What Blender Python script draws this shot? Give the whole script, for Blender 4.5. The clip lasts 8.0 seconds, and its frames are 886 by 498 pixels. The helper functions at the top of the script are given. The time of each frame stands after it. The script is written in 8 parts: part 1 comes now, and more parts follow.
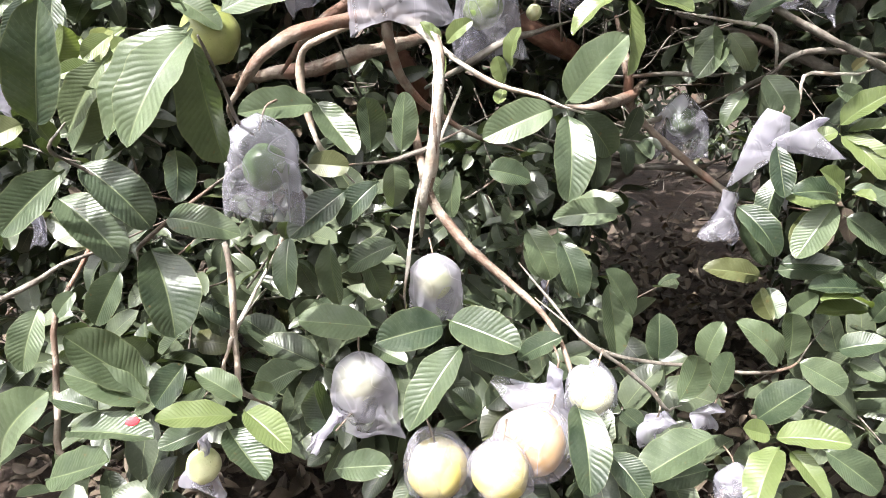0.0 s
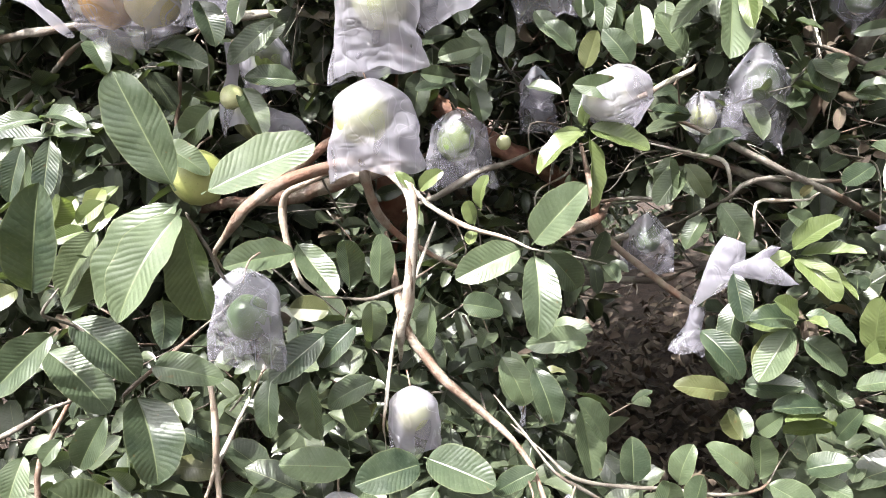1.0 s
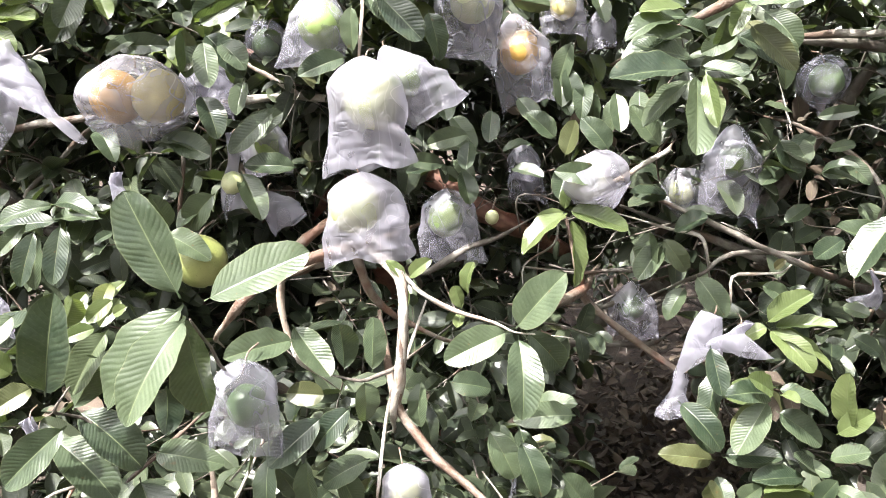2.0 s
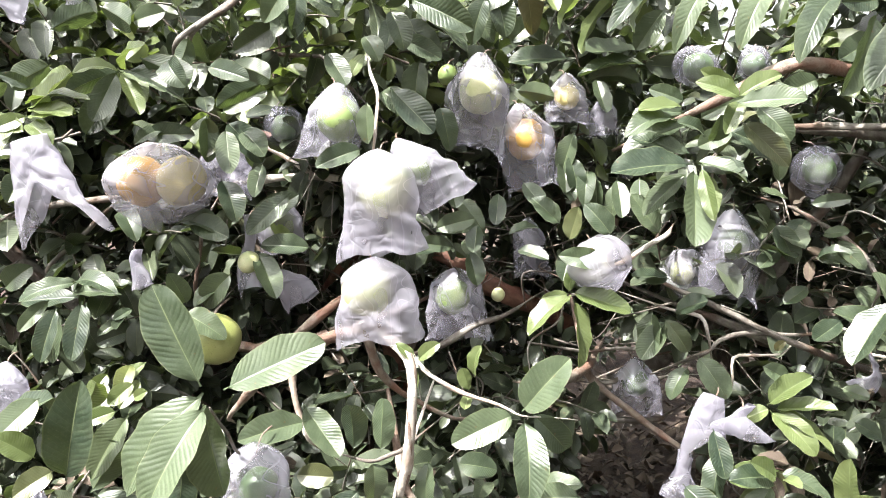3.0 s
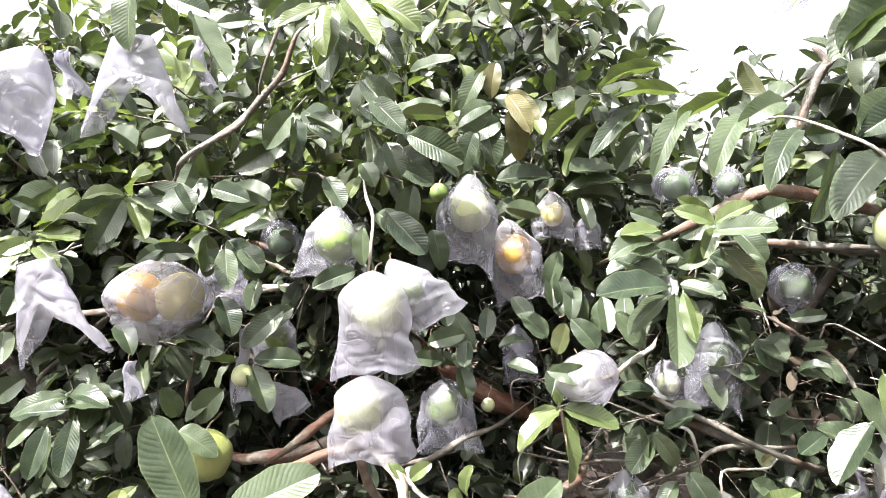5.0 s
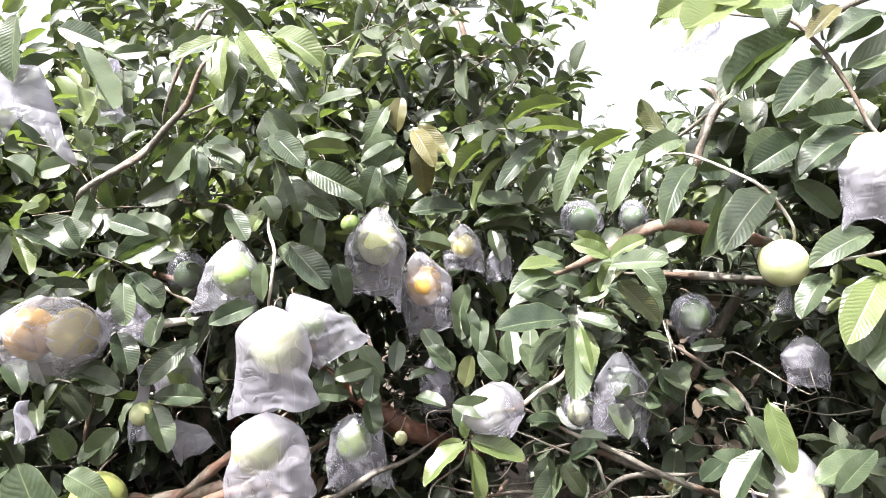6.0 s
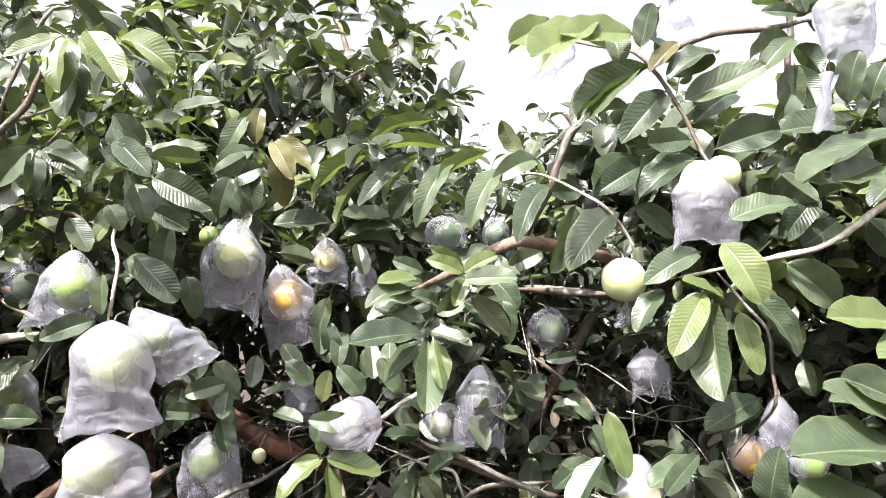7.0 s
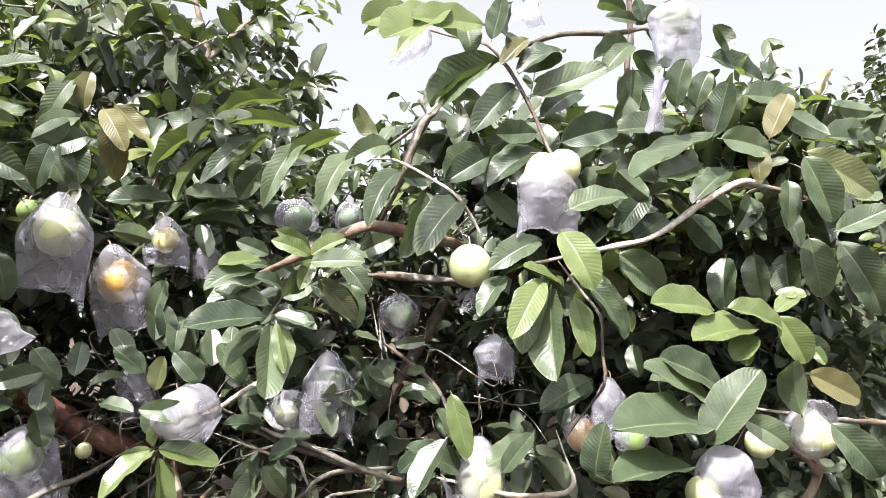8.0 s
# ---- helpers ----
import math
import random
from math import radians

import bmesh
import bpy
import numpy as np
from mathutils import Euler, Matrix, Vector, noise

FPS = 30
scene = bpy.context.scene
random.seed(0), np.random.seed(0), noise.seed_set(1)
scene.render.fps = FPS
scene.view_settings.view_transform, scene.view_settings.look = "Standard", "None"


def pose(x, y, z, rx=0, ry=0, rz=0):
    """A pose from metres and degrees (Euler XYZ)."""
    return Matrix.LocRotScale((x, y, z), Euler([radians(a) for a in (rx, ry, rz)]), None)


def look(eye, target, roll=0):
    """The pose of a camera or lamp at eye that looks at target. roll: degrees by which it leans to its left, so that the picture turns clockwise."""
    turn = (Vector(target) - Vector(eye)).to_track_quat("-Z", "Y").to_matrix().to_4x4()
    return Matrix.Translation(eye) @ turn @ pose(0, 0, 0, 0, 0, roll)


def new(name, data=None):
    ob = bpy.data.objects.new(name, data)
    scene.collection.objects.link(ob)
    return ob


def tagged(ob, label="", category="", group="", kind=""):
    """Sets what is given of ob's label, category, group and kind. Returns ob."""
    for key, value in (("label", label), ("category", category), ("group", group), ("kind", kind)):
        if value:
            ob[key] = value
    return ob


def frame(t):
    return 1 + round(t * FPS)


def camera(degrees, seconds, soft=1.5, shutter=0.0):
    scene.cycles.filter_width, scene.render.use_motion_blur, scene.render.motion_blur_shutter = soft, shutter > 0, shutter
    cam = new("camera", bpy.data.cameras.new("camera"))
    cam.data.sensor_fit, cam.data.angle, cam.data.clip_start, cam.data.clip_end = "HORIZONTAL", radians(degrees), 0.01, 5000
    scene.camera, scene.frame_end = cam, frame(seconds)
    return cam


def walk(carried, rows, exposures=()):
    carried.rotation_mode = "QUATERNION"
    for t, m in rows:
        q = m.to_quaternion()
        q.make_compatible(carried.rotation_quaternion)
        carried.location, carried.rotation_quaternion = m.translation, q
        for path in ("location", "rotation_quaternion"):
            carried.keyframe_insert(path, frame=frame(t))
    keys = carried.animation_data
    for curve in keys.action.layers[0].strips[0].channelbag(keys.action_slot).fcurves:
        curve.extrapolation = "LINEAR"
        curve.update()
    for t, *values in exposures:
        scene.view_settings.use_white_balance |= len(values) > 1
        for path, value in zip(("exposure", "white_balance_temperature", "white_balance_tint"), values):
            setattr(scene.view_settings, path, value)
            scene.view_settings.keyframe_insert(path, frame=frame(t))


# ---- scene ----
cam = camera(66.0, 8.0, soft=0.45)
PATH = [
    (0, (0.095, -0.091, 1.198), (-0.073, 1.801, 0.57), -0.9),
    (0.5, (0.108, -0.087, 1.252), (-0.04, 1.845, 0.754), -1.3),
    (1, (0.115, -0.112, 1.295), (-0.014, 1.839, 0.876), -1.7),
    (1.5, (0.13, -0.131, 1.345), (-0.002, 1.837, 1.013), -2.3),
    (1.7, (0.139, -0.138, 1.356), (0.015, 1.83, 1.024), -2.4),
    (2.8, (0.132, -0.188, 1.432), (-0.008, 1.798, 1.234), -1.9),
    (3, (0.134, -0.189, 1.43), (0.0, 1.8, 1.271), -1.8),
    (3.5, (0.137, -0.204, 1.444), (0.008, 1.79, 1.351), -1.6),
    (4, (0.123, -0.209, 1.449), (-0.04, 1.784, 1.401), -1.4),
    (4.5, (0.127, -0.212, 1.464), (-0.008, 1.784, 1.441), -1.1),
    (4.7, (0.123, -0.218, 1.477), (0.01, 1.778, 1.495), -1.3),
    (5.8, (0.191, -0.235, 1.504), (0.192, 1.758, 1.671), -2.1),
    (6, (0.207, -0.228, 1.505), (0.272, 1.765, 1.653), -2.0),
    (6.5, (0.248, -0.228, 1.503), (0.48, 1.754, 1.638), -1.9),
    (7, (0.273, -0.242, 1.506), (0.64, 1.716, 1.68), -1.9),
    (7.5, (0.291, -0.248, 1.505), (0.837, 1.668, 1.678), -1.6),
    (8, (0.303, -0.241, 1.491), (1.046, 1.61, 1.631), -1.4),
]
EXPOSURES = [(0.0, 1.87), (0.7, 1.98), (1.5, 2.02), (3.5, 2.08), (4.7, 2.05), (6.5, 1.95), (8.0, 1.71)]
walk(cam, [(t, look(eye, target, roll)) for t, eye, target, roll in PATH], EXPOSURES)

# ---------------------------------------------------------------- light
SUN_DIR = Vector((-0.30, -0.42, 0.86)).normalized()      # towards the sun
world = bpy.data.worlds.new("world")
scene.world = world
world.use_nodes = True
sky = world.node_tree.nodes.new("ShaderNodeTexSky")
sky.sky_type, sky.sun_disc = "NISHITA", False
sky.sun_elevation = math.asin(SUN_DIR.z)
sky.sun_rotation = math.atan2(SUN_DIR.x, SUN_DIR.y)
sky.dust_density, sky.air_density, sky.ozone_density = 9.0, 0.7, 0.4
backing = world.node_tree.nodes["Background"]
backing.inputs["Strength"].default_value = 0.145
haze = world.node_tree.nodes.new("ShaderNodeHueSaturation")      # thin white haze
haze.inputs["Saturation"].default_value = 0.16
world.node_tree.links.new(sky.outputs["Color"], haze.inputs["Color"])
world.node_tree.links.new(haze.outputs["Color"], backing.inputs["Color"])
sun = new("sun", bpy.data.lights.new("sun", "SUN"))
sun.data.energy, sun.data.angle, sun.data.color = 5.0, radians(0.53), (1.0, 0.965, 0.92)
sun.matrix_world = SUN_DIR.to_track_quat("Z", "Y").to_matrix().to_4x4()


# ---------------------------------------------------------------- materials
class Nodes:
    """A material under construction."""

    def __init__(self, name):
        self.mat = bpy.data.materials.new(name)
        self.mat.use_nodes = True
        self.tree = self.mat.node_tree
        self.bsdf = self.tree.nodes["Principled BSDF"]
        self.out = self.tree.nodes["Material Output"]

    def node(self, kind, **sockets):
        n = self.tree.nodes.new("ShaderNode" + kind)
        for key, value in sockets.items():
            self.set(n, key.replace("_", " "), value)
        return n

    def set(self, n, key, value):
        if isinstance(value, bpy.types.NodeSocket):
            self.tree.links.new(value, n.inputs[key])
        else:
            n.inputs[key].default_value = value

    def math(self, op, a, b=0.0, clamp=False):
        n = self.tree.nodes.new("ShaderNodeMath")
        n.operation, n.use_clamp = op, clamp
        self.set(n, 0, a)
        self.set(n, 1, b)
        return n.outputs[0]

    def mix(self, fac, a, b, blend="MIX"):
        n = self.tree.nodes.new("ShaderNodeMix")
        n.data_type, n.blend_type = "RGBA", blend
        self.set(n, "Factor", fac)
        self.set(n, 6, a if isinstance(a, bpy.types.NodeSocket) else (*a, 1))
        self.set(n, 7, b if isinstance(b, bpy.types.NodeSocket) else (*b, 1))
        return n.outputs[2]

    def noise(self, scale, detail=3.0, rough=0.55, vector=None, dist=0.0):
        n = self.node("TexNoise", Scale=scale, Detail=detail, Roughness=rough, Distortion=dist)
        if vector:
            self.set(n, "Vector", vector)
        return n.outputs["Fac"]

    def ramp(self, fac, lo, hi):
        n = self.tree.nodes.new("ShaderNodeMapRange")
        n.interpolation_type = "SMOOTHSTEP"
        self.set(n, "Value", fac)
        self.set(n, "From Min", lo)
        self.set(n, "From Max", hi)
        return n.outputs["Result"]

    def bump(self, height, strength, distance):
        n = self.node("Bump", Strength=strength, Distance=distance, Height=height)
        return n.outputs["Normal"]

    def coords(self, which="Object"):
        return self.tree.nodes.new("ShaderNodeTexCoord").outputs[which]


def leaf_material(name, base, light, through_colour, single, gloss=0.24, thin=0.22, spots=0.0):
    """Guava leaf: pale midrib, sunken side veins, dusty sheen. single: leaves that are objects of their own."""
    m = Nodes(name)
    if single:
        rnd = m.tree.nodes.new("ShaderNodeObjectInfo").outputs["Random"]
    else:
        rnd = m.tree.nodes.new("ShaderNodeNewGeometry").outputs["Random Per Island"]
    uv = m.tree.nodes.new("ShaderNodeUVMap").outputs["UV"]
    sep = m.node("SeparateXYZ", Vector=uv)
    across = m.math("ABSOLUTE", m.math("SUBTRACT", sep.outputs["X"], 0.5))
    across = m.math("MULTIPLY", across, 2.0)
    offset = m.node("VectorMath", )
    offset.operation = "ADD"
    m.set(offset, 0, m.tree.nodes.new("ShaderNodeNewGeometry").outputs["Position"])
    comb = m.node("CombineXYZ", X=m.math("MULTIPLY", rnd, 37.0), Y=m.math("MULTIPLY", rnd, 91.0))
    m.set(offset, 1, comb.outputs[0])
    drift = m.noise(38.0, 2, 0.5, offset.outputs[0])
    count = m.math("ADD", 14.0, m.math("MULTIPLY", m.math("FRACT", m.math("MULTIPLY", rnd, 5.7)), 5.0))
    phase = m.math("MULTIPLY", m.math("SUBTRACT", sep.outputs["Y"], m.math("MULTIPLY", across, 0.19)), count)
    phase = m.math("ADD", phase, m.math("MULTIPLY", drift, 0.9))
    tri = m.math("ABSOLUTE", m.math("SUBTRACT", m.math("FRACT", phase), 0.5))      # 0 at a vein
    vein = m.math("SUBTRACT", 1.0, m.ramp(tri, 0.005, 0.06))
    rib = m.math("SUBTRACT", 1.0, m.ramp(across, 0.01, 0.035))
    blot = m.noise(28.0, 4, 0.6, offset.outputs[0])
    fine = m.noise(260.0, 3, 0.6, offset.outputs[0])
    tone = m.math("ADD", m.math("MULTIPLY", rnd, 0.75), m.math("MULTIPLY", m.ramp(blot, 0.35, 0.7), 0.35), True)
    col = m.mix(tone, base, light)
    col = m.mix(m.math("MULTIPLY", m.math("MULTIPLY", vein, m.ramp(blot, 0.25, 0.6)), 0.20 if single else 0.10), col, tuple(min(1, c * 1.7 + 0.02) for c in light))
    col = m.mix(m.math("MULTIPLY", rib, 0.42), col, (0.20, 0.23, 0.11))
    rim = m.ramp(across, 0.93, 0.995)
    col = m.mix(m.math("MULTIPLY", rim, 0.35), col, (0.18, 0.20, 0.10))
    dust = m.math("MULTIPLY", m.ramp(fine, 0.45, 0.75), 0.11)
    col = m.mix(dust, col, (0.17, 0.18, 0.155))
    warm = m.ramp(m.math("FRACT", m.math("MULTIPLY", rnd, 7.31)), 0.97, 0.99)
    col = m.mix(m.math("MULTIPLY", warm, 0.25), col, (0.14, 0.12, 0.03))
    if spots:
        spot = m.ramp(m.noise(95.0, 2, 0.5, offset.outputs[0]), 0.70, 0.76)
        col = m.mix(m.math("MULTIPLY", spot, spots), col, (0.10, 0.055, 0.02))
    height = m.math("MULTIPLY", m.ramp(tri, 0.0, 0.42), m.ramp(across, 0.0, 0.3))
    height = m.math("ADD", m.math("MULTIPLY", height, m.ramp(drift, 0.2, 0.75)), m.math("MULTIPLY", fine, 0.35))
    height = m.math("ADD", height, m.math("MULTIPLY", m.noise(75.0, 2, 0.5, offset.outputs[0]), 1.3))
    normal = m.bump(height, 0.18 if single else 0.12, 0.003)
    m.set(m.bsdf, "Base Color", col)
    m.set(m.bsdf, "Normal", normal)
    rough = m.math("ADD", gloss, m.math("MULTIPLY", blot, 0.22))
    m.set(m.bsdf, "Roughness", rough)
    m.set(m.bsdf, "Specular IOR Level", 0.5)
    tr = m.node("BsdfTranslucent", Color=m.mix(tone, through_colour, tuple(c * 1.3 for c in through_colour)), Normal=normal)
    both = m.node("MixShader", Fac=thin)
    m.tree.links.new(m.bsdf.outputs[0], both.inputs[1])
    m.tree.links.new(tr.outputs[0], both.inputs[2])
    m.tree.links.new(both.outputs[0], m.out.inputs["Surface"])
    return m.mat


def bark_material(name, dark, pale, red, scale=1.0):
    """Smooth guava bark: coppery patches flaking to grey-beige."""
    m = Nodes(name)
    pos = m.coords("Object")
    stretch = m.node("Mapping", Vector=pos)
    big = m.noise(22.0 * scale, 4, 0.6, stretch.outputs[0], 0.6)
    grain = m.noise(160.0 * scale, 4, 0.65, pos)
    col = m.mix(m.ramp(big, 0.38, 0.62), dark, pale)
    col = m.mix(m.ramp(m.noise(9.0 * scale, 3, 0.5, pos), 0.5, 0.62), col, red)
    col = m.mix(m.math("MULTIPLY", m.ramp(grain, 0.5, 0.8), 0.5), col, tuple(c * 0.45 for c in dark))
    m.set(m.bsdf, "Base Color", col)
    m.set(m.bsdf, "Roughness", 0.62)
    m.set(m.bsdf, "Normal", m.bump(m.math("ADD", grain, m.math("MULTIPLY", big, 0.6)), 0.9, 0.003))
    return m.mat


def fruit_material(name, green, ripe):
    m = Nodes(name)
    pos = m.coords("Object")
    blot = m.noise(18.0, 4, 0.6, pos)
    pores = m.noise(420.0, 2, 0.5, pos)
    col = m.mix(m.ramp(blot, 0.35, 0.68), green, ripe)
    col = m.mix(m.math("MULTIPLY", m.ramp(pores, 0.62, 0.75), 0.5), col, tuple(c * 0.5 for c in green))
    m.set(m.bsdf, "Base Color", col)
    m.set(m.bsdf, "Roughness", 0.38)
    m.set(m.bsdf, "Subsurface Weight", 0.12)
    m.set(m.bsdf, "Subsurface Radius", (0.01, 0.008, 0.004))
    m.set(m.bsdf, "Subsurface Scale", 0.3)
    m.set(m.bsdf, "Normal", m.bump(m.math("ADD", pores, blot), 0.25, 0.0015))
    return m.mat


def film_material(name, tint, clear, milk, streak):
    """Thin polythene in smooth panels with a few sharp creases. clear: share of light that passes straight through."""
    m = Nodes(name)
    pos = m.coords("Object")
    along = m.node("Mapping", Vector=pos, Scale=(17.0, 17.0, 6.0), Rotation=(0.25, 0.35, 0.0))
    fold = m.noise(1.0, 1, 0.4, along.outputs[0], 0.8)
    cross = m.node("Mapping", Vector=pos, Scale=(8.0, 13.0, 19.0), Rotation=(0.5, 0.6, 0.4))
    crease = m.math("ABSOLUTE", m.math("SUBTRACT", m.noise(1.0, 1, 0.5, cross.outputs[0], 0.5), 0.5))
    pull = m.math("ABSOLUTE", m.math("SUBTRACT", fold, 0.5))
    line = m.math("MULTIPLY", m.math("SUBTRACT", 1.0, m.ramp(pull, 0.0, 0.012)), 0.5)
    patchy = m.ramp(m.noise(14.0, 1, 0.5, pos), 0.45, 0.6)
    nick = m.math("MULTIPLY", m.math("SUBTRACT", 1.0, m.ramp(crease, 0.0, 0.012)), patchy)
    crinkle = m.math("ABSOLUTE", m.math("SUBTRACT", m.noise(26.0, 1, 0.5, pos, 0.9), 0.5))
    height = m.math("ADD", m.math("MULTIPLY", fold, 1.2), m.math("ADD", m.ramp(crease, 0.0, 0.12), m.math("MULTIPLY", m.ramp(crinkle, 0.0, 0.10), 0.45)))
    normal = m.bump(height, 0.34, 0.008)
    m.set(m.bsdf, "Base Color", (*tint, 1))
    m.set(m.bsdf, "Roughness", m.math("ADD", 0.13, m.math("MULTIPLY", patchy, 0.12)))
    m.set(m.bsdf, "Specular IOR Level", 1.0)
    m.set(m.bsdf, "Normal", normal)
    tr = m.node("BsdfTranslucent", Color=(*[min(1, c * 1.02) for c in tint], 1), Normal=normal)
    body = m.node("MixShader", Fac=milk)
    m.tree.links.new(m.bsdf.outputs[0], body.inputs[1])
    m.tree.links.new(tr.outputs[0], body.inputs[2])
    pane = m.node("BsdfTransparent", Color=(0.95, 0.945, 0.97, 1))
    haze = m.math("ADD", clear - 0.16, m.math("MULTIPLY", m.ramp(fold, 0.34, 0.66), 0.16))
    haze = m.math("ADD", haze, m.math("MULTIPLY", m.ramp(m.noise(8.0, 2, 0.5, pos, 0.3), 0.35, 0.65), 0.18))
    haze = m.math("SUBTRACT", haze, m.math("MULTIPLY", m.math("MAXIMUM", line, nick), streak), True)
    whole = m.node("MixShader", Fac=haze)
    m.tree.links.new(body.outputs[0], whole.inputs[1])
    m.tree.links.new(pane.outputs[0], whole.inputs[2])
    m.tree.links.new(whole.outputs[0], m.out.inputs["Surface"])
    return m.mat


def ground_material():
    m = Nodes("litter_soil")
    pos = m.coords("Object")
    big, mid, fine = m.noise(1.3, 4, 0.6, pos), m.noise(16.0, 5, 0.65, pos), m.noise(120.0, 4, 0.7, pos)
    col = m.mix(m.ramp(mid, 0.35, 0.65), (0.022, 0.012, 0.009), (0.055, 0.033, 0.023))
    col = m.mix(m.math("MULTIPLY", m.ramp(big, 0.45, 0.65), 0.6), col, (0.060, 0.046, 0.030))
    col = m.mix(m.math("MULTIPLY", m.ramp(fine, 0.5, 0.7), 0.6), col, (0.030, 0.018, 0.013))
    m.set(m.bsdf, "Base Color", col)
    m.set(m.bsdf, "Roughness", 0.95)
    m.set(m.bsdf, "Normal", m.bump(m.math("ADD", mid, fine), 0.9, 0.03))
    return m.mat


def plain_material(name, colour, rough, grain=60.0, amount=0.35):
    m = Nodes(name)
    n = m.noise(grain, 4, 0.6, m.coords("Object"))
    m.set(m.bsdf, "Base Color", m.mix(m.math("MULTIPLY", n, amount), colour, tuple(c * 0.4 for c in colour)))
    m.set(m.bsdf, "Roughness", rough)
    m.set(m.bsdf, "Normal", m.bump(n, 0.3, 0.002))
    return m.mat


OLD = ((0.008, 0.014, 0.008), (0.064, 0.078, 0.048), (0.080, 0.115, 0.024))
LEAF = leaf_material("guava_leaf", (0.010, 0.019, 0.011), (0.069, 0.090, 0.050), (0.085, 0.125, 0.028), single=True, thin=0.18, spots=0.6)
LEAF_FAR = leaf_material("guava_leaf_mass", *OLD, single=False, gloss=0.22, thin=0.12, spots=0.4)
YOUNG = leaf_material("young_leaf", (0.056, 0.078, 0.026), (0.100, 0.124, 0.048), (0.16, 0.22, 0.04), True, thin=0.24)
# Paler yellow-green mass: sunlight on upper leaves is put into their colour.
SUNLIT_FAR = leaf_material("sunlit_tint_leaf_mass", (0.060, 0.080, 0.026), (0.105, 0.130, 0.048), (0.16, 0.22, 0.04), False, thin=0.24)
SERE = leaf_material("yellowing_leaf", (0.060, 0.056, 0.022), (0.11, 0.098, 0.042), (0.10, 0.09, 0.02), True, spots=1.0)
DRY = leaf_material("dry_leaf", (0.024, 0.016, 0.012), (0.12, 0.088, 0.064), (0.05, 0.026, 0.01), False, gloss=0.7, thin=0.08)
BARK = bark_material("guava_bark", (0.10, 0.060, 0.042), (0.20, 0.165, 0.135), (0.14, 0.070, 0.047))
BARK_PALE = bark_material("pale_twig_bark", (0.28, 0.25, 0.215), (0.45, 0.42, 0.38), (0.27, 0.21, 0.17))
BARK_GREY = bark_material("grey_bark", (0.075, 0.062, 0.052), (0.16, 0.145, 0.125), (0.09, 0.058, 0.042))
BARK_RED = bark_material("copper_bark", (0.10, 0.042, 0.028), (0.17, 0.085, 0.055), (0.12, 0.040, 0.026))
SHOOT = plain_material("green_shoot", (0.10, 0.11, 0.04), 0.55)
GREEN = fruit_material("green_guava", (0.13, 0.19, 0.06), (0.21, 0.26, 0.10))
PALE = fruit_material("pale_guava", (0.32, 0.35, 0.17), (0.46, 0.46, 0.28))
YELLOW = fruit_material("ripe_guava", (0.36, 0.20, 0.04), (0.42, 0.26, 0.07))
BLUSH = fruit_material("turning_guava", (0.42, 0.35, 0.12), (0.50, 0.44, 0.20))
LIME = fruit_material("lime_guava", (0.16, 0.18, 0.055), (0.23, 0.24, 0.095))
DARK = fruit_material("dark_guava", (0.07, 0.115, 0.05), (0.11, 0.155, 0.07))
CALYX = plain_material("dry_calyx", (0.13, 0.08, 0.045), 0.8)
FILM = film_material("clear_film", (0.44, 0.43, 0.50), 0.58, 0.40, 0.22)
WHITE = film_material("white_film", (0.42, 0.41, 0.48), 0.44, 0.60, 0.10)
MILK = film_material("milky_film", (0.50, 0.485, 0.56), 0.46, 0.56, 0.20)
THIN = film_material("thin_clear_film", (0.42, 0.41, 0.49), 0.71, 0.40, 0.30)
GROUND = ground_material()
TAPE = plain_material("cloudy_tape", (0.7, 0.7, 0.72), 0.35)
RED_SPOT = plain_material("red_mark", (0.45, 0.02, 0.03), 0.5)


# ---------------------------------------------------------------- builders
def part(name, mesh, material, parent=None, label=""):
    if isinstance(mesh, bmesh.types.BMesh):
        data = bpy.data.meshes.new(name)
        mesh.to_mesh(data)
        mesh.free()
        mesh = data
    if material and not mesh.materials:
        mesh.materials.append(material)
    ob = new(name, mesh)
    ob.parent = parent
    return tagged(ob, label) if label else ob


def smooth(mesh):
    mesh.polygons.foreach_set("use_smooth", [True] * len(mesh.polygons))
    return mesh


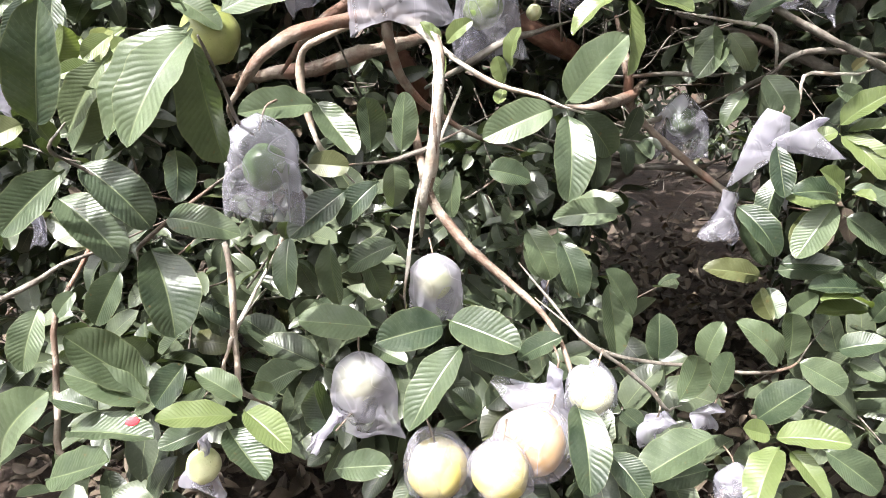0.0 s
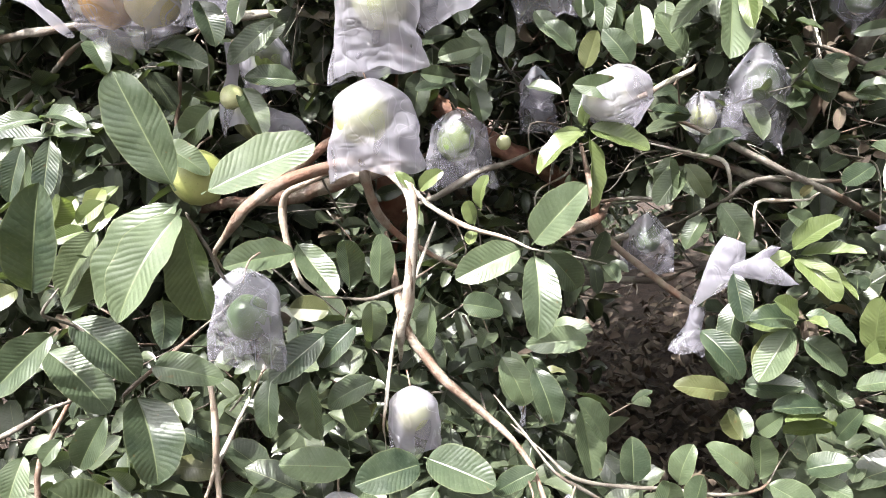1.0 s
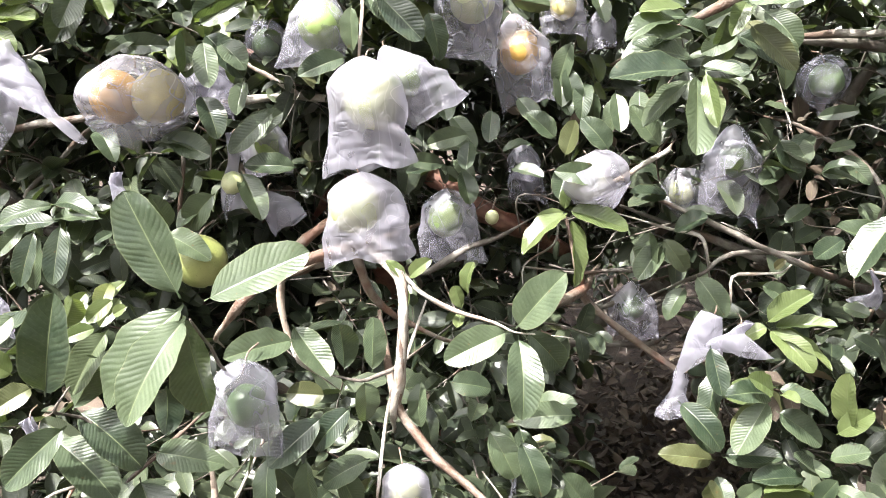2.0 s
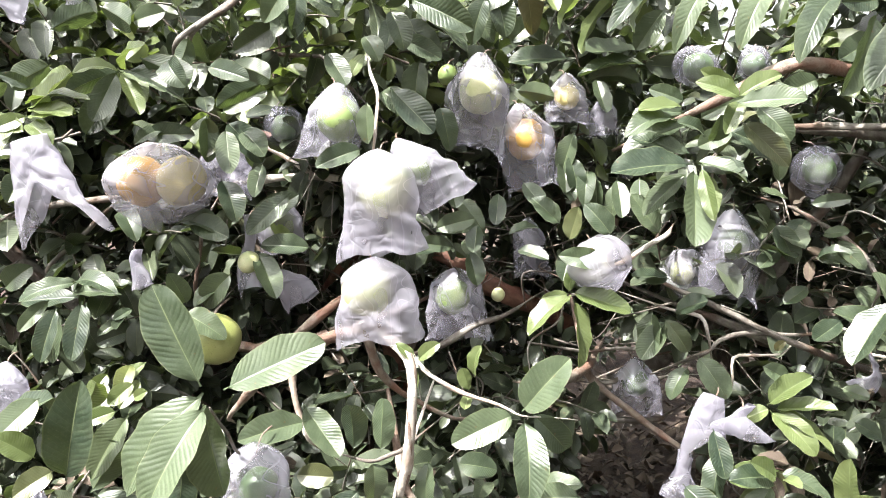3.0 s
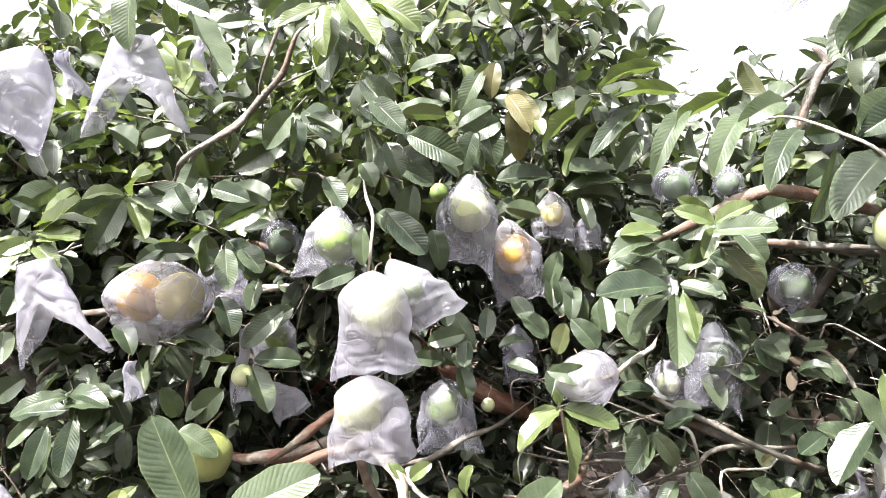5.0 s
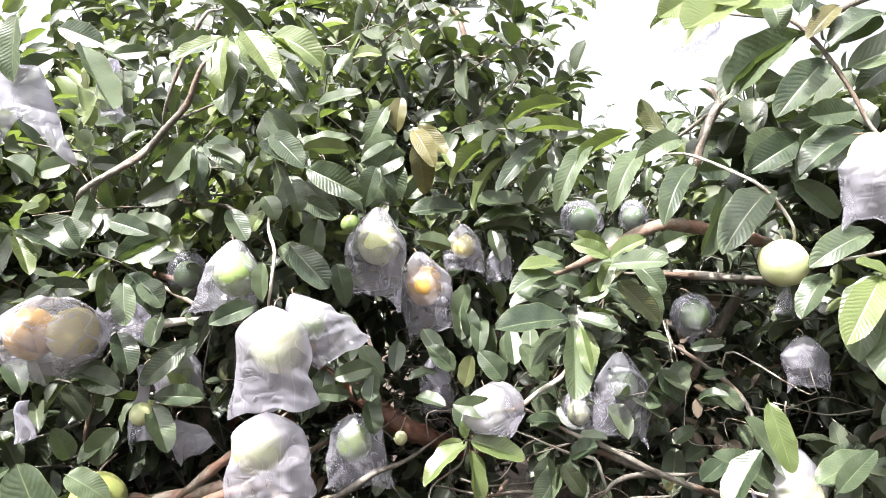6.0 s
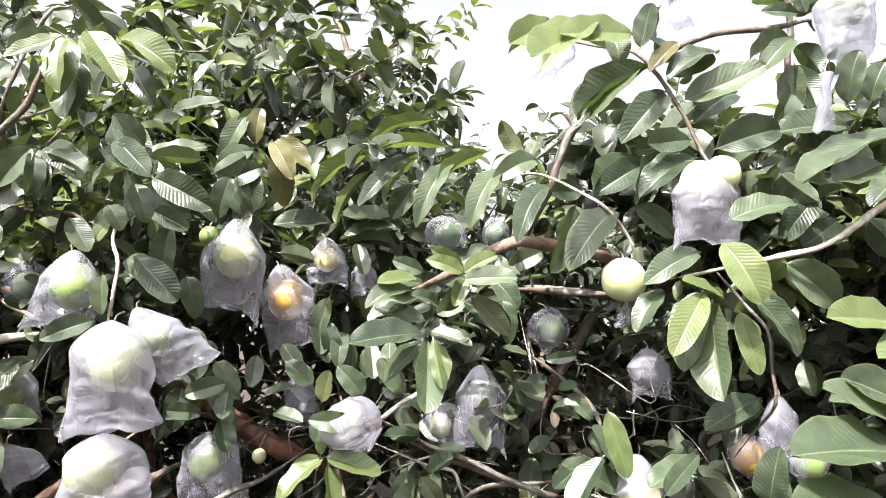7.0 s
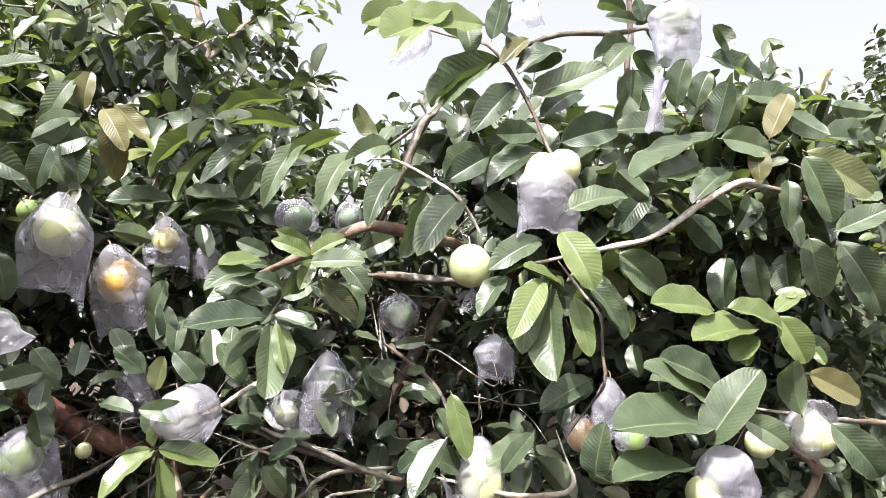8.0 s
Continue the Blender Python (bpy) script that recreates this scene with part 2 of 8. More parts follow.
def leaf_grid(nv, nu, aspect, bend, fold, wave, twist=0.0, blunt=0.0, arch=0.0, petiole=0.06):
    """Vertices, faces and (u, v) of one leaf of length 1 along +y, upper face +z."""
    verts, faces, uvs = [], [], []
    for j in range(nv + 1):
        v = 0.25 * j / nv + 0.375 * (1 - math.cos(math.pi * j / nv))      # closer rows at the rounded ends
        q = abs(2 * v ** (0.97 + blunt) - 1)
        half = aspect * 0.48 * max(0.0, 1 - q ** 2.15) ** (0.60 if v < 0.5 else 0.55)
        half *= 1 + 0.015 * math.sin(v * 23 + 3 * twist)
        half = max(half, 0.012 if j == 0 else 0.003)
        y = petiole + (1 - petiole) * v
        drop = -bend * v * v + arch * 4 * v * (1 - v)
        for i in range(nu + 1):
            u = 2.0 * i / nu - 1
            u = math.copysign(abs(u) ** (1.9 if nu > 4 else 1.0), u)      # close columns along the midrib
            x = u * half
            z = drop + fold * abs(x) + wave * math.sin(v * 17 + 2.0 * u) * abs(u) * 0.5
            a = twist * v
            verts.append((x * math.cos(a) - 0 * math.sin(a), y - bend * bend * v * 0.35, z + x * math.sin(a)))
            uvs.append((0.5 + 0.5 * u, v))
    for j in range(nv):
        for i in range(nu):
            a = j * (nu + 1) + i
            faces.append((a, a + 1, a + nu + 2, a + nu + 1))
    # petiole: a thin strip back to the node
    n = len(verts)
    verts += [(-0.010, -0.0, 0.0), (0.010, 0.0, 0.0)]
    uvs += [(0.49, 0.0), (0.51, 0.0)]
    faces.append((n, n + 1, nu, 0))
    return np.array(verts), faces, np.array(uvs)


def mesh_from(name, verts, faces, uvs=None):
    data = bpy.data.meshes.new(name)
    data.from_pydata([tuple(v) for v in verts], [], [tuple(f) for f in faces])
    if uvs is not None:
        layer = data.uv_layers.new(name="UVMap")
        idx = np.zeros(len(data.loops), dtype=np.int32)
        data.loops.foreach_get("vertex_index", idx)
        layer.data.foreach_set("uv", np.asarray(uvs)[idx].astype(np.float32).ravel())
    return smooth(data)


# a small stock of leaf shapes: (bend, fold, wave, twist, blunt, arch)
SHAPES = [(0.12, 0.48, 0.03, 0.15, 0.0), (0.22, 0.60, 0.04, -0.3, 0.08), (0.32, 0.42, 0.04, 0.35, -0.05),
          (0.06, 0.36, 0.03, -0.2, 0.10), (0.45, 0.55, 0.035, 0.2, 0.0), (-0.10, 0.50, 0.035, 0.3, 0.05),
          (0.0, 0.48, 0.04, 0.2, -0.05, 0.16), (0.0, 0.44, 0.04, -0.3, 0.02, 0.11)]
LEAF_MESHES = {}


def leaf_mesh(shape, aspect, material):
    """Leaf meshes are shared between leaves of one shape, breadth and material."""
    aspect = round(aspect * 20) / 20
    key = (shape, aspect, material.name)
    if key not in LEAF_MESHES:
        verts, faces, uvs = leaf_grid(18, 8, aspect, *SHAPES[shape])
        LEAF_MESHES[key] = mesh_from("leaf", verts, faces, uvs)
        LEAF_MESHES[key].materials.append(material)
    return LEAF_MESHES[key]


def leaf(tree, base, tip, normal, aspect=0.48, shape=0, material=None, label=""):
    """One leaf as an object of its own, from its node to its tip."""
    base, tip = Vector(base), Vector(tip)
    along = tip - base
    length = along.length
    y = along.normalized()
    z = Vector(normal)
    z = (z - y * z.dot(y)).normalized()
    x = y.cross(z)
    ob = new("leaf", leaf_mesh(shape, aspect, material or LEAF))
    m = Matrix((x, y, z)).transposed().to_4x4()
    m.translation = base
    ob.matrix_world = m @ Matrix.Scale(length, 4)
    ob.parent = tree
    if label:
        tagged(ob, label)
    return ob


def tube(points, sides=8, wobble=0.0, seed=0, caps=True):
    """Vertices and faces of a limb through points (x, y, z, radius), rounded by a Catmull-Rom line."""
    pts = [np.array(p, dtype=float) for p in points]
    pts = [2 * pts[0] - pts[1]] + pts + [2 * pts[-1] - pts[-2]]
    line = []
    for k in range(1, len(pts) - 2):
        p0, p1, p2, p3 = pts[k - 1:k + 3]
        steps = max(3, min(14, int(np.linalg.norm((p2 - p1)[:3]) / 0.018)))
        for s in range(steps):
            t = s / steps
            line.append(0.5 * (2 * p1 + (p2 - p0) * t + (2 * p0 - 5 * p1 + 4 * p2 - p3) * t * t + (3 * p1 - p0 - 3 * p2 + p3) * t ** 3))
    line.append(pts[-2])
    verts, faces = [], []
    ref = Vector((0.31, 0.17, 0.93))
    for k, p in enumerate(line):
        a, b = line[max(k - 1, 0)][:3], line[min(k + 1, len(line) - 1)][:3]
        d = Vector(b - a).normalized()
        s = d.cross(ref).normalized() if abs(d.dot(ref)) < 0.97 else d.orthogonal().normalized()
        u = s.cross(d)
        ref = u
        q = Vector(p[:3])
        for i in range(sides):
            ang = 2 * math.pi * i / sides
            r = abs(p[3])
            if wobble:
                r *= 1 + wobble * noise.noise((q * 26 + Vector((seed, math.cos(ang) * 1.5, math.sin(ang) * 1.5))))
            verts.append(tuple(q + (s * math.cos(ang) + u * math.sin(ang)) * r))
    for k in range(len(line) - 1):
        for i in range(sides):
            a, b = k * sides + i, k * sides + (i + 1) % sides
            faces.append((a, b, b + sides, a + sides))
    if caps:
        faces.append(tuple(reversed(range(sides))))
        faces.append(tuple(range(len(verts) - sides, len(verts))))
    return verts, faces


def limb(tree, name, material, points, label="", wobble=0.5):
    sides = 12 if max(p[3] for p in points) > 0.008 else 7
    verts, faces = tube(points, sides, wobble, seed=len(points) * 3.7 + points[0][0] * 50)
    return part(name, mesh_from(name, verts, faces), material, tree, label)


def tree_at(name, x, y, label):
    root = new(name)
    root.location = (x, y, 0)
    root.empty_display_size = 0.2
    bpy.context.view_layer.update()
    tagged(root, label, "tree")
    return root


def under(root, ob):
    """Keep ob where it stands while root carries it."""
    ob.matrix_parent_inverse = Matrix.Translation(root.location).inverted()
    return ob


GRIDS = [leaf_grid(5, 2, 0.48, *s) for s in SHAPES[:6]] + [leaf_grid(5, 2, 0.58, *s) for s in SHAPES[:3]]


FINE_GRIDS = [leaf_grid(12, 6, 0.46, *s) for s in SHAPES] + [leaf_grid(12, 6, 0.56, *s) for s in SHAPES[:4]]


def rand_unit(rng):
    v = rng.normal(size=3)
    return v / np.linalg.norm(v)


def sprays(root, name, places, rng, material, size=(0.038, 0.10), pairs=(3, 6), droop=0.35, twig_mat=None, label="", upward=1.0, grids=None):
    """Many leafy shoots joined into one mass: each place is (point, direction)."""
    V, F, U, n = [], [], [], 0
    TV, TF, tn = [], [], 0
    for p, d in places:
        d = d / np.linalg.norm(d)
        count = int(rng.integers(pairs[0], pairs[1] + 1))
        gap = rng.uniform(0.026, 0.042)
        length = gap * count
        side = np.cross(d, [0, 0, 1.0]) + rng.normal(size=3) * 0.1
        side /= np.linalg.norm(side)
        upv = np.cross(side, d)
        spin = rng.uniform(0, math.pi)
        end = p + d * length
        tv, tf = tube([(*(p - d * 0.05), 0.0028), (*p, 0.0024), (*(0.5 * (p + end) + [0, 0, 0.006]), 0.002), (*end, 0.0014)], 4, 0.0, 0, False)
        TV += tv
        TF += [tuple(i + tn for i in f) for f in tf]
        tn += len(tv)
        for k in range(count + 1):
            node = p + d * gap * k
            roll = spin + k * math.pi / 2
            for s in (1, -1):
                if k == count and rng.random() < 0.3:
                    continue
                if rng.random() < 0.12:
                    continue
                out = (side * math.cos(roll) + upv * math.sin(roll)) * s
                spread = rng.uniform(0.9, 1.5) if k < count else rng.uniform(0.3, 0.8)
                a = out * math.sin(spread) + d * math.cos(spread) + np.array([0, 0, -droop * rng.uniform(0.2, 1.2)])
                a /= np.linalg.norm(a)
                nn = np.array([0, -0.2, 0.9]) * upward + rng.normal(size=3) * 0.45
                nn -= a * (nn @ a)
                nn /= np.linalg.norm(nn)
                x = np.cross(a, nn)
                L = rng.uniform(*size) * (1.0 if k < count else 0.7)
                gv, gf, gu = (grids or GRIDS)[int(rng.integers(len(grids or GRIDS)))]
                V.append(node + (gv[:, :1] * x + gv[:, 1:2] * a + gv[:, 2:3] * nn) * L)
                F += [tuple(i + n for i in f) for f in gf]
                U.append(gu)
                n += len(gv)
    mass = part(name, mesh_from(name, np.concatenate(V), F, np.concatenate(U)), material, root, label)
    tagged(mass, kind="stuff")
    under(root, mass)
    if twig_mat:
        tw = part("twig_work", mesh_from("twig_work", TV, TF), twig_mat, root)
        tagged(tw, kind="stuff")
        under(root, tw)
    return mass


# ---------------------------------------------------------------- ground
def build_ground():
    bm = bmesh.new()
    bmesh.ops.create_grid(bm, x_segments=120, y_segments=120, size=1.0)
    for v in bm.verts:
        r = max(abs(v.co.x), abs(v.co.y))
        k = 3.0 * r + 400.0 * r ** 9
        v.co = Vector((v.co.x * k / max(r, 1e-6) * 1.0, v.co.y * k / max(r, 1e-6) + 1.5, 0))
        d = Vector((v.co.x, v.co.y - 1.5, 0)).length
        v.co.z = (0.035 * noise.noise(v.co * 2.3) + 0.012 * noise.noise(v.co * 9)) * (1 if d < 8 else 0.2) - 0.02
    data = bpy.data.meshes.new("ground")
    bm.to_mesh(data)
    bm.free()
    ob = part("ground", smooth(data), GROUND)
    tagged(ob, "brown shaded soil strewn with dry leaf litter", "ground", kind="structure")
    rng = np.random.default_rng(5)
    V, F, U, n = [], [], [], 0
    for k in range(9500):
        x, y = rng.normal(0.5, 1.5), rng.normal(2.0, 1.1)
        a = rng.uniform(0, 2 * math.pi)
        L = rng.uniform(0.025, 0.085)
        gv, gf, gu = GRIDS[int(rng.integers(len(GRIDS)))]
        ax = np.array([math.cos(a), math.sin(a), rng.normal() * 0.25])
        ax /= np.linalg.norm(ax)
        nn = np.array([0, 0, 1.0 if rng.random() < 0.6 else -1.0]) + rng.normal(size=3) * 0.3
        nn -= ax * (nn @ ax)
        nn /= np.linalg.norm(nn)
        V.append(np.array([x, y, 0.012 + rng.uniform(0, 0.035)]) + (gv[:, :1] * np.cross(ax, nn) + gv[:, 1:2] * ax + gv[:, 2:3] * nn * 1.6) * L)
        F += [tuple(i + n for i in f) for f in gf]
        U.append(gu)
        n += len(gv)
    litter = part("leaf_litter", mesh_from("leaf_litter", np.concatenate(V), F, np.concatenate(U)), DRY)
    tagged(litter, "dry brown fallen guava leaves on the soil", "leaf litter", kind="stuff")


build_ground()

# ---------------------------------------------------------------- trees
tree = tree_at("guava_tree", 0.05, 1.9, "low spreading guava tree with dull green leaves and bagged fruit")
right_tree = tree_at("guava_tree", 1.75, 2.3, "guava tree with dense dark green foliage beside the first")
back_tree = tree_at("guava_tree", -0.4, 3.6, "taller guava tree behind with small sunlit leaves")


under(tree, limb(tree, "trunk", BARK_RED, [(0.05, 1.9, -0.06, 0.070), (0.02, 1.86, 0.3, 0.058), (-0.06, 1.74, 0.8, 0.050), (-0.16, 1.58, 1.15, 0.034), (-0.2, 1.6, 1.5, 0.024)]))
under(tree, limb(tree, "limb", BARK_GREY, [(0.0, 1.83, 0.45, 0.040), (-0.4, 1.7, 0.8, 0.032), (-0.9, 1.5, 1.15, 0.022), (-1.2, 1.4, 1.5, 0.012)]))
under(tree, limb(tree, "limb", BARK_GREY, [(0.0, 1.84, 0.5, 0.040), (0.45, 1.75, 0.85, 0.030), (0.8, 1.6, 1.15, 0.022), (1.0, 1.45, 1.5, 0.012)]))
under(right_tree, limb(right_tree, "trunk", BARK_GREY, [(1.75, 2.3, -0.06, 0.070), (1.73, 2.25, 0.4, 0.060), (1.68, 2.1, 0.9, 0.045), (1.6, 1.8, 1.35, 0.030)]))
under(right_tree, limb(right_tree, "limb", BARK_GREY, [(1.72, 2.2, 0.6, 0.040), (2.1, 2.0, 1.0, 0.030), (2.5, 1.9, 1.5, 0.016)]))
under(right_tree, limb(right_tree, "limb", BARK_GREY, [(1.6, 1.8, 1.35, 0.028), (1.35, 1.5, 1.5, 0.022), (1.05, 1.25, 1.58, 0.014)]))
under(back_tree, limb(back_tree, "trunk", BARK_GREY, [(-0.4, 3.6, -0.06, 0.080), (-0.42, 3.55, 0.6, 0.070), (-0.5, 3.5, 1.2, 0.050), (-0.3, 3.3, 2.0, 0.026), (0.0, 3.1, 2.6, 0.012)]))
under(back_tree, limb(back_tree, "limb", BARK_GREY, [(-0.5, 3.5, 1.2, 0.045), (-0.9, 3.3, 1.8, 0.030), (-1.2, 3.2, 2.5, 0.012)]))


def inside_gap(p, gaps):
    for a, b, ra, rb in gaps:
        a, b = np.array(a), np.array(b)
        t = (p - a) @ (b - a) / ((b - a) @ (b - a))
        if 0 < t < 1.15 and np.linalg.norm(p - a - (b - a) * t) < ra + (rb - ra) * t:
            return True
    return False


# open lanes between the boughs, through which the soil shows, plus a sunlight gap
LANES = [((0.39, 0.92, 0.98), (0.92, 3.2, 0.42), 0.17, 0.46),
         ((0.40, 0.92, 0.80), (0.85, 2.8, 0.05), 0.17, 0.44),
         ((0.22, 0.98, 0.98), (0.75, 2.9, 0.1), 0.10, 0.24),
         # Added gap towards the sun, so light reaches the inner right-hand leaves.
         ((0.62, 0.90, 2.05), (0.98, 1.42, 1.10), 0.17, 0.24),
         ((0.08, 0.95, 1.31), (0.08, 1.65, 1.20), 0.13, 0.17), ((0.27, 0.95, 1.23), (0.32, 1.65, 1.09), 0.13, 0.17)]


def canopy_top(x, y):
    """Height of the foliage over the plan."""
    left = 2.0 + 0.12 * math.sin(4.1 * x + 1.0) + 0.30 * (y - 1.2)
    dip = 1.0 / (1.0 + math.exp(-(x - 0.42 - 0.12 * (y - 1.2)) * 9))
    low = 1.73 + 0.29 * (y - 1.2) + 0.26 * min(1, max(0, (x - 1.0) / 0.7)) + 0.06 * math.sin(5 * x)
    return left + (low - left) * dip


def in_crown(p, xs, ys):
    """Crowns are rounded in plan, with a ragged rim."""
    u, v = (p[0] - (xs[0] + xs[1]) / 2) / (xs[1] - xs[0]) * 2, max(0.0, (p[1] - ys[0]) / (ys[1] - ys[0]))
    rim = 1.0 + 0.25 * noise.noise(Vector(p * 3.1))
    return abs(u) ** 3.5 + v ** 3 < rim


def scatter(rng, count, xs, ys, zs, front, gaps, top, outward, hollow=-0.03):
    """Where the shoots of a leaf mass stand: in clumps, with dark hollows between them."""
    places = []
    tries = 0
    while len(places) < count and tries < count * 30:
        tries += 1
        p = np.array([rng.uniform(*xs), rng.uniform(*ys), rng.uniform(*zs)])
        if noise.noise(Vector(p * 4.3)) + 0.45 * noise.noise(Vector(p * 9.1)) < hollow:
            continue
        if p[1] < front(p[0], p[2]) + rng.uniform(0, 0.12) or p[2] > top(p[0], p[1]) or inside_gap(p, gaps) or not in_crown(p, xs, ys):
            continue
        d = np.array([p[0] - outward[0], p[1] - outward[1], 0.35]) * 0.6 + rng.normal(size=3) * 0.6 + [0, -0.25, 0.25]
        places.append((p, d))
    return places


def front_main(x, z):
    """Where the leaf mass begins: hollow under the upper shoots and round the bagged fruit."""
    hollow = 0.30 * math.exp(-((z - 1.18) / 0.24) ** 2) * (1 if -0.55 < x < 0.36 else 0.1)
    fruit = 0.34 * math.exp(-((x - 0.12) / 0.38) ** 2 - ((z - 1.50) / 0.20) ** 2)
    return 1.0 + 0.15 * min(1, max(0, (z - 0.75) / 0.4)) + max(hollow, fruit) + (0.2 if z < 0.6 else 0)


def front_right(x, z):
    """The neighbour overhangs: its upper shoots reach further out than the lower ones."""
    return 0.95 + 0.16 * max(0, 1.7 - x) + (0.75 if z < 1.60 and x > 1.15 else 0.0)


rng = np.random.default_rng(11)
sprays(tree, "foliage", scatter(rng, 3100, (-2.0, 1.2), (1.0, 2.6), (0.30, 2.5), front_main, LANES, canopy_top, (0.05, 1.9)),
       rng, LEAF_FAR, twig_mat=BARK_GREY, label="dull green inner leaves")
sprays(tree, "foliage", scatter(rng, 110, (-0.9, 1.0), (0.95, 1.2), (0.35, 0.62), lambda x, z: 0.9, LANES, canopy_top, (0.05, 1.9)),
       rng, LEAF_FAR, size=(0.08, 0.12), twig_mat=BARK_GREY, label="low outer shoots")
sprays(right_tree, "foliage", scatter(rng, 1300, (0.85, 3.4), (1.75, 2.9), (0.15, 1.7), lambda x, z: 1.75, LANES, canopy_top, (1.75, 3.4), -0.3),
       rng, LEAF_FAR, label="shaded inner leaves")
sprays(right_tree, "foliage", scatter(rng, 1700, (0.9, 4.2), (0.95, 3.0), (0.25, 2.2), front_right, LANES, canopy_top, (1.75, 2.4), 0.06),
       rng, LEAF_FAR, twig_mat=BARK_GREY, label="dark green inner leaves")
sprays(right_tree, "foliage", scatter(rng, 80, (0.9, 2.2), (1.1, 1.5), (1.60, 1.85), lambda x, z: 1.05, LANES, lambda x, y: 2.0, (1.75, 2.4)),
       rng, LEAF_FAR, size=(0.09, 0.13), twig_mat=BARK_GREY, label="overhanging leafy shoots")


def bare_twigs(rng, root, count, xs, ys, zs, material, radius):
    """Thin leafless twigs inside the tree, each a bent tapering stick."""
    V, F, n = [], [], 0
    for k in range(count):
        p = np.array([rng.uniform(*xs), rng.uniform(*ys), rng.uniform(*zs)])
        d = rng.normal(size=3) * [1, 0.7, 0.6] + [0, -0.3, 0.2]
        d /= np.linalg.norm(d)
        q = rng.normal(size=3) * 0.03
        L, r = rng.uniform(0.12, 0.42), rng.uniform(*radius)
        v, f = tube([(*p, r), (*(p + d * L * 0.35 + q), r * 0.9), (*(p + d * L * 0.7 - q), r * 0.7), (*(p + d * L + q * 0.5), r * 0.4)], 5, 0.3, k)
        V += v
        F += [tuple(i + n for i in g) for g in f]
        n += len(v)
    ob = part("twig_work", mesh_from("twig_work", V, F), material, root)
    under(root, tagged(ob, kind="stuff"))


bare_twigs(rng, tree, 120, (-0.75, 0.75), (1.3, 1.9), (0.75, 1.45), BARK_GREY, (0.0012, 0.003))
bare_twigs(rng, tree, 12, (-0.6, 0.5), (1.4, 1.8), (0.85, 1.4), BARK_PALE, (0.0012, 0.0025))
bare_twigs(rng, tree, 26, (0.3, 1.05), (1.25, 1.9), (0.9, 1.3), BARK_GREY, (0.0012, 0.0025))
bare_twigs(rng, right_tree, 100, (0.95, 2.0), (1.35, 2.0), (0.8, 1.7), BARK_GREY, (0.0012, 0.0035))
# Upper shoots take the paler tint that stands in for sun.
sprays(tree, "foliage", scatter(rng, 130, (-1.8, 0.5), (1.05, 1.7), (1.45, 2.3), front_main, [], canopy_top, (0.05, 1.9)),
       rng, SUNLIT_FAR, size=(0.05, 0.09), label="upper leaves tinted bright yellow-green as if sunlit")
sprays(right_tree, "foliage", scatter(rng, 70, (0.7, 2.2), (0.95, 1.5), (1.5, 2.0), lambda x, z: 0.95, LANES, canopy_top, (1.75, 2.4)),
       rng, SUNLIT_FAR, size=(0.05, 0.10), label="upper leaves tinted bright yellow-green as if sunlit")
sprays(tree, "dry_foliage", scatter(rng, 90, (-1.0, 1.1), (1.1, 1.9), (0.6, 1.5), front_main, LANES, canopy_top, (0.05, 1.9)),
       rng, DRY, size=(0.04, 0.08), pairs=(1, 2), droop=1.2, label="withered brown leaves")


def round_crown(rng, centre, radius, count, flat=0.75):
    places = []
    for k in range(count):
        d = rand_unit(rng)
        r = radius * rng.uniform(0.45, 1.0) ** 0.5 * (1 + 0.25 * noise.noise(Vector(d * 2.2) + Vector(centre)))
        places.append((np.array(centre) + d * r * np.array([1, 1, flat]), d + rng.normal(size=3) * 0.4 + [0, 0, 0.35]))
    return places


sprays(back_tree, "foliage", [q for q in round_crown(rng, (-0.62, 3.4, 1.95), 1.65, 640, 0.80) if not inside_gap(q[0], LANES)], rng, LEAF_FAR, size=(0.085, 0.13), twig_mat=BARK_GREY)


# Front and top of the crown paler: sunshine painted into the leaf colour.
sprays(back_tree, "foliage", [q for q in round_crown(rng, (-0.62, 3.4, 1.95), 1.7, 230, 0.82) if q[0][1] < 3.2 and q[0][2] > 1.9], rng, SUNLIT_FAR,
       size=(0.08, 0.12), label="outer leaves tinted yellow-green as if sunlit")
sprays(tree, "dry_foliage", scatter(rng, 55, (0.3, 1.2), (1.25, 1.9), (0.75, 1.4), lambda x, z: 1.2, LANES[:2], canopy_top, (0.05, 1.9), -1.0),
       rng, DRY, size=(0.025, 0.06), pairs=(1, 3), droop=0.8, label="withered scraps among the inner twigs")
bare_twigs(rng, tree, 30, (0.55, 1.15), (1.2, 1.8), (0.95, 1.4), BARK_PALE, (0.0012, 0.0022))


def orchard_or_screen_tree(x, y, radius, height, count, seed):
    """A guava tree of the next rows, or an unseen one screening skylight: trunk, limbs and a crown."""
    r = np.random.default_rng(seed)
    t = tree_at("guava_tree", x, y, "low guava tree with a dense green crown")
    tagged(t, group="orchard trees round about")
    under(t, limb(t, "trunk", BARK_GREY, [(x, y, -0.05, 0.07), (x + 0.05, y, 0.4, 0.06), (x + 0.02, y, 0.8, 0.05)]))
    for k in range(4):
        a = k * 1.57 + seed
        under(t, limb(t, "limb", BARK_GREY, [(x + 0.02, y, 0.7, 0.035), (x + 0.3 * radius * math.cos(a), y + 0.3 * radius * math.sin(a), 0.95, 0.028),
                                             (x + 0.7 * radius * math.cos(a), y + 0.7 * radius * math.sin(a), 0.7 * height, 0.012)]))
    sprays(t, "foliage", round_crown(r, (x, y, height * 0.56), radius, count, height * 0.5 / radius), r, LEAF_FAR, size=(0.08, 0.13))


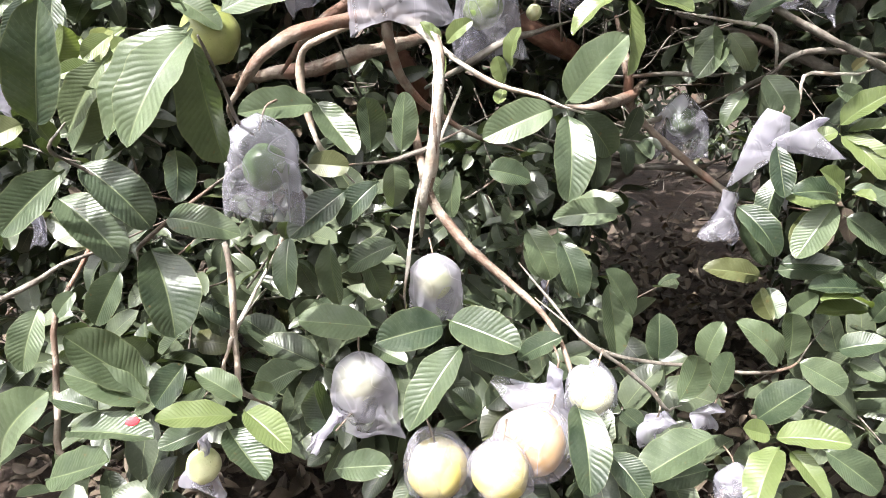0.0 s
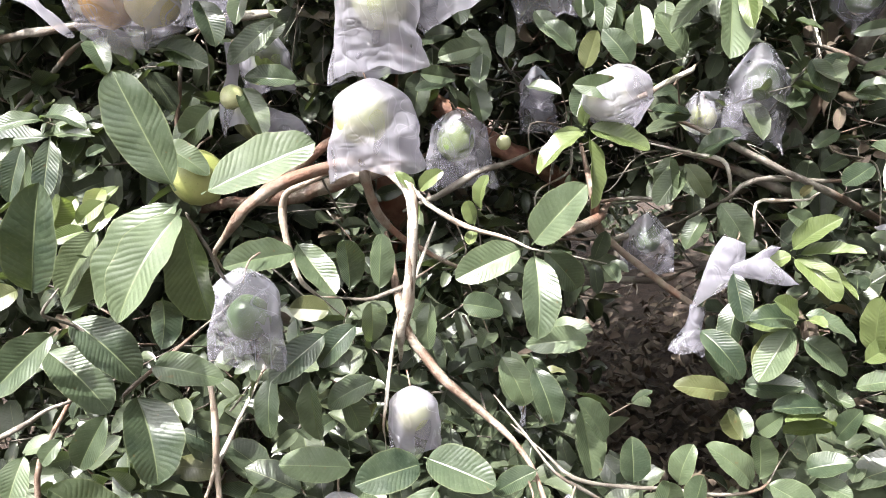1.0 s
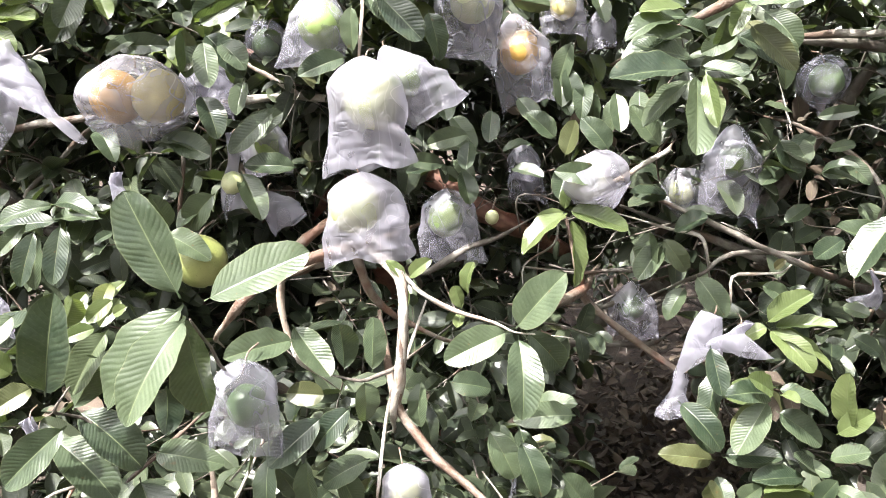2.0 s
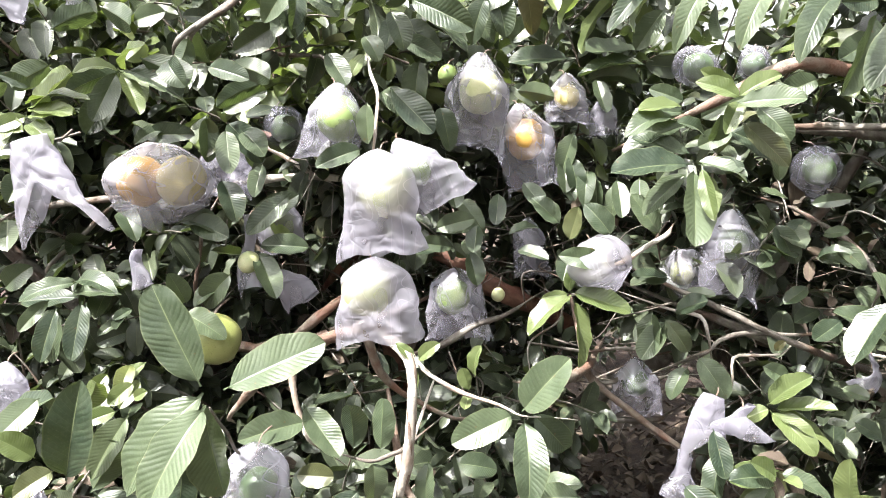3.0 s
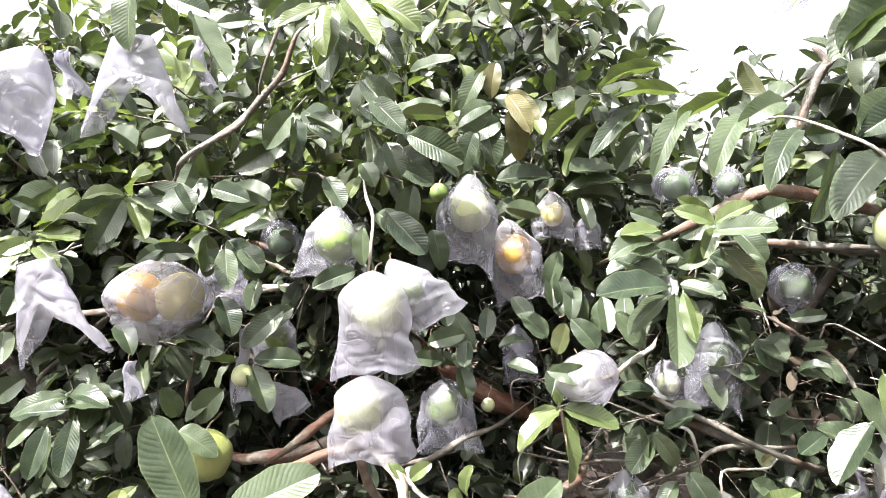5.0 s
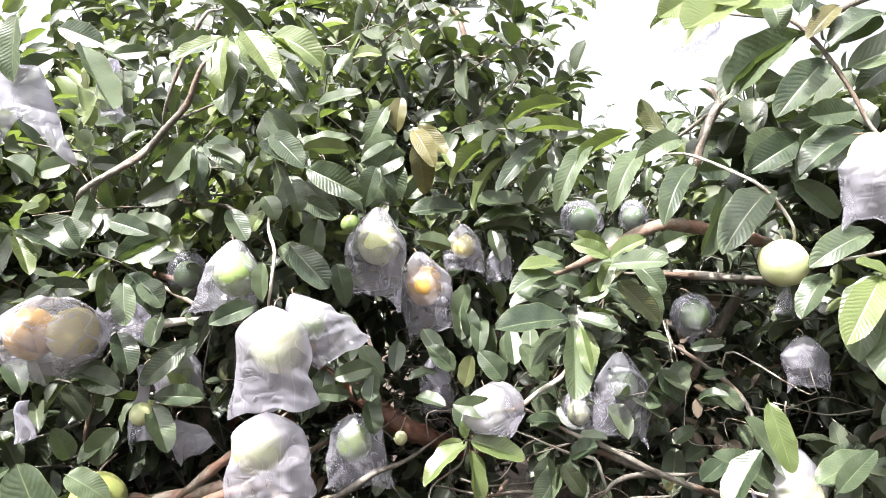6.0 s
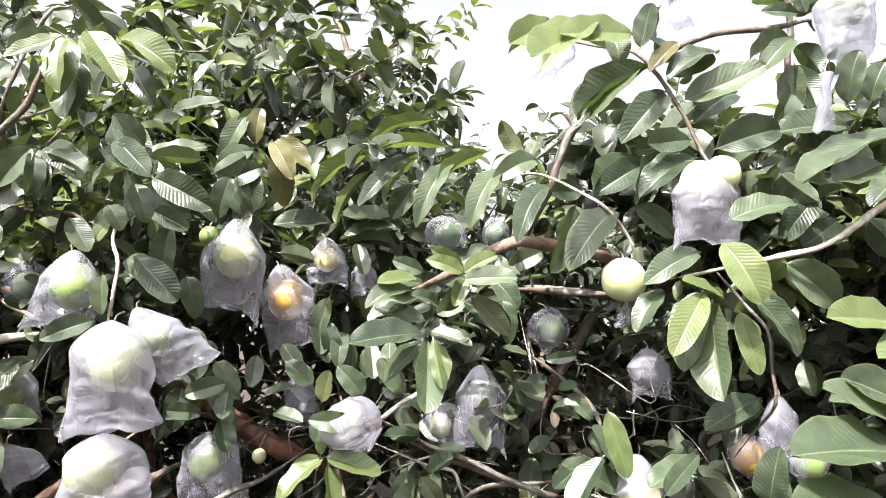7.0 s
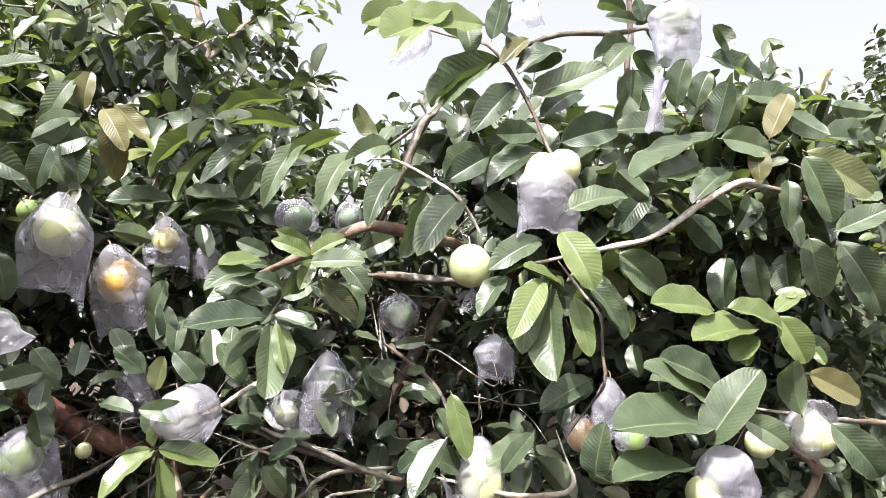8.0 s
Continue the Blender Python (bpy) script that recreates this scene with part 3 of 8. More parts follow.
orchard_or_screen_tree(3.9, 4.6, 1.5, 2.5, 420, 1)
orchard_or_screen_tree(1.6, 5.6, 1.4, 2.2, 380, 2)
orchard_or_screen_tree(6.2, 3.3, 1.3, 3.3, 330, 3)
orchard_or_screen_tree(-2.6, 6.0, 1.6, 2.6, 300, 4)
orchard_or_screen_tree(-4.2, 2.6, 1.4, 2.4, 260, 5)
# Unseen trees behind the camera, added to block skylight and deepen shadows.
orchard_or_screen_tree(-2.4, -3.2, 1.5, 2.7, 330, 6)
orchard_or_screen_tree(0.7, -3.6, 1.6, 2.8, 380, 7)
orchard_or_screen_tree(3.8, -2.8, 1.5, 2.7, 330, 8)

sprays(right_tree, "foliage", scatter(rng, 240, (1.25, 2.9), (1.4, 1.85), (0.7, 1.6), lambda x, z: 1.4, [], canopy_top, (1.75, 3.4), -0.3),
       rng, LEAF_FAR, size=(0.07, 0.11), label="shaded leaves under the overhang")

# ---------------------------------------------------------------- limbs
under(tree, limb(tree, "bough", BARK, [(-0.346, 1.026, 1.017, 0.001), (-0.312, 0.925, 1.056, 0.002), (-0.283, 0.84, 1.089, 0.003), (-0.259, 0.82, 1.115, 0.005), (-0.232, 0.8, 1.144, 0.007), (-0.21, 0.8, 1.166, 0.008), (-0.179, 0.84, 1.189, 0.009), (-0.132, 0.89, 1.204, 0.009), (-0.08, 0.92, 1.21, 0.01), (-0.053, 0.92, 1.211, 0.009), (-0.017, 0.88, 1.195, 0.006), (0.009, 0.85, 1.165, 0.007), (0.007, 0.84, 1.082, 0.007), (-0.004, 0.85, 1.009, 0.007), (-0.016, 0.86, 0.961, 0.007), (-0.027, 0.93, 0.913, 0.004), (-0.04, 1.014, 0.856, 0.002)]))
under(tree, limb(tree, "bough", BARK, [(-0.052, 0.992, 1.088, 0.00357), (-0.031, 0.92, 1.032, 0.00595), (-0.014, 0.86, 0.985, 0.00714), (-0.002, 0.86, 0.952, 0.00714), (0.017, 0.85, 0.928, 0.00714), (0.052, 0.82, 0.897, 0.00714), (0.099, 0.81, 0.859, 0.00595), (0.146, 0.78, 0.826, 0.00476), (0.171, 0.75, 0.802, 0.00357), (0.185, 0.72, 0.776, 0.00357), (0.197, 0.7, 0.738, 0.00238), (0.21, 0.738, 0.695, 0.00119), (0.227, 0.783, 0.644, 0.00119)]))
under(tree, limb(tree, "bough", BARK_PALE, [(-0.121, 1.132, 1.245, 0.002324), (-0.084, 1.016, 1.227, 0.004648), (-0.053, 0.92, 1.211, 0.00581), (-0.015, 0.875, 1.192, 0.008134), (0.009, 0.85, 1.163, 0.008134), (0.007, 0.84, 1.082, 0.008134), (-0.004, 0.85, 1.009, 0.009296), (-0.016, 0.86, 0.959, 0.008134), (-0.027, 0.929, 0.911, 0.004648), (-0.04, 1.013, 0.854, 0.002324)]))
under(tree, limb(tree, "shoot", BARK_PALE, [(0.031, 0.992, 1.104, 0.002), (0.009, 0.92, 1.048, 0.003), (-0.009, 0.86, 1.001, 0.004), (-0.024, 0.86, 0.964, 0.003), (-0.032, 0.83, 0.91, 0.003), (-0.035, 0.81, 0.874, 0.003), (-0.04, 0.8, 0.839, 0.002), (-0.046, 0.846, 0.791, 0.001), (-0.054, 0.902, 0.734, 0.001)]))
under(tree, limb(tree, "bough", BARK, [(-0.078, 1.004, 1.29, 0.004), (-0.075, 0.963, 1.239, 0.007), (-0.072, 0.93, 1.197, 0.009), (-0.07, 0.95, 1.165, 0.008), (-0.062, 0.97, 1.131, 0.007), (-0.042, 1, 1.09, 0.006), (0.004, 1.03, 1.049, 0.005), (0.059, 1.05, 1.015, 0.004), (0.1, 1.125, 0.99, 0.002), (0.149, 1.215, 0.96, 0.001)]))
under(tree, limb(tree, "shoot", BARK_PALE, [(-0.06, 0.986, 1.226, 0.002), (-0.11, 0.939, 1.204, 0.004), (-0.151, 0.9, 1.185, 0.005), (-0.191, 0.92, 1.167, 0.006), (-0.204, 0.93, 1.143, 0.006), (-0.203, 0.93, 1.102, 0.005), (-0.195, 0.93, 1.06, 0.005), (-0.181, 0.93, 1.02, 0.004), (-0.164, 0.99, 0.973, 0.002), (-0.144, 1.062, 0.916, 0.001)]))
under(tree, limb(tree, "shoot", BARK_PALE, [(-0.312, 0.952, 0.55, 0.002), (-0.31, 0.88, 0.61, 0.004), (-0.308, 0.82, 0.66, 0.005), (-0.306, 0.82, 0.709, 0.005), (-0.31, 0.83, 0.752, 0.006), (-0.306, 0.83, 0.808, 0.006), (-0.309, 0.84, 0.859, 0.005), (-0.32, 0.86, 0.888, 0.004)]))
under(tree, limb(tree, "shoot", BARK_PALE, [(-0.279, 1.003, 0.85, 0.002), (-0.296, 0.908, 0.797, 0.003), (-0.31, 0.83, 0.752, 0.004), (-0.318, 0.82, 0.728, 0.003), (-0.325, 0.81, 0.705, 0.003), (-0.338, 0.851, 0.66, 0.001), (-0.353, 0.901, 0.606, 0.001)]))
under(tree, limb(tree, "limb", BARK_RED, [(-0.332, 1.682, 1.177, 0.007), (-0.288, 1.61, 1.218, 0.011), (-0.252, 1.55, 1.252, 0.015), (-0.19, 1.55, 1.31, 0.019), (-0.1, 1.55, 1.345, 0.022), (0.001, 1.55, 1.291, 0.025), (0.159, 1.55, 1.182, 0.026), (0.255, 1.6, 1.128, 0.024), (0.362, 1.7, 1.056, 0.02), (0.395, 1.791, 1.034, 0.01), (0.435, 1.899, 1.008, 0.006)]))
under(tree, limb(tree, "limb", BARK_RED, [(0.033, 1.78, 1.254, 0.008), (0.016, 1.655, 1.274, 0.013), (0.001, 1.55, 1.291, 0.017), (-0.032, 1.45, 1.328, 0.015), (-0.052, 1.4, 1.386, 0.012), (-0.091, 1.5, 1.426, 0.011), (-0.108, 1.604, 1.443, 0.005), (-0.129, 1.728, 1.464, 0.003)]))
under(tree, limb(tree, "limb", BARK, [(-0.73, 1.705, 1.013, 0.004), (-0.687, 1.593, 1.027, 0.007), (-0.651, 1.5, 1.038, 0.009), (-0.489, 1.35, 1.087, 0.011), (-0.356, 1.25, 1.111, 0.012), (-0.265, 1.25, 1.12, 0.014), (-0.175, 1.25, 1.146, 0.014), (-0.094, 1.3, 1.164, 0.012), (-0.052, 1.386, 1.173, 0.006), (-0.002, 1.489, 1.185, 0.004)]))
under(tree, limb(tree, "bough", BARK_GREY, [(0.391, 1.228, 1.283, 0.002), (0.444, 1.169, 1.258, 0.003), (0.488, 1.12, 1.237, 0.004), (0.568, 1.14, 1.199, 0.006), (0.66, 1.13, 1.15, 0.006), (0.742, 1.15, 1.112, 0.007), (0.855, 1.25, 1.062, 0.008), (1.029, 1.4, 0.989, 0.009), (1.065, 1.491, 0.974, 0.004), (1.109, 1.6, 0.956, 0.003)]))
under(tree, limb(tree, "bough", BARK_GREY, [(0.471, 1.262, 1.035, 0.002), (0.513, 1.19, 1.078, 0.003), (0.548, 1.13, 1.113, 0.004), (0.569, 1.13, 1.135, 0.005), (0.621, 1.14, 1.146, 0.005), (0.725, 1.16, 1.137, 0.004), (0.798, 1.2, 1.133, 0.004), (0.841, 1.284, 1.131, 0.002), (0.894, 1.385, 1.128, 0.001)]))
under(tree, limb(tree, "shoot", BARK_PALE, [(0.786, 1.275, 1.107, 0.001), (0.728, 1.19, 1.108, 0.002), (0.679, 1.12, 1.109, 0.002), (0.631, 1.11, 1.11, 0.003), (0.585, 1.1, 1.108, 0.003), (0.583, 1.1, 1.056, 0.002), (0.581, 1.16, 1.006, 0.001), (0.578, 1.232, 0.946, 0.001)]))
under(tree, limb(tree, "bough", BARK, [(0.306, 1.285, 1.206, 0.004), (0.314, 1.239, 1.152, 0.006), (0.321, 1.2, 1.108, 0.009), (0.327, 1.22, 1.066, 0.009), (0.347, 1.24, 1.027, 0.008), (0.411, 1.25, 0.971, 0.007), (0.486, 1.25, 0.909, 0.007), (0.539, 1.25, 0.872, 0.006), (0.579, 1.31, 0.843, 0.003), (0.628, 1.382, 0.808, 0.002)]))
under(tree, limb(tree, "bough", BARK, [(0.397, 1.416, 1.078, 0.004), (0.359, 1.298, 1.073, 0.007), (0.327, 1.2, 1.068, 0.01), (0.284, 1.15, 1.061, 0.01), (0.244, 1.1, 1.059, 0.007), (0.213, 1.121, 1.058, 0.004), (0.175, 1.146, 1.056, 0.002)]))
under(tree, limb(tree, "shoot", BARK_PALE, [(-0.063, 1.031, 1.214, 0.002), (-0.014, 0.943, 1.182, 0.003), (0.026, 0.87, 1.155, 0.004), (0.057, 0.86, 1.135, 0.004), (0.088, 0.86, 1.118, 0.004), (0.148, 0.84, 1.103, 0.003), (0.177, 0.83, 1.091, 0.002), (0.221, 0.875, 1.073, 0.001), (0.274, 0.929, 1.05, 0.001)]))
under(tree, limb(tree, "shoot", BARK_GREY, [(0.28, 1.432, 0.981, 0.003), (0.338, 1.36, 0.996, 0.004), (0.387, 1.3, 1.008, 0.006), (0.429, 1.3, 1.019, 0.006), (0.51, 1.35, 1.001, 0.005), (0.551, 1.436, 0.991, 0.002), (0.601, 1.539, 0.98, 0.001)]))
under(tree, limb(tree, "shoot", BARK_GREY, [(0.213, 1.482, 0.921, 0.003), (0.273, 1.41, 0.917, 0.004), (0.323, 1.35, 0.913, 0.006), (0.404, 1.35, 0.907, 0.008), (0.497, 1.35, 0.905, 0.007), (0.547, 1.41, 0.904, 0.003), (0.607, 1.482, 0.902, 0.002)]))
under(tree, limb(tree, "limb", BARK_GREY, [(0.448, 1.432, 1.211, 0.003), (0.504, 1.36, 1.189, 0.005), (0.551, 1.3, 1.171, 0.006), (0.638, 1.3, 1.137, 0.009), (0.726, 1.3, 1.097, 0.01), (0.821, 1.35, 1.069, 0.011), (0.864, 1.432, 1.057, 0.006), (0.916, 1.531, 1.041, 0.003)]))
under(tree, limb(tree, "shoot", BARK_GREY, [(0.215, 1.332, 1.093, 0.002), (0.274, 1.26, 1.098, 0.003), (0.324, 1.2, 1.102, 0.003), (0.389, 1.2, 1.107, 0.004), (0.458, 1.2, 1.103, 0.004), (0.508, 1.26, 1.101, 0.002), (0.568, 1.332, 1.098, 0.001)]))
under(tree, limb(tree, "bough", BARK_GREY, [(-0.536, 1.232, 1.683, 0.003), (-0.484, 1.16, 1.714, 0.004), (-0.442, 1.1, 1.74, 0.006), (-0.355, 1.1, 1.793, 0.006), (-0.309, 1.1, 1.828, 0.006), (-0.274, 1.1, 1.869, 0.006), (-0.242, 1.16, 1.907, 0.003), (-0.203, 1.232, 1.953, 0.002)]))
under(tree, limb(tree, "shoot", BARK_GREY, [(-0.436, 1.332, 1.774, 0.002), (-0.378, 1.26, 1.756, 0.003), (-0.33, 1.2, 1.741, 0.004), (-0.266, 1.2, 1.721, 0.005), (-0.195, 1.2, 1.716, 0.005), (-0.161, 1.2, 1.677, 0.005), (-0.128, 1.26, 1.639, 0.002), (-0.089, 1.332, 1.594, 0.001)]))
under(tree, limb(tree, "bough", BARK_PALE, [(-0.502, 1.337, 1.449, 0.004), (-0.448, 1.29, 1.457, 0.007), (-0.403, 1.25, 1.465, 0.009), (-0.337, 1.28, 1.476, 0.009), (-0.266, 1.3, 1.481, 0.008), (-0.194, 1.32, 1.474, 0.009), (-0.146, 1.393, 1.47, 0.004), (-0.088, 1.481, 1.464, 0.003)]))
under(tree, limb(tree, "shoot", BARK, [(-0.471, 1.432, 1.606, 0.003), (-0.413, 1.36, 1.591, 0.006), (-0.365, 1.3, 1.578, 0.007), (-0.301, 1.3, 1.56, 0.007), (-0.238, 1.3, 1.543, 0.005), (-0.19, 1.36, 1.53, 0.003), (-0.132, 1.432, 1.515, 0.002)]))
under(tree, limb(tree, "shoot", BARK_PALE, [(-0.441, 1.412, 1.605, 0.002), (-0.39, 1.34, 1.574, 0.004), (-0.347, 1.28, 1.548, 0.005), (-0.303, 1.28, 1.522, 0.005), (-0.254, 1.28, 1.489, 0.005), (-0.212, 1.34, 1.462, 0.002), (-0.162, 1.412, 1.429, 0.001)]))
under(tree, limb(tree, "shoot", BARK_PALE, [(-0.091, 1.132, 1.724, 0.001), (-0.071, 1.033, 1.675, 0.002), (-0.054, 0.95, 1.633, 0.003), (-0.04, 0.93, 1.597, 0.003), (-0.042, 0.91, 1.544, 0.003), (-0.046, 0.9, 1.497, 0.002), (-0.05, 0.95, 1.449, 0.001), (-0.054, 1.009, 1.39, 0.001)]))
under(tree, limb(tree, "shoot", BARK_GREY, [(-0.219, 0.901, 1.013, 0.001), (-0.214, 0.786, 1.054, 0.001), (-0.21, 0.69, 1.088, 0.002), (-0.205, 0.64, 1.136, 0.002), (-0.198, 0.6, 1.163, 0.002), (-0.196, 0.57, 1.191, 0.001)]))
under(tree, limb(tree, "shoot", BARK_GREY, [(-0.35, 0.618, 1.132, 0.001), (-0.364, 0.597, 1.104, 0.001), (-0.376, 0.58, 1.081, 0.002), (-0.387, 0.62, 1.06, 0.002), (-0.379, 0.64, 1.046, 0.002), (-0.358, 0.66, 1.018, 0.002), (-0.332, 0.745, 0.984, 0.001), (-0.3, 0.847, 0.942, 0.001)]))
under(tree, limb(tree, "shoot", BARK_GREY, [(-0.227, 0.822, 1.042, 0.001), (-0.274, 0.75, 1.005, 0.002), (-0.313, 0.69, 0.973, 0.003), (-0.338, 0.69, 0.953, 0.003), (-0.36, 0.69, 0.935, 0.002), (-0.397, 0.75, 0.902, 0.001), (-0.442, 0.822, 0.862, 0.001)]))
under(tree, limb(tree, "shoot", BARK_GREY, [(-0.696, 0.852, 0.797, 0.002), (-0.641, 0.78, 0.823, 0.003), (-0.596, 0.72, 0.844, 0.004), (-0.532, 0.72, 0.874, 0.004), (-0.487, 0.72, 0.901, 0.003), (-0.445, 0.72, 0.916, 0.003), (-0.397, 0.78, 0.932, 0.001), (-0.341, 0.852, 0.952, 0.001)]))
under(tree, limb(tree, "shoot", BARK, [(-0.5, 0.869, 0.938, 0.002), (-0.498, 0.777, 0.881, 0.003), (-0.497, 0.7, 0.834, 0.004), (-0.495, 0.68, 0.777, 0.004), (-0.475, 0.64, 0.733, 0.004), (-0.455, 0.6, 0.694, 0.004), (-0.438, 0.627, 0.66, 0.002), (-0.418, 0.659, 0.621, 0.001)]))
under(tree, limb(tree, "shoot", BARK_GREY, [(-0.165, 0.972, 0.984, 0.001), (-0.108, 0.9, 1.002, 0.002), (-0.06, 0.84, 1.017, 0.003), (-0.028, 0.84, 1.028, 0.003), (-0.008, 0.85, 1.034, 0.003), (0.036, 0.931, 1.047, 0.001), (0.088, 1.029, 1.062, 0.001)]))
under(tree, limb(tree, "shoot", BARK_GREY, [(0.121, 0.819, 0.877, 0.001), (0.165, 0.765, 0.84, 0.002), (0.201, 0.72, 0.809, 0.002), (0.25, 0.74, 0.767, 0.003), (0.302, 0.76, 0.715, 0.003), (0.33, 0.77, 0.679, 0.003), (0.36, 0.841, 0.64, 0.001), (0.396, 0.925, 0.594, 0.001)]))
under(tree, limb(tree, "shoot", BARK_GREY, [(0.148, 0.884, 0.798, 0.001), (0.196, 0.838, 0.774, 0.002), (0.236, 0.8, 0.754, 0.003), (0.31, 0.84, 0.717, 0.003), (0.39, 0.86, 0.701, 0.003), (0.465, 0.86, 0.692, 0.003), (0.529, 0.86, 0.703, 0.002), (0.579, 0.92, 0.712, 0.001), (0.638, 0.992, 0.723, 0.001)]))
under(tree, limb(tree, "shoot", BARK_PALE, [(0.311, 1.126, 1.267, 0.002), (0.35, 1.095, 1.285, 0.003), (0.383, 1.07, 1.299, 0.004), (0.43, 1.12, 1.32, 0.005), (0.478, 1.16, 1.337, 0.005), (0.515, 1.251, 1.351, 0.002), (0.559, 1.36, 1.368, 0.001)]))
under(tree, limb(tree, "shoot", BARK_PALE, [(0.382, 1.303, 1.22, 0.001), (0.439, 1.22, 1.205, 0.002), (0.487, 1.15, 1.193, 0.003), (0.536, 1.14, 1.181, 0.004), (0.548, 1.13, 1.152, 0.003), (0.567, 1.175, 1.108, 0.002), (0.59, 1.229, 1.056, 0.001)]))
under(tree, limb(tree, "shoot", BARK_GREY, [(-0.977, 1.306, 1.384, 0.003), (-0.92, 1.221, 1.395, 0.005), (-0.872, 1.15, 1.405, 0.007), (-0.741, 1.12, 1.432, 0.007), (-0.657, 1.1, 1.438, 0.007), (-0.588, 1.08, 1.442, 0.006), (-0.54, 1.126, 1.445, 0.003), (-0.482, 1.182, 1.448, 0.002)]))
under(tree, limb(tree, "shoot", BARK_GREY, [(-0.886, 1.332, 1.234, 0.002), (-0.84, 1.26, 1.272, 0.003), (-0.801, 1.2, 1.304, 0.005), (-0.722, 1.2, 1.369, 0.005), (-0.663, 1.2, 1.421, 0.004), (-0.626, 1.26, 1.455, 0.002), (-0.581, 1.332, 1.495, 0.001)]))
under(tree, limb(tree, "shoot", BARK_GREY, [(-0.509, 1.332, 1.141, 0.002), (-0.496, 1.26, 1.2, 0.003), (-0.486, 1.2, 1.249, 0.004), (-0.47, 1.2, 1.321, 0.004), (-0.461, 1.2, 1.38, 0.004), (-0.454, 1.26, 1.43, 0.002), (-0.445, 1.332, 1.489, 0.001)]))
under(tree, limb(tree, "shoot", BARK_GREY, [(-0.057, 1.282, 1.077, 0.003), (-0.005, 1.21, 1.107, 0.005), (0.038, 1.15, 1.132, 0.007), (0.096, 1.15, 1.166, 0.006), (0.164, 1.18, 1.184, 0.005), (0.209, 1.259, 1.196, 0.002), (0.262, 1.355, 1.21, 0.001)]))
under(tree, limb(tree, "shoot", BARK, [(-0.314, 1.182, 1.114, 0.003), (-0.266, 1.11, 1.15, 0.005), (-0.226, 1.05, 1.18, 0.007), (-0.187, 1.05, 1.21, 0.009), (-0.157, 1.06, 1.231, 0.008), (-0.117, 1.133, 1.258, 0.004), (-0.069, 1.22, 1.291, 0.002)]))
under(right_tree, limb(right_tree, "bough", BARK, [(0.396, 1.262, 1.51, 0.003), (0.444, 1.163, 1.533, 0.005), (0.484, 1.08, 1.553, 0.006), (0.554, 1.04, 1.586, 0.009), (0.611, 1.02, 1.614, 0.011), (0.654, 1, 1.628, 0.011), (0.721, 1.02, 1.622, 0.011), (0.86, 1.1, 1.606, 0.011), (1.05, 1.25, 1.565, 0.012), (1.25, 1.45, 1.51, 0.012)]))
# Grey bark darkens this reddish-brown stub in place of shade.
under(right_tree, limb(right_tree, "bough", BARK_GREY, [(0.731, 1.232, 1.641, 0.003), (0.746, 1.16, 1.699, 0.005), (0.758, 1.1, 1.748, 0.007), (0.769, 1.1, 1.788, 0.009), (0.796, 1.1, 1.847, 0.009), (0.817, 1.1, 1.882, 0.008), (0.794, 1.1, 1.912, 0.004)]))
under(right_tree, limb(right_tree, "shoot", BARK_GREY, [(0.716, 1.232, 1.799, 0.002), (0.764, 1.16, 1.835, 0.004), (0.804, 1.1, 1.865, 0.005), (0.829, 1.1, 1.884, 0.005), (0.849, 1.12, 1.904, 0.003)]))
under(right_tree, limb(right_tree, "shoot", BARK_PALE, [(0.673, 1.249, 1.812, 0.001), (0.697, 1.13, 1.784, 0.002), (0.717, 1.03, 1.762, 0.003), (0.757, 0.95, 1.716, 0.003), (0.793, 0.9, 1.672, 0.003), (0.825, 0.88, 1.606, 0.003), (0.846, 0.927, 1.562, 0.002), (0.871, 0.983, 1.51, 0.001)]))
under(right_tree, limb(right_tree, "shoot", BARK_GREY, [(0.84, 1.145, 2.086, 0.002), (0.873, 1.055, 2.039, 0.003), (0.901, 0.98, 2, 0.004), (0.937, 0.96, 1.948, 0.004), (0.975, 0.94, 1.864, 0.004), (0.999, 0.92, 1.781, 0.004), (1.001, 0.88, 1.731, 0.003), (1.002, 0.909, 1.691, 0.002), (1.004, 0.944, 1.644, 0.001)]))
under(right_tree, limb(right_tree, "bough", BARK_PALE, [(0.993, 1.021, 1.553, 0.003), (1.048, 0.928, 1.567, 0.004), (1.093, 0.85, 1.579, 0.006), (1.17, 0.82, 1.599, 0.006), (1.293, 0.83, 1.664, 0.007), (1.421, 0.85, 1.718, 0.007), (1.508, 0.88, 1.717, 0.006), (1.555, 0.956, 1.716, 0.003), (1.612, 1.048, 1.715, 0.002)]))
under(right_tree, limb(right_tree, "bough", BARK_GREY, [(1.308, 1.192, 2.339, 0.003), (1.311, 1.12, 2.279, 0.004), (1.314, 1.06, 2.229, 0.006), (1.32, 1.06, 2.105, 0.007), (1.305, 1.06, 2.008, 0.007), (1.329, 1.08, 1.92, 0.008), (1.383, 1.12, 1.821, 0.009), (1.405, 1.197, 1.78, 0.004), (1.432, 1.289, 1.73, 0.003)]))
under(right_tree, limb(right_tree, "bough", BARK_GREY, [(0.907, 1.113, 1.981, 0.003), (0.962, 1.051, 2.004, 0.005), (1.008, 1, 2.022, 0.007), (1.112, 1.02, 2.065, 0.006), (1.248, 1.02, 2.082, 0.006), (1.312, 1, 2.095, 0.005), (1.359, 1.045, 2.105, 0.003), (1.415, 1.1, 2.117, 0.002)]))
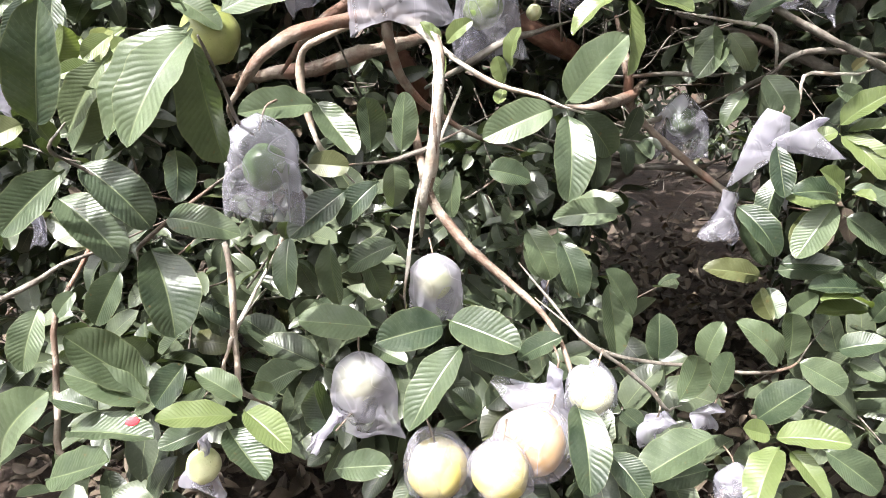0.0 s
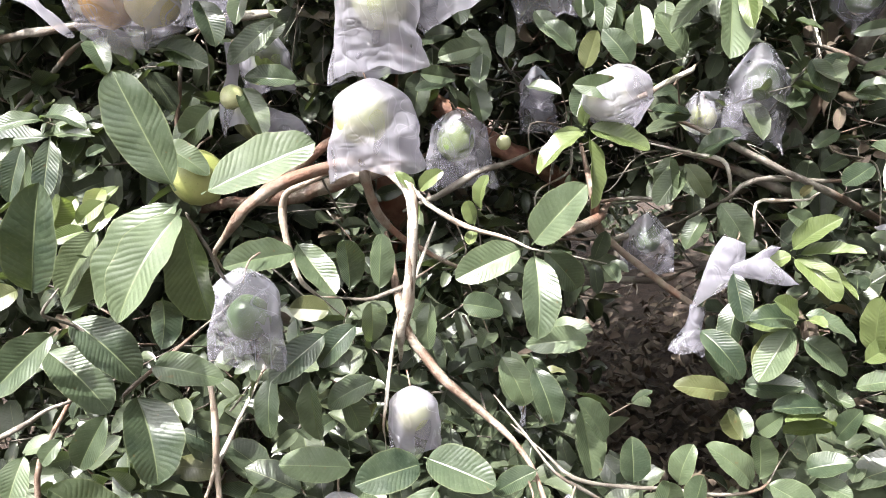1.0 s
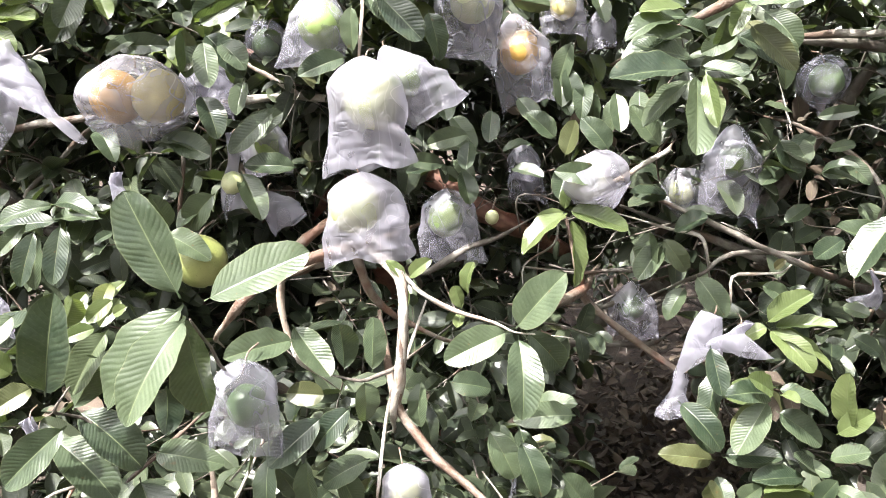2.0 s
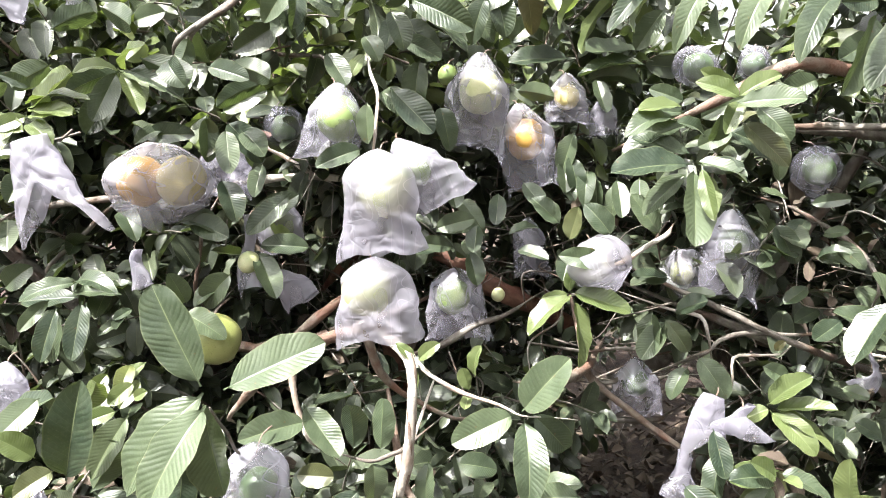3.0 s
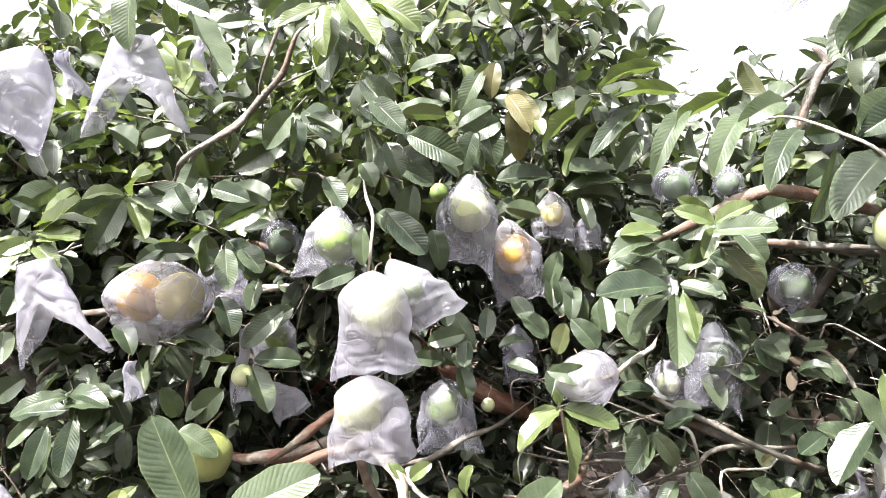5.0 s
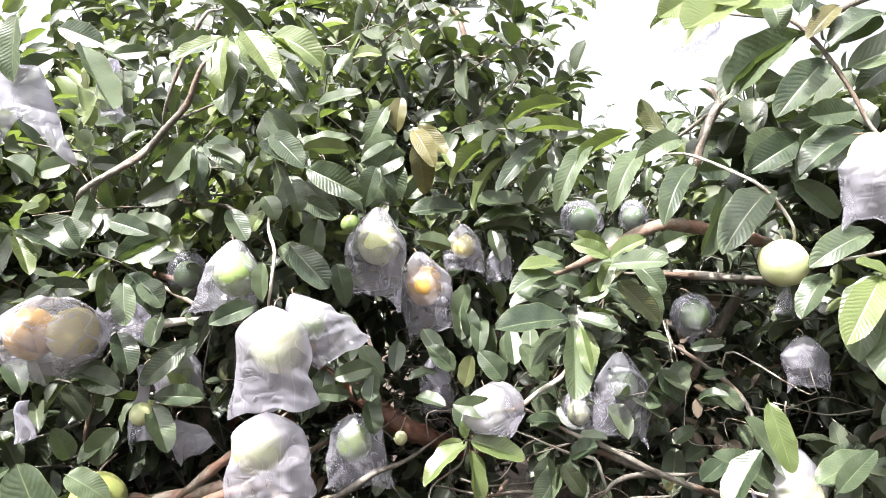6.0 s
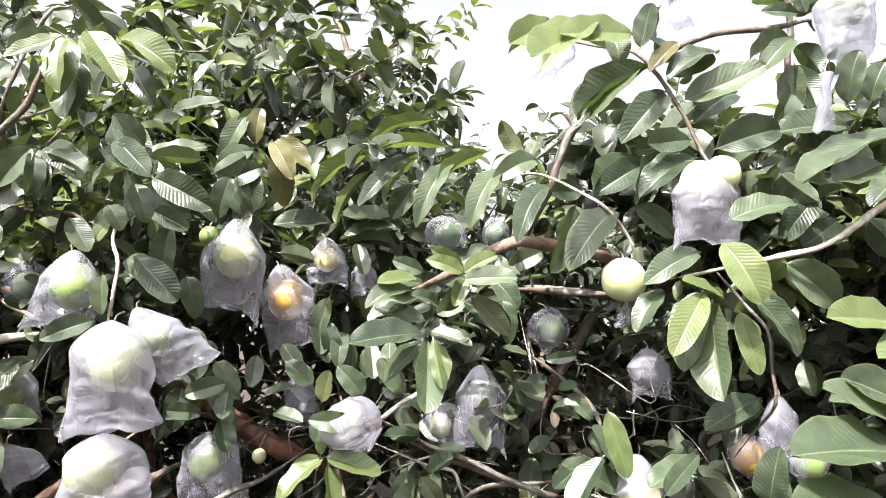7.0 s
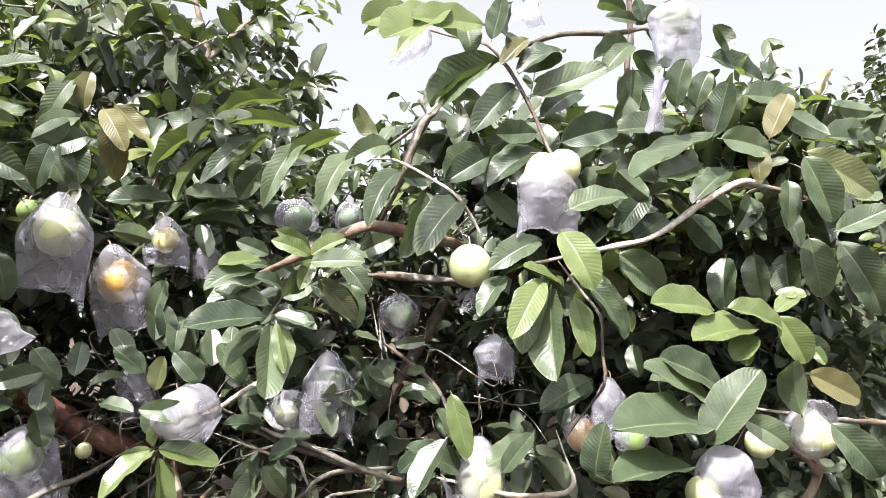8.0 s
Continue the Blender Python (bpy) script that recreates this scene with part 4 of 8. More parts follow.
under(right_tree, limb(right_tree, "limb", BARK_GREY, [(0.692, 1.409, 1.554, 0.004), (0.75, 1.349, 1.549, 0.006), (0.799, 1.3, 1.544, 0.009), (0.89, 1.32, 1.535, 0.01), (1.016, 1.36, 1.522, 0.011), (1.232, 1.45, 1.506, 0.014), (1.278, 1.529, 1.502, 0.007), (1.333, 1.624, 1.498, 0.004)]))
under(right_tree, limb(right_tree, "bough", BARK_GREY, [(0.678, 1.341, 1.551, 0.003), (0.728, 1.237, 1.543, 0.005), (0.77, 1.15, 1.536, 0.007), (0.816, 1.12, 1.529, 0.007), (0.865, 1.08, 1.524, 0.005), (0.903, 1.108, 1.521, 0.003), (0.949, 1.142, 1.517, 0.002)]))
under(right_tree, limb(right_tree, "shoot", BARK_GREY, [(0.755, 1.531, 1.415, 0.002), (0.769, 1.405, 1.394, 0.003), (0.782, 1.3, 1.376, 0.004), (0.808, 1.2, 1.337, 0.005), (0.838, 1.14, 1.293, 0.005), (0.846, 1.1, 1.238, 0.004), (0.852, 1.131, 1.198, 0.002), (0.859, 1.167, 1.15, 0.001)]))
under(right_tree, limb(right_tree, "shoot", BARK_GREY, [(1.031, 0.95, 1.557, 0.002), (1.026, 0.868, 1.499, 0.003), (1.022, 0.8, 1.449, 0.003), (1.017, 0.79, 1.39, 0.003), (1.012, 0.78, 1.332, 0.003), (1.008, 0.832, 1.282, 0.002), (1.003, 0.893, 1.223, 0.001)]))
under(right_tree, limb(right_tree, "bough", BARK, [(1.404, 0.977, 1.721, 0.002), (1.461, 0.924, 1.719, 0.004), (1.508, 0.88, 1.717, 0.005), (1.717, 0.95, 1.708, 0.007), (2.064, 1.1, 1.693, 0.009), (2.11, 1.18, 1.691, 0.005), (2.165, 1.276, 1.689, 0.003)]))
under(right_tree, limb(right_tree, "limb", BARK_GREY, [(1.566, 1.282, 1.589, 0.004), (1.626, 1.21, 1.591, 0.006), (1.676, 1.15, 1.593, 0.008), (1.9, 1.15, 1.601, 0.01), (2.356, 1.2, 1.633, 0.012), (2.406, 1.265, 1.636, 0.006), (2.465, 1.344, 1.641, 0.004)]))
under(right_tree, limb(right_tree, "shoot", BARK, [(1.407, 0.841, 1.235, 0.005), (1.439, 0.791, 1.189, 0.008), (1.466, 0.75, 1.151, 0.01), (1.494, 0.77, 1.111, 0.009), (1.487, 0.8, 1.06, 0.01), (1.481, 0.885, 1.017, 0.005), (1.473, 0.988, 0.966, 0.003)]))
under(right_tree, limb(right_tree, "shoot", BARK_GREY, [(1.444, 0.9, 1.241, 0.003), (1.501, 0.845, 1.231, 0.004), (1.548, 0.8, 1.223, 0.006), (1.711, 0.85, 1.195, 0.006), (1.907, 0.9, 1.163, 0.007), (1.955, 0.972, 1.155, 0.003), (2.013, 1.059, 1.146, 0.002)]))
under(right_tree, limb(right_tree, "shoot", BARK_PALE, [(0.843, 1.173, 1.1, 0.002), (0.876, 1.051, 1.107, 0.004), (0.903, 0.95, 1.112, 0.005), (0.936, 0.9, 1.119, 0.005), (0.967, 0.85, 1.133, 0.005), (0.967, 0.82, 1.162, 0.004), (0.967, 0.844, 1.197, 0.002), (0.967, 0.873, 1.239, 0.001)]))
under(tree, limb(tree, "shoot", BARK_GREY, [(-0.511, 1.254, 1.711, 0.003), (-0.457, 1.17, 1.735, 0.005), (-0.413, 1.1, 1.756, 0.006), (-0.326, 1.08, 1.796, 0.006), (-0.269, 1.06, 1.847, 0.006), (-0.226, 1.05, 1.889, 0.006), (-0.197, 1.05, 1.963, 0.004), (-0.178, 1.11, 2.01, 0.002), (-0.156, 1.182, 2.065, 0.001)]))
under(tree, limb(tree, "shoot", BARK_GREY, [(-0.307, 1.182, 1.788, 0.001), (-0.284, 1.11, 1.843, 0.002), (-0.265, 1.05, 1.889, 0.003), (-0.197, 1.05, 2.053, 0.004), (-0.178, 1.11, 2.099, 0.002), (-0.155, 1.182, 2.155, 0.001)]))
under(back_tree, limb(back_tree, "limb", BARK, [(0.361, 2.532, 2.73, 0.004), (0.375, 2.46, 2.672, 0.007), (0.387, 2.4, 2.623, 0.009), (0.417, 2.4, 2.497, 0.012), (0.427, 2.4, 2.39, 0.016), (0.401, 2.5, 2.265, 0.02), (0.392, 2.591, 2.226, 0.01), (0.383, 2.7, 2.18, 0.006)]))
under(back_tree, limb(back_tree, "limb", BARK, [(0.356, 2.532, 2.306, 0.005), (0.395, 2.46, 2.351, 0.008), (0.427, 2.4, 2.39, 0.011), (0.498, 2.4, 2.474, 0.01), (0.581, 2.4, 2.562, 0.008), (0.615, 2.46, 2.598, 0.004), (0.657, 2.532, 2.642, 0.002)]))

# ---------------------------------------------------------------- fruit and bags
def guava_mesh(d, seed):
    bm = bmesh.new()
    bmesh.ops.create_uvsphere(bm, u_segments=28, v_segments=18, radius=d / 2)
    for v in bm.verts:
        n = v.co.normalized()
        k = 1 + 0.05 * noise.noise(n * 1.7 + Vector((seed, 0, 0))) + 0.012 * noise.noise(n * 7 + Vector((0, seed, 0)))
        v.co = n * d / 2 * k
        v.co.z *= 1.06
        if n.z < -0.93:
            v.co.z += (-(n.z + 0.93)) * -d * 0.5 + d * 0.015
    for f in bm.faces:
        f.smooth = True
    return bm


def guava(parent, d, offset, material, seed, calyx=True):
    ob = part("guava", guava_mesh(d, seed), material, parent)
    ob.location = offset
    ob.rotation_euler = (0.5 * math.sin(seed * 3.1), 0.5 * math.cos(seed * 1.7), seed)
    if calyx:
        bm = bmesh.new()
        for k in range(5):
            a = k * 2 * math.pi / 5
            r = d * 0.075
            p = [bm.verts.new((r * math.cos(a + s) * q, r * math.sin(a + s) * q, -d * 0.50 - h))
                 for s, q, h in ((-0.45, 0.8, -0.02 * d), (0.45, 0.8, -0.02 * d), (0.2, 1.25, 0.05 * d), (-0.2, 1.25, 0.05 * d))]
            bm.faces.new(p)
        bmesh.ops.create_circle(bm, cap_ends=True, segments=10, radius=d * 0.07, matrix=Matrix.Translation((0, 0, -d * 0.505)))
        ring = part("calyx", bm, CALYX, ob)
    return ob


def profile(kind, s):
    """Half width, half depth (shares of the bag's) at s from the top (0) to the hem (1)."""
    if kind == "dome":       # mouth down, draped over the fruit
        r = 0.84 * math.sin(min(1, s / 0.30) * math.pi / 2) ** 0.75 + 0.07 * max(0, s - 0.34) / 0.66
        return r, r * (0.92 - 0.35 * s)
    if kind == "wrap":       # drawn tight round the fruit, corner hanging
        r = math.sin(math.pi * min(1, 0.04 + s * 0.96)) ** 0.55 if s < 0.72 else 0.86 * (1 - (s - 0.72) / 0.28) ** 0.8 + 0.06
        return r, r * 0.85
    if kind == "pouch":      # tied at the neck, flat sealed hem below
        r = 0.14 + 0.80 * min(1, s / 0.36) ** 0.8 + 0.06 * s
        return r, (0.14 + 0.72 * math.sin(min(1, s / 0.8) * math.pi * 0.62) ** 0.8) * (1 - s) ** 0.45 + 0.03
    if kind == "drape":      # an open bag hung over a shoot, its two flaps spread
        return 0.35 + 0.60 * s, 0.16 + 0.10 * s
    r = 0.30 + 0.5 * s - 0.18 * math.sin(s * 5)       # limp: an emptied, crushed bag
    return r, 0.30 * r + 0.06


def film(parent, w, h, kind, material, seed, lean=0.0, yaw=0.0):
    """A thin bag: taut over the fruit, falling in flat panels with sharp folds to a hem whose corners stand out."""
    rows, cols = 44, 66
    verts, faces = [], []
    off = Vector((seed * 13.7, seed * 5.1, seed * 2.3))
    crush = 0.008 if kind != "limp" else 0.013
    luck = random.Random(seed * 7 + 1)
    creases = [(luck.choice((-4, -3, -2, 2, 3, 4)), luck.uniform(-1.7, 1.7) * h / 0.12, luck.random(), luck.uniform(0.5, 1.0)) for _ in range(6)]
    for j in range(rows + 1):
        s = j / rows
        rx, ry = profile(kind, s)
        free = min(1.0, max(0.0, (s - 0.22) / 0.4)) if kind in ("dome", "pouch") else 0.6
        for i in range(cols):
            a = 2 * math.pi * i / cols
            sway = a + 0.5 * math.sin(a + seed) + 0.35 * s * math.sin(seed * 1.7)
            fold = 1 - 2 * abs(math.sin(1.5 * sway + seed)) ** 0.8 + 0.6 * (1 - 2 * abs(math.sin(3.5 * sway - 2 * seed)))
            pleat = 1 + 0.05 * free * fold * (0.3 + s)
            x, y = math.cos(a) * rx * w / 2 * pleat, math.sin(a) * ry * w / 2 * pleat
            corner = abs(math.cos(a)) ** 8
            if kind in ("dome", "pouch"):
                x *= 1 + 0.10 * s * s * corner
            z = h / 2 - s * h * (1 + s * corner * (0.06 + 0.09 * math.sin(seed + (2 if math.cos(a) > 0 else 0))))
            if kind == "drape":
                z = h / 2 - s * h * (0.42 + 0.58 * abs(math.cos(a)))
            p = Vector((x, y, z))
            keep = 0.12 + 0.88 * free if kind != "limp" else 1.0
            if kind == "limp":      # wrung and creased
                tw = 2.4 * s + seed
                p.x, p.y = p.x * math.cos(tw * 0.35) - p.y * math.sin(tw * 0.35) + 0.10 * w * math.sin(5 * s + seed), p.y + 0.25 * p.x * math.sin(tw)
            out = Vector((math.cos(a), math.sin(a), 0.15))
            flat = min(1.0, max(0.0, 1.25 - 1.8 * ry / max(rx, 0.01)))      # front and back lie together towards the hem
            turn = a * (1 - flat) + min(a, 2 * math.pi - a) * flat
            bent = 0.25 * noise.noise(Vector((p.x, p.y * (1 - flat), p.z)) * 9 + off)
            panel = sum(size * (math.sqrt((2 * ((n * turn / (2 * math.pi) + m * s + start + bent) % 1.0) - 1) ** 2 + 0.02) - 0.5) for n, m, start, size in creases)
            p += (out * (1 - flat) + Vector((0, 1, 0)) * flat) * panel * crush * keep      # flat panels meeting in straight creases
            p += noise.noise_vector(p * 13 + off) * crush * 0.9 * keep
            if s > 0.9:
                p.z += 0.012 * noise.noise(Vector((x * 28, y * 28, seed))) * (s - 0.9) * 10
            p.x += lean * w * s * s
            verts.append(p)
    for j in range(rows):
        for i in range(cols):
            a, b = j * cols + i, j * cols + (i + 1) % cols
            faces.append((a, b, b + cols, a + cols))
    verts.append(Vector((0, 0, h / 2 + 0.002)))
    faces += [(len(verts) - 1, (i + 1) % cols, i) for i in range(cols)]
    mesh = mesh_from("plastic_bag", verts, faces)
    bag = part("plastic_bag", mesh, material, parent)
    bag.rotation_euler = (0, 0, yaw)
    bag.shadow_terminator_geometry_offset, bag.shadow_terminator_shading_offset = 0.3, 0.1
    return bag


FRUIT_PLACES = []      # where bags and fruit hang, kept clear of further shoots


def bagged_guava(place, w, h, kind, material, fruits, label, seed, lean=0.0, tilt=0.0, yaw=0.0, stem=None):
    FRUIT_PLACES.append(place)
    root = new("bagged_guava" if fruits else "plastic_bag")
    root.empty_display_size = 0.05
    root.location = place
    root.rotation_euler = (0, tilt, 0)
    tagged(root, label, "bagged fruit" if fruits else "plastic bag", "bagged fruit on the trees")
    bag = film(root, w, h, kind, material, seed, lean, yaw)
    for k, (dx, dy, dz, d, skin) in enumerate(fruits):
        guava(root, d, (dx, dy, dz), skin, seed + k * 0.7)
    top = h / 2 if kind != "wrap" else h * 0.45
    sx, sy, sz = stem or (0.02 * math.sin(seed * 2.3), 0.03, 0.02)
    v, f = tube([(0, 0, top - 0.02, 0.0014), (sx * 0.5, sy * 0.25, top + 0.006, 0.0014), (sx, sy, top + sz * 0.6, 0.0016)], 6)
    part("stem", mesh_from("stem", v, f), BARK, root)
    return root


def bare_guava(place, d, material, label, seed):
    FRUIT_PLACES.append(place)
    root = new("guava")
    root.location = place
    root.empty_display_size = 0.05
    tagged(root, label, "fruit", "guavas without a bag")
    guava(root, d, (0, 0, 0), material, seed)
    v, f = tube([(0, 0, d * 0.45, 0.002), (0.004, 0.01, d * 0.5 + 0.008, 0.0018), (0.01, 0.05, d * 0.5 + 0.02, 0.002)], 6)
    part("stem", mesh_from("stem", v, f), BARK, root)
    return root



bagged_guava((-0.192, 0.7, 1.04), 0.107, 0.122, "dome", FILM, [(0.004, 0, -0.004, 0.055, DARK)], "clear polythene bag draped over a dark green guava", 1, lean=0, tilt=0, yaw=-0.18)
bagged_guava((-0.051, 0.9, 1.268), 0.137, 0.132, "dome", MILK, [(-0.014, 0, 0.011, 0.082, PALE)], "milky polythene bag draped mouth down over a pale guava", 2, lean=0.05, tilt=0, yaw=0.03)
bagged_guava((-0.036, 0.88, 1.422), 0.138, 0.167, "dome", MILK, [(0.009, 0, 0.018, 0.083, PALE)], "milky crumpled polythene bag over a large pale guava", 3, lean=0, tilt=0, yaw=-0.09)
bagged_guava((0.019, 0.93, 1.464), 0.089, 0.132, "pouch", MILK, [(0.000, 0, 0.009, 0.057, GREEN)], "milky crumpled bag pulled over a green guava beside a larger one", 4, lean=0.3, tilt=-0.5, yaw=0.07)
bagged_guava((-0.113, 0.94, 1.556), 0.100, 0.124, "pouch", FILM, [(0.005, 0, 0.005, 0.074, GREEN)], "clear polythene bag round a green guava", 5, lean=-0.1, tilt=0.1, yaw=0.09)
bagged_guava((0.119, 1.1, 1.603), 0.120, 0.171, "pouch", FILM, [(0.005, 0, 0.016, 0.081, PALE)], "clear polythene bag round a pale yellow guava", 6, lean=0, tilt=0.1, yaw=-0.30)
bagged_guava((0.213, 1.2, 1.523), 0.115, 0.167, "pouch", FILM, [(0.002, 0, 0.012, 0.078, YELLOW)], "clear sealed bag round a ripe orange guava", 7, lean=0, tilt=-0.15, yaw=-0.34)
bagged_guava((-0.446, 1, 1.465), 0.182, 0.142, "wrap", FILM, [(-0.037, 0, 0.004, 0.086, YELLOW), (0.037, 0, 0.006, 0.086, BLUSH)], "one clear bag stretched round two ripe orange and yellow guavas", 8, lean=0, tilt=0.05, yaw=0.24)
bagged_guava((-0.536, 0.8, 1.455), 0.169, 0.160, "drape", MILK, [], "loose crumpled clear bag hanging from a leafy shoot", 9, lean=0.1, tilt=-0.2, yaw=-0.17)
bagged_guava((0.065, 1.18, 1.212), 0.127, 0.144, "dome", FILM, [(-0.006, 0, 0.012, 0.072, GREEN)], "clear polythene bag draped over a small green guava", 10, lean=0.05, tilt=0, yaw=-0.19)
bagged_guava((0.333, 1.05, 1.297), 0.124, 0.093, "wrap", MILK, [(-0.015, 0, 0.005, 0.064, PALE)], "milky crumpled bag tight round a small pale guava", 11, lean=0, tilt=-0.4, yaw=0.35)
bagged_guava((0.613, 1.2, 1.297), 0.112, 0.173, "pouch", FILM, [(0.006, 0, 0.017, 0.059, DARK)], "dull clear bag round a dark green guava", 12, lean=0, tilt=0.05, yaw=-0.02)
bagged_guava((0.54, 1.25, 1.252), 0.095, 0.095, "wrap", FILM, [(-0.006, 0, -0.000, 0.050, PALE)], "clear bag round a small pale guava", 13, lean=0, tilt=0, yaw=0.24)
bagged_guava((0.507, 1.03, 0.99), 0.113, 0.140, "drape", MILK, [], "twisted empty milky bag caught among leaves", 14, lean=0.2, tilt=0.3, yaw=-0.02)
bagged_guava((0.556, 0.98, 1.028), 0.102, 0.047, "limp", MILK, [], "twisted tail of a crumpled milky bag", 15, lean=0, tilt=0.2, yaw=0.10)
bagged_guava((0.447, 1.3, 1), 0.095, 0.123, "pouch", FILM, [(0.000, 0, 0.006, 0.056, DARK)], "clear bag in shade round a dark green guava", 16, lean=0, tilt=0, yaw=-0.24)
bagged_guava((0.519, 1.2, 0.84), 0.081, 0.097, "limp", FILM, [], "limp clear bag in shade under leaves", 17, lean=0, tilt=0.2, yaw=0.09)
bagged_guava((0.002, 0.82, 0.841), 0.085, 0.098, "dome", MILK, [(0.000, 0, 0.004, 0.048, PALE)], "milky bag draped over a pale guava behind leaves", 18, lean=0, tilt=0, yaw=0.26)
bagged_guava((-0.082, 0.68, 0.748), 0.088, 0.110, "dome", MILK, [(-0.004, 0, 0.015, 0.055, PALE)], "milky bag draped over a pale guava low on the tree", 19, lean=0.1, tilt=0, yaw=0.02)
bagged_guava((-0.119, 0.66, 0.688), 0.055, 0.063, "limp", MILK, [], "loose hem of a milky bag on a shoot", 20, lean=-0.3, tilt=0.4, yaw=0.17)
bagged_guava((0.021, 0.62, 0.676), 0.087, 0.105, "wrap", THIN, [(0.000, 0, -0.000, 0.073, BLUSH)], "clear bag tight round a large pale yellow guava", 21, lean=0, tilt=0, yaw=0.12)
bagged_guava((0.098, 0.58, 0.705), 0.078, 0.085, "wrap", THIN, [(0.000, 0, -0.000, 0.067, BLUSH)], "clear bag tight round a large pale guava in a cluster", 22, lean=0, tilt=0, yaw=-0.31)
bagged_guava((0.139, 0.63, 0.711), 0.103, 0.096, "wrap", FILM, [(0.000, 0, -0.000, 0.076, YELLOW)], "clear crumpled bag round a blushing ripe guava", 23, lean=0, tilt=0.3, yaw=0.18)
bagged_guava((0.154, 0.68, 0.752), 0.115, 0.072, "limp", MILK, [], "crumpled milky bag above a guava cluster", 24, lean=0, tilt=0.6, yaw=0.06)
bagged_guava((0.209, 0.67, 0.76), 0.063, 0.070, "wrap", FILM, [(0.000, 0, -0.000, 0.056, PALE)], "clear bag round a pale green guava on a leafy shoot", 25, lean=0, tilt=0, yaw=-0.14)
bagged_guava((-0.261, 0.58, 0.7), 0.068, 0.071, "limp", MILK, [(0.003, 0, -0.003, 0.041, PALE)], "crumpled milky bag below a leafy shoot", 26, lean=0, tilt=0, yaw=-0.33)
bagged_guava((0.316, 0.78, 0.643), 0.081, 0.053, "limp", MILK, [], "crumpled milky bag lying among leaves", 27, lean=0, tilt=0.5, yaw=0.26)
bagged_guava((0.408, 0.85, 0.618), 0.095, 0.043, "limp", MILK, [], "crumpled milky bag end between leaves", 28, lean=0, tilt=0.3, yaw=-0.02)
bagged_guava((0.468, 0.85, 0.502), 0.062, 0.071, "pouch", FILM, [], "clear bag hanging among young leaves", 29, lean=0, tilt=0, yaw=0.15)
bagged_guava((-0.683, 0.95, 0.885), 0.057, 0.067, "limp", FILM, [], "crumpled clear bag behind leaves", 30, lean=0, tilt=0, yaw=0.27)
bagged_guava((0.172, 1, 0.753), 0.048, 0.058, "limp", FILM, [], "small clear bag end behind a bough", 31, lean=0, tilt=0, yaw=0.15)
bagged_guava((-0.278, 1.15, 1.379), 0.086, 0.114, "pouch", MILK, [(0.000, 0, -0.000, 0.057, GREEN)], "clear bag round a green guava behind leaves", 32, lean=0, tilt=0, yaw=0.29)
bagged_guava((-0.316, 1.06, 1.336), 0.048, 0.129, "limp", MILK, [(0.000, 0, -0.021, 0.041, PALE)], "narrow twisted clear bag on a shoot", 33, lean=0, tilt=0, yaw=-0.07)
bagged_guava((-0.254, 1.1, 1.259), 0.061, 0.077, "pouch", MILK, [], "clear bag hem hanging under leaves", 34, lean=0.2, tilt=-0.4, yaw=0.21)
bagged_guava((-0.563, 1.12, 1.301), 0.050, 0.075, "limp", MILK, [], "small milky bag deep in the foliage", 35, lean=0, tilt=0, yaw=-0.04)
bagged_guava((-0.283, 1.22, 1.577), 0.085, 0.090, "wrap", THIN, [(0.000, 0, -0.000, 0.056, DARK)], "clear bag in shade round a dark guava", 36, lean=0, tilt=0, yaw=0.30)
bagged_guava((-0.387, 1.15, 1.502), 0.092, 0.114, "pouch", FILM, [], "clear bag hanging behind ripe guavas", 37, lean=0, tilt=0, yaw=0.27)
bagged_guava((0.296, 1.2, 1.612), 0.078, 0.098, "pouch", FILM, [(0.000, 0, 0.004, 0.050, BLUSH)], "milky bag round a small blushing guava", 38, lean=0, tilt=0, yaw=-0.28)
bagged_guava((0.374, 1.24, 1.579), 0.055, 0.075, "pouch", FILM, [], "clear bag hem showing behind leaves", 39, lean=0, tilt=0, yaw=-0.25)
bagged_guava((0.229, 1.45, 1.322), 0.068, 0.096, "pouch", FILM, [], "clear bag in the shade by the coppery limb", 40, lean=0, tilt=0, yaw=-0.20)
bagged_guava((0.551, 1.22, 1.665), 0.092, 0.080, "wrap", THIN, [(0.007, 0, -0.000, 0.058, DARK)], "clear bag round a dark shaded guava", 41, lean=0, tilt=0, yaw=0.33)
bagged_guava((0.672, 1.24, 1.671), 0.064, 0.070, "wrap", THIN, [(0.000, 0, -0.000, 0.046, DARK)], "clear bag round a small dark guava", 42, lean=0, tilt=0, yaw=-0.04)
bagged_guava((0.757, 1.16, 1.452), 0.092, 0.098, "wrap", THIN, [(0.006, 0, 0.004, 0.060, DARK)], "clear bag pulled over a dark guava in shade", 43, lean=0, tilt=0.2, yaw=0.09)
bagged_guava((0.237, 1.5, 1.269), 0.085, 0.099, "pouch", FILM, [], "dull clear bag hem by the coppery limb", 44, lean=0, tilt=0, yaw=-0.14)
bagged_guava((-0.728, 0.95, 1.112), 0.071, 0.091, "pouch", MILK, [], "milky bag low among leaves", 45, lean=0, tilt=0, yaw=0.01)
bagged_guava((-0.546, 0.75, 1.793), 0.118, 0.130, "pouch", WHITE, [], "sunlit milky bag hanging high on a shoot", 46, lean=0.3, tilt=0.6, yaw=-0.08)
bagged_guava((-0.382, 0.78, 1.795), 0.190, 0.150, "drape", WHITE, [], "sunlit milky bag spread over an upper shoot", 47, lean=0, tilt=0, yaw=-0.10)
bagged_guava((-0.507, 0.82, 1.835), 0.080, 0.071, "limp", WHITE, [], "torn milky bag on an upper shoot", 48, lean=0, tilt=0, yaw=0.06)
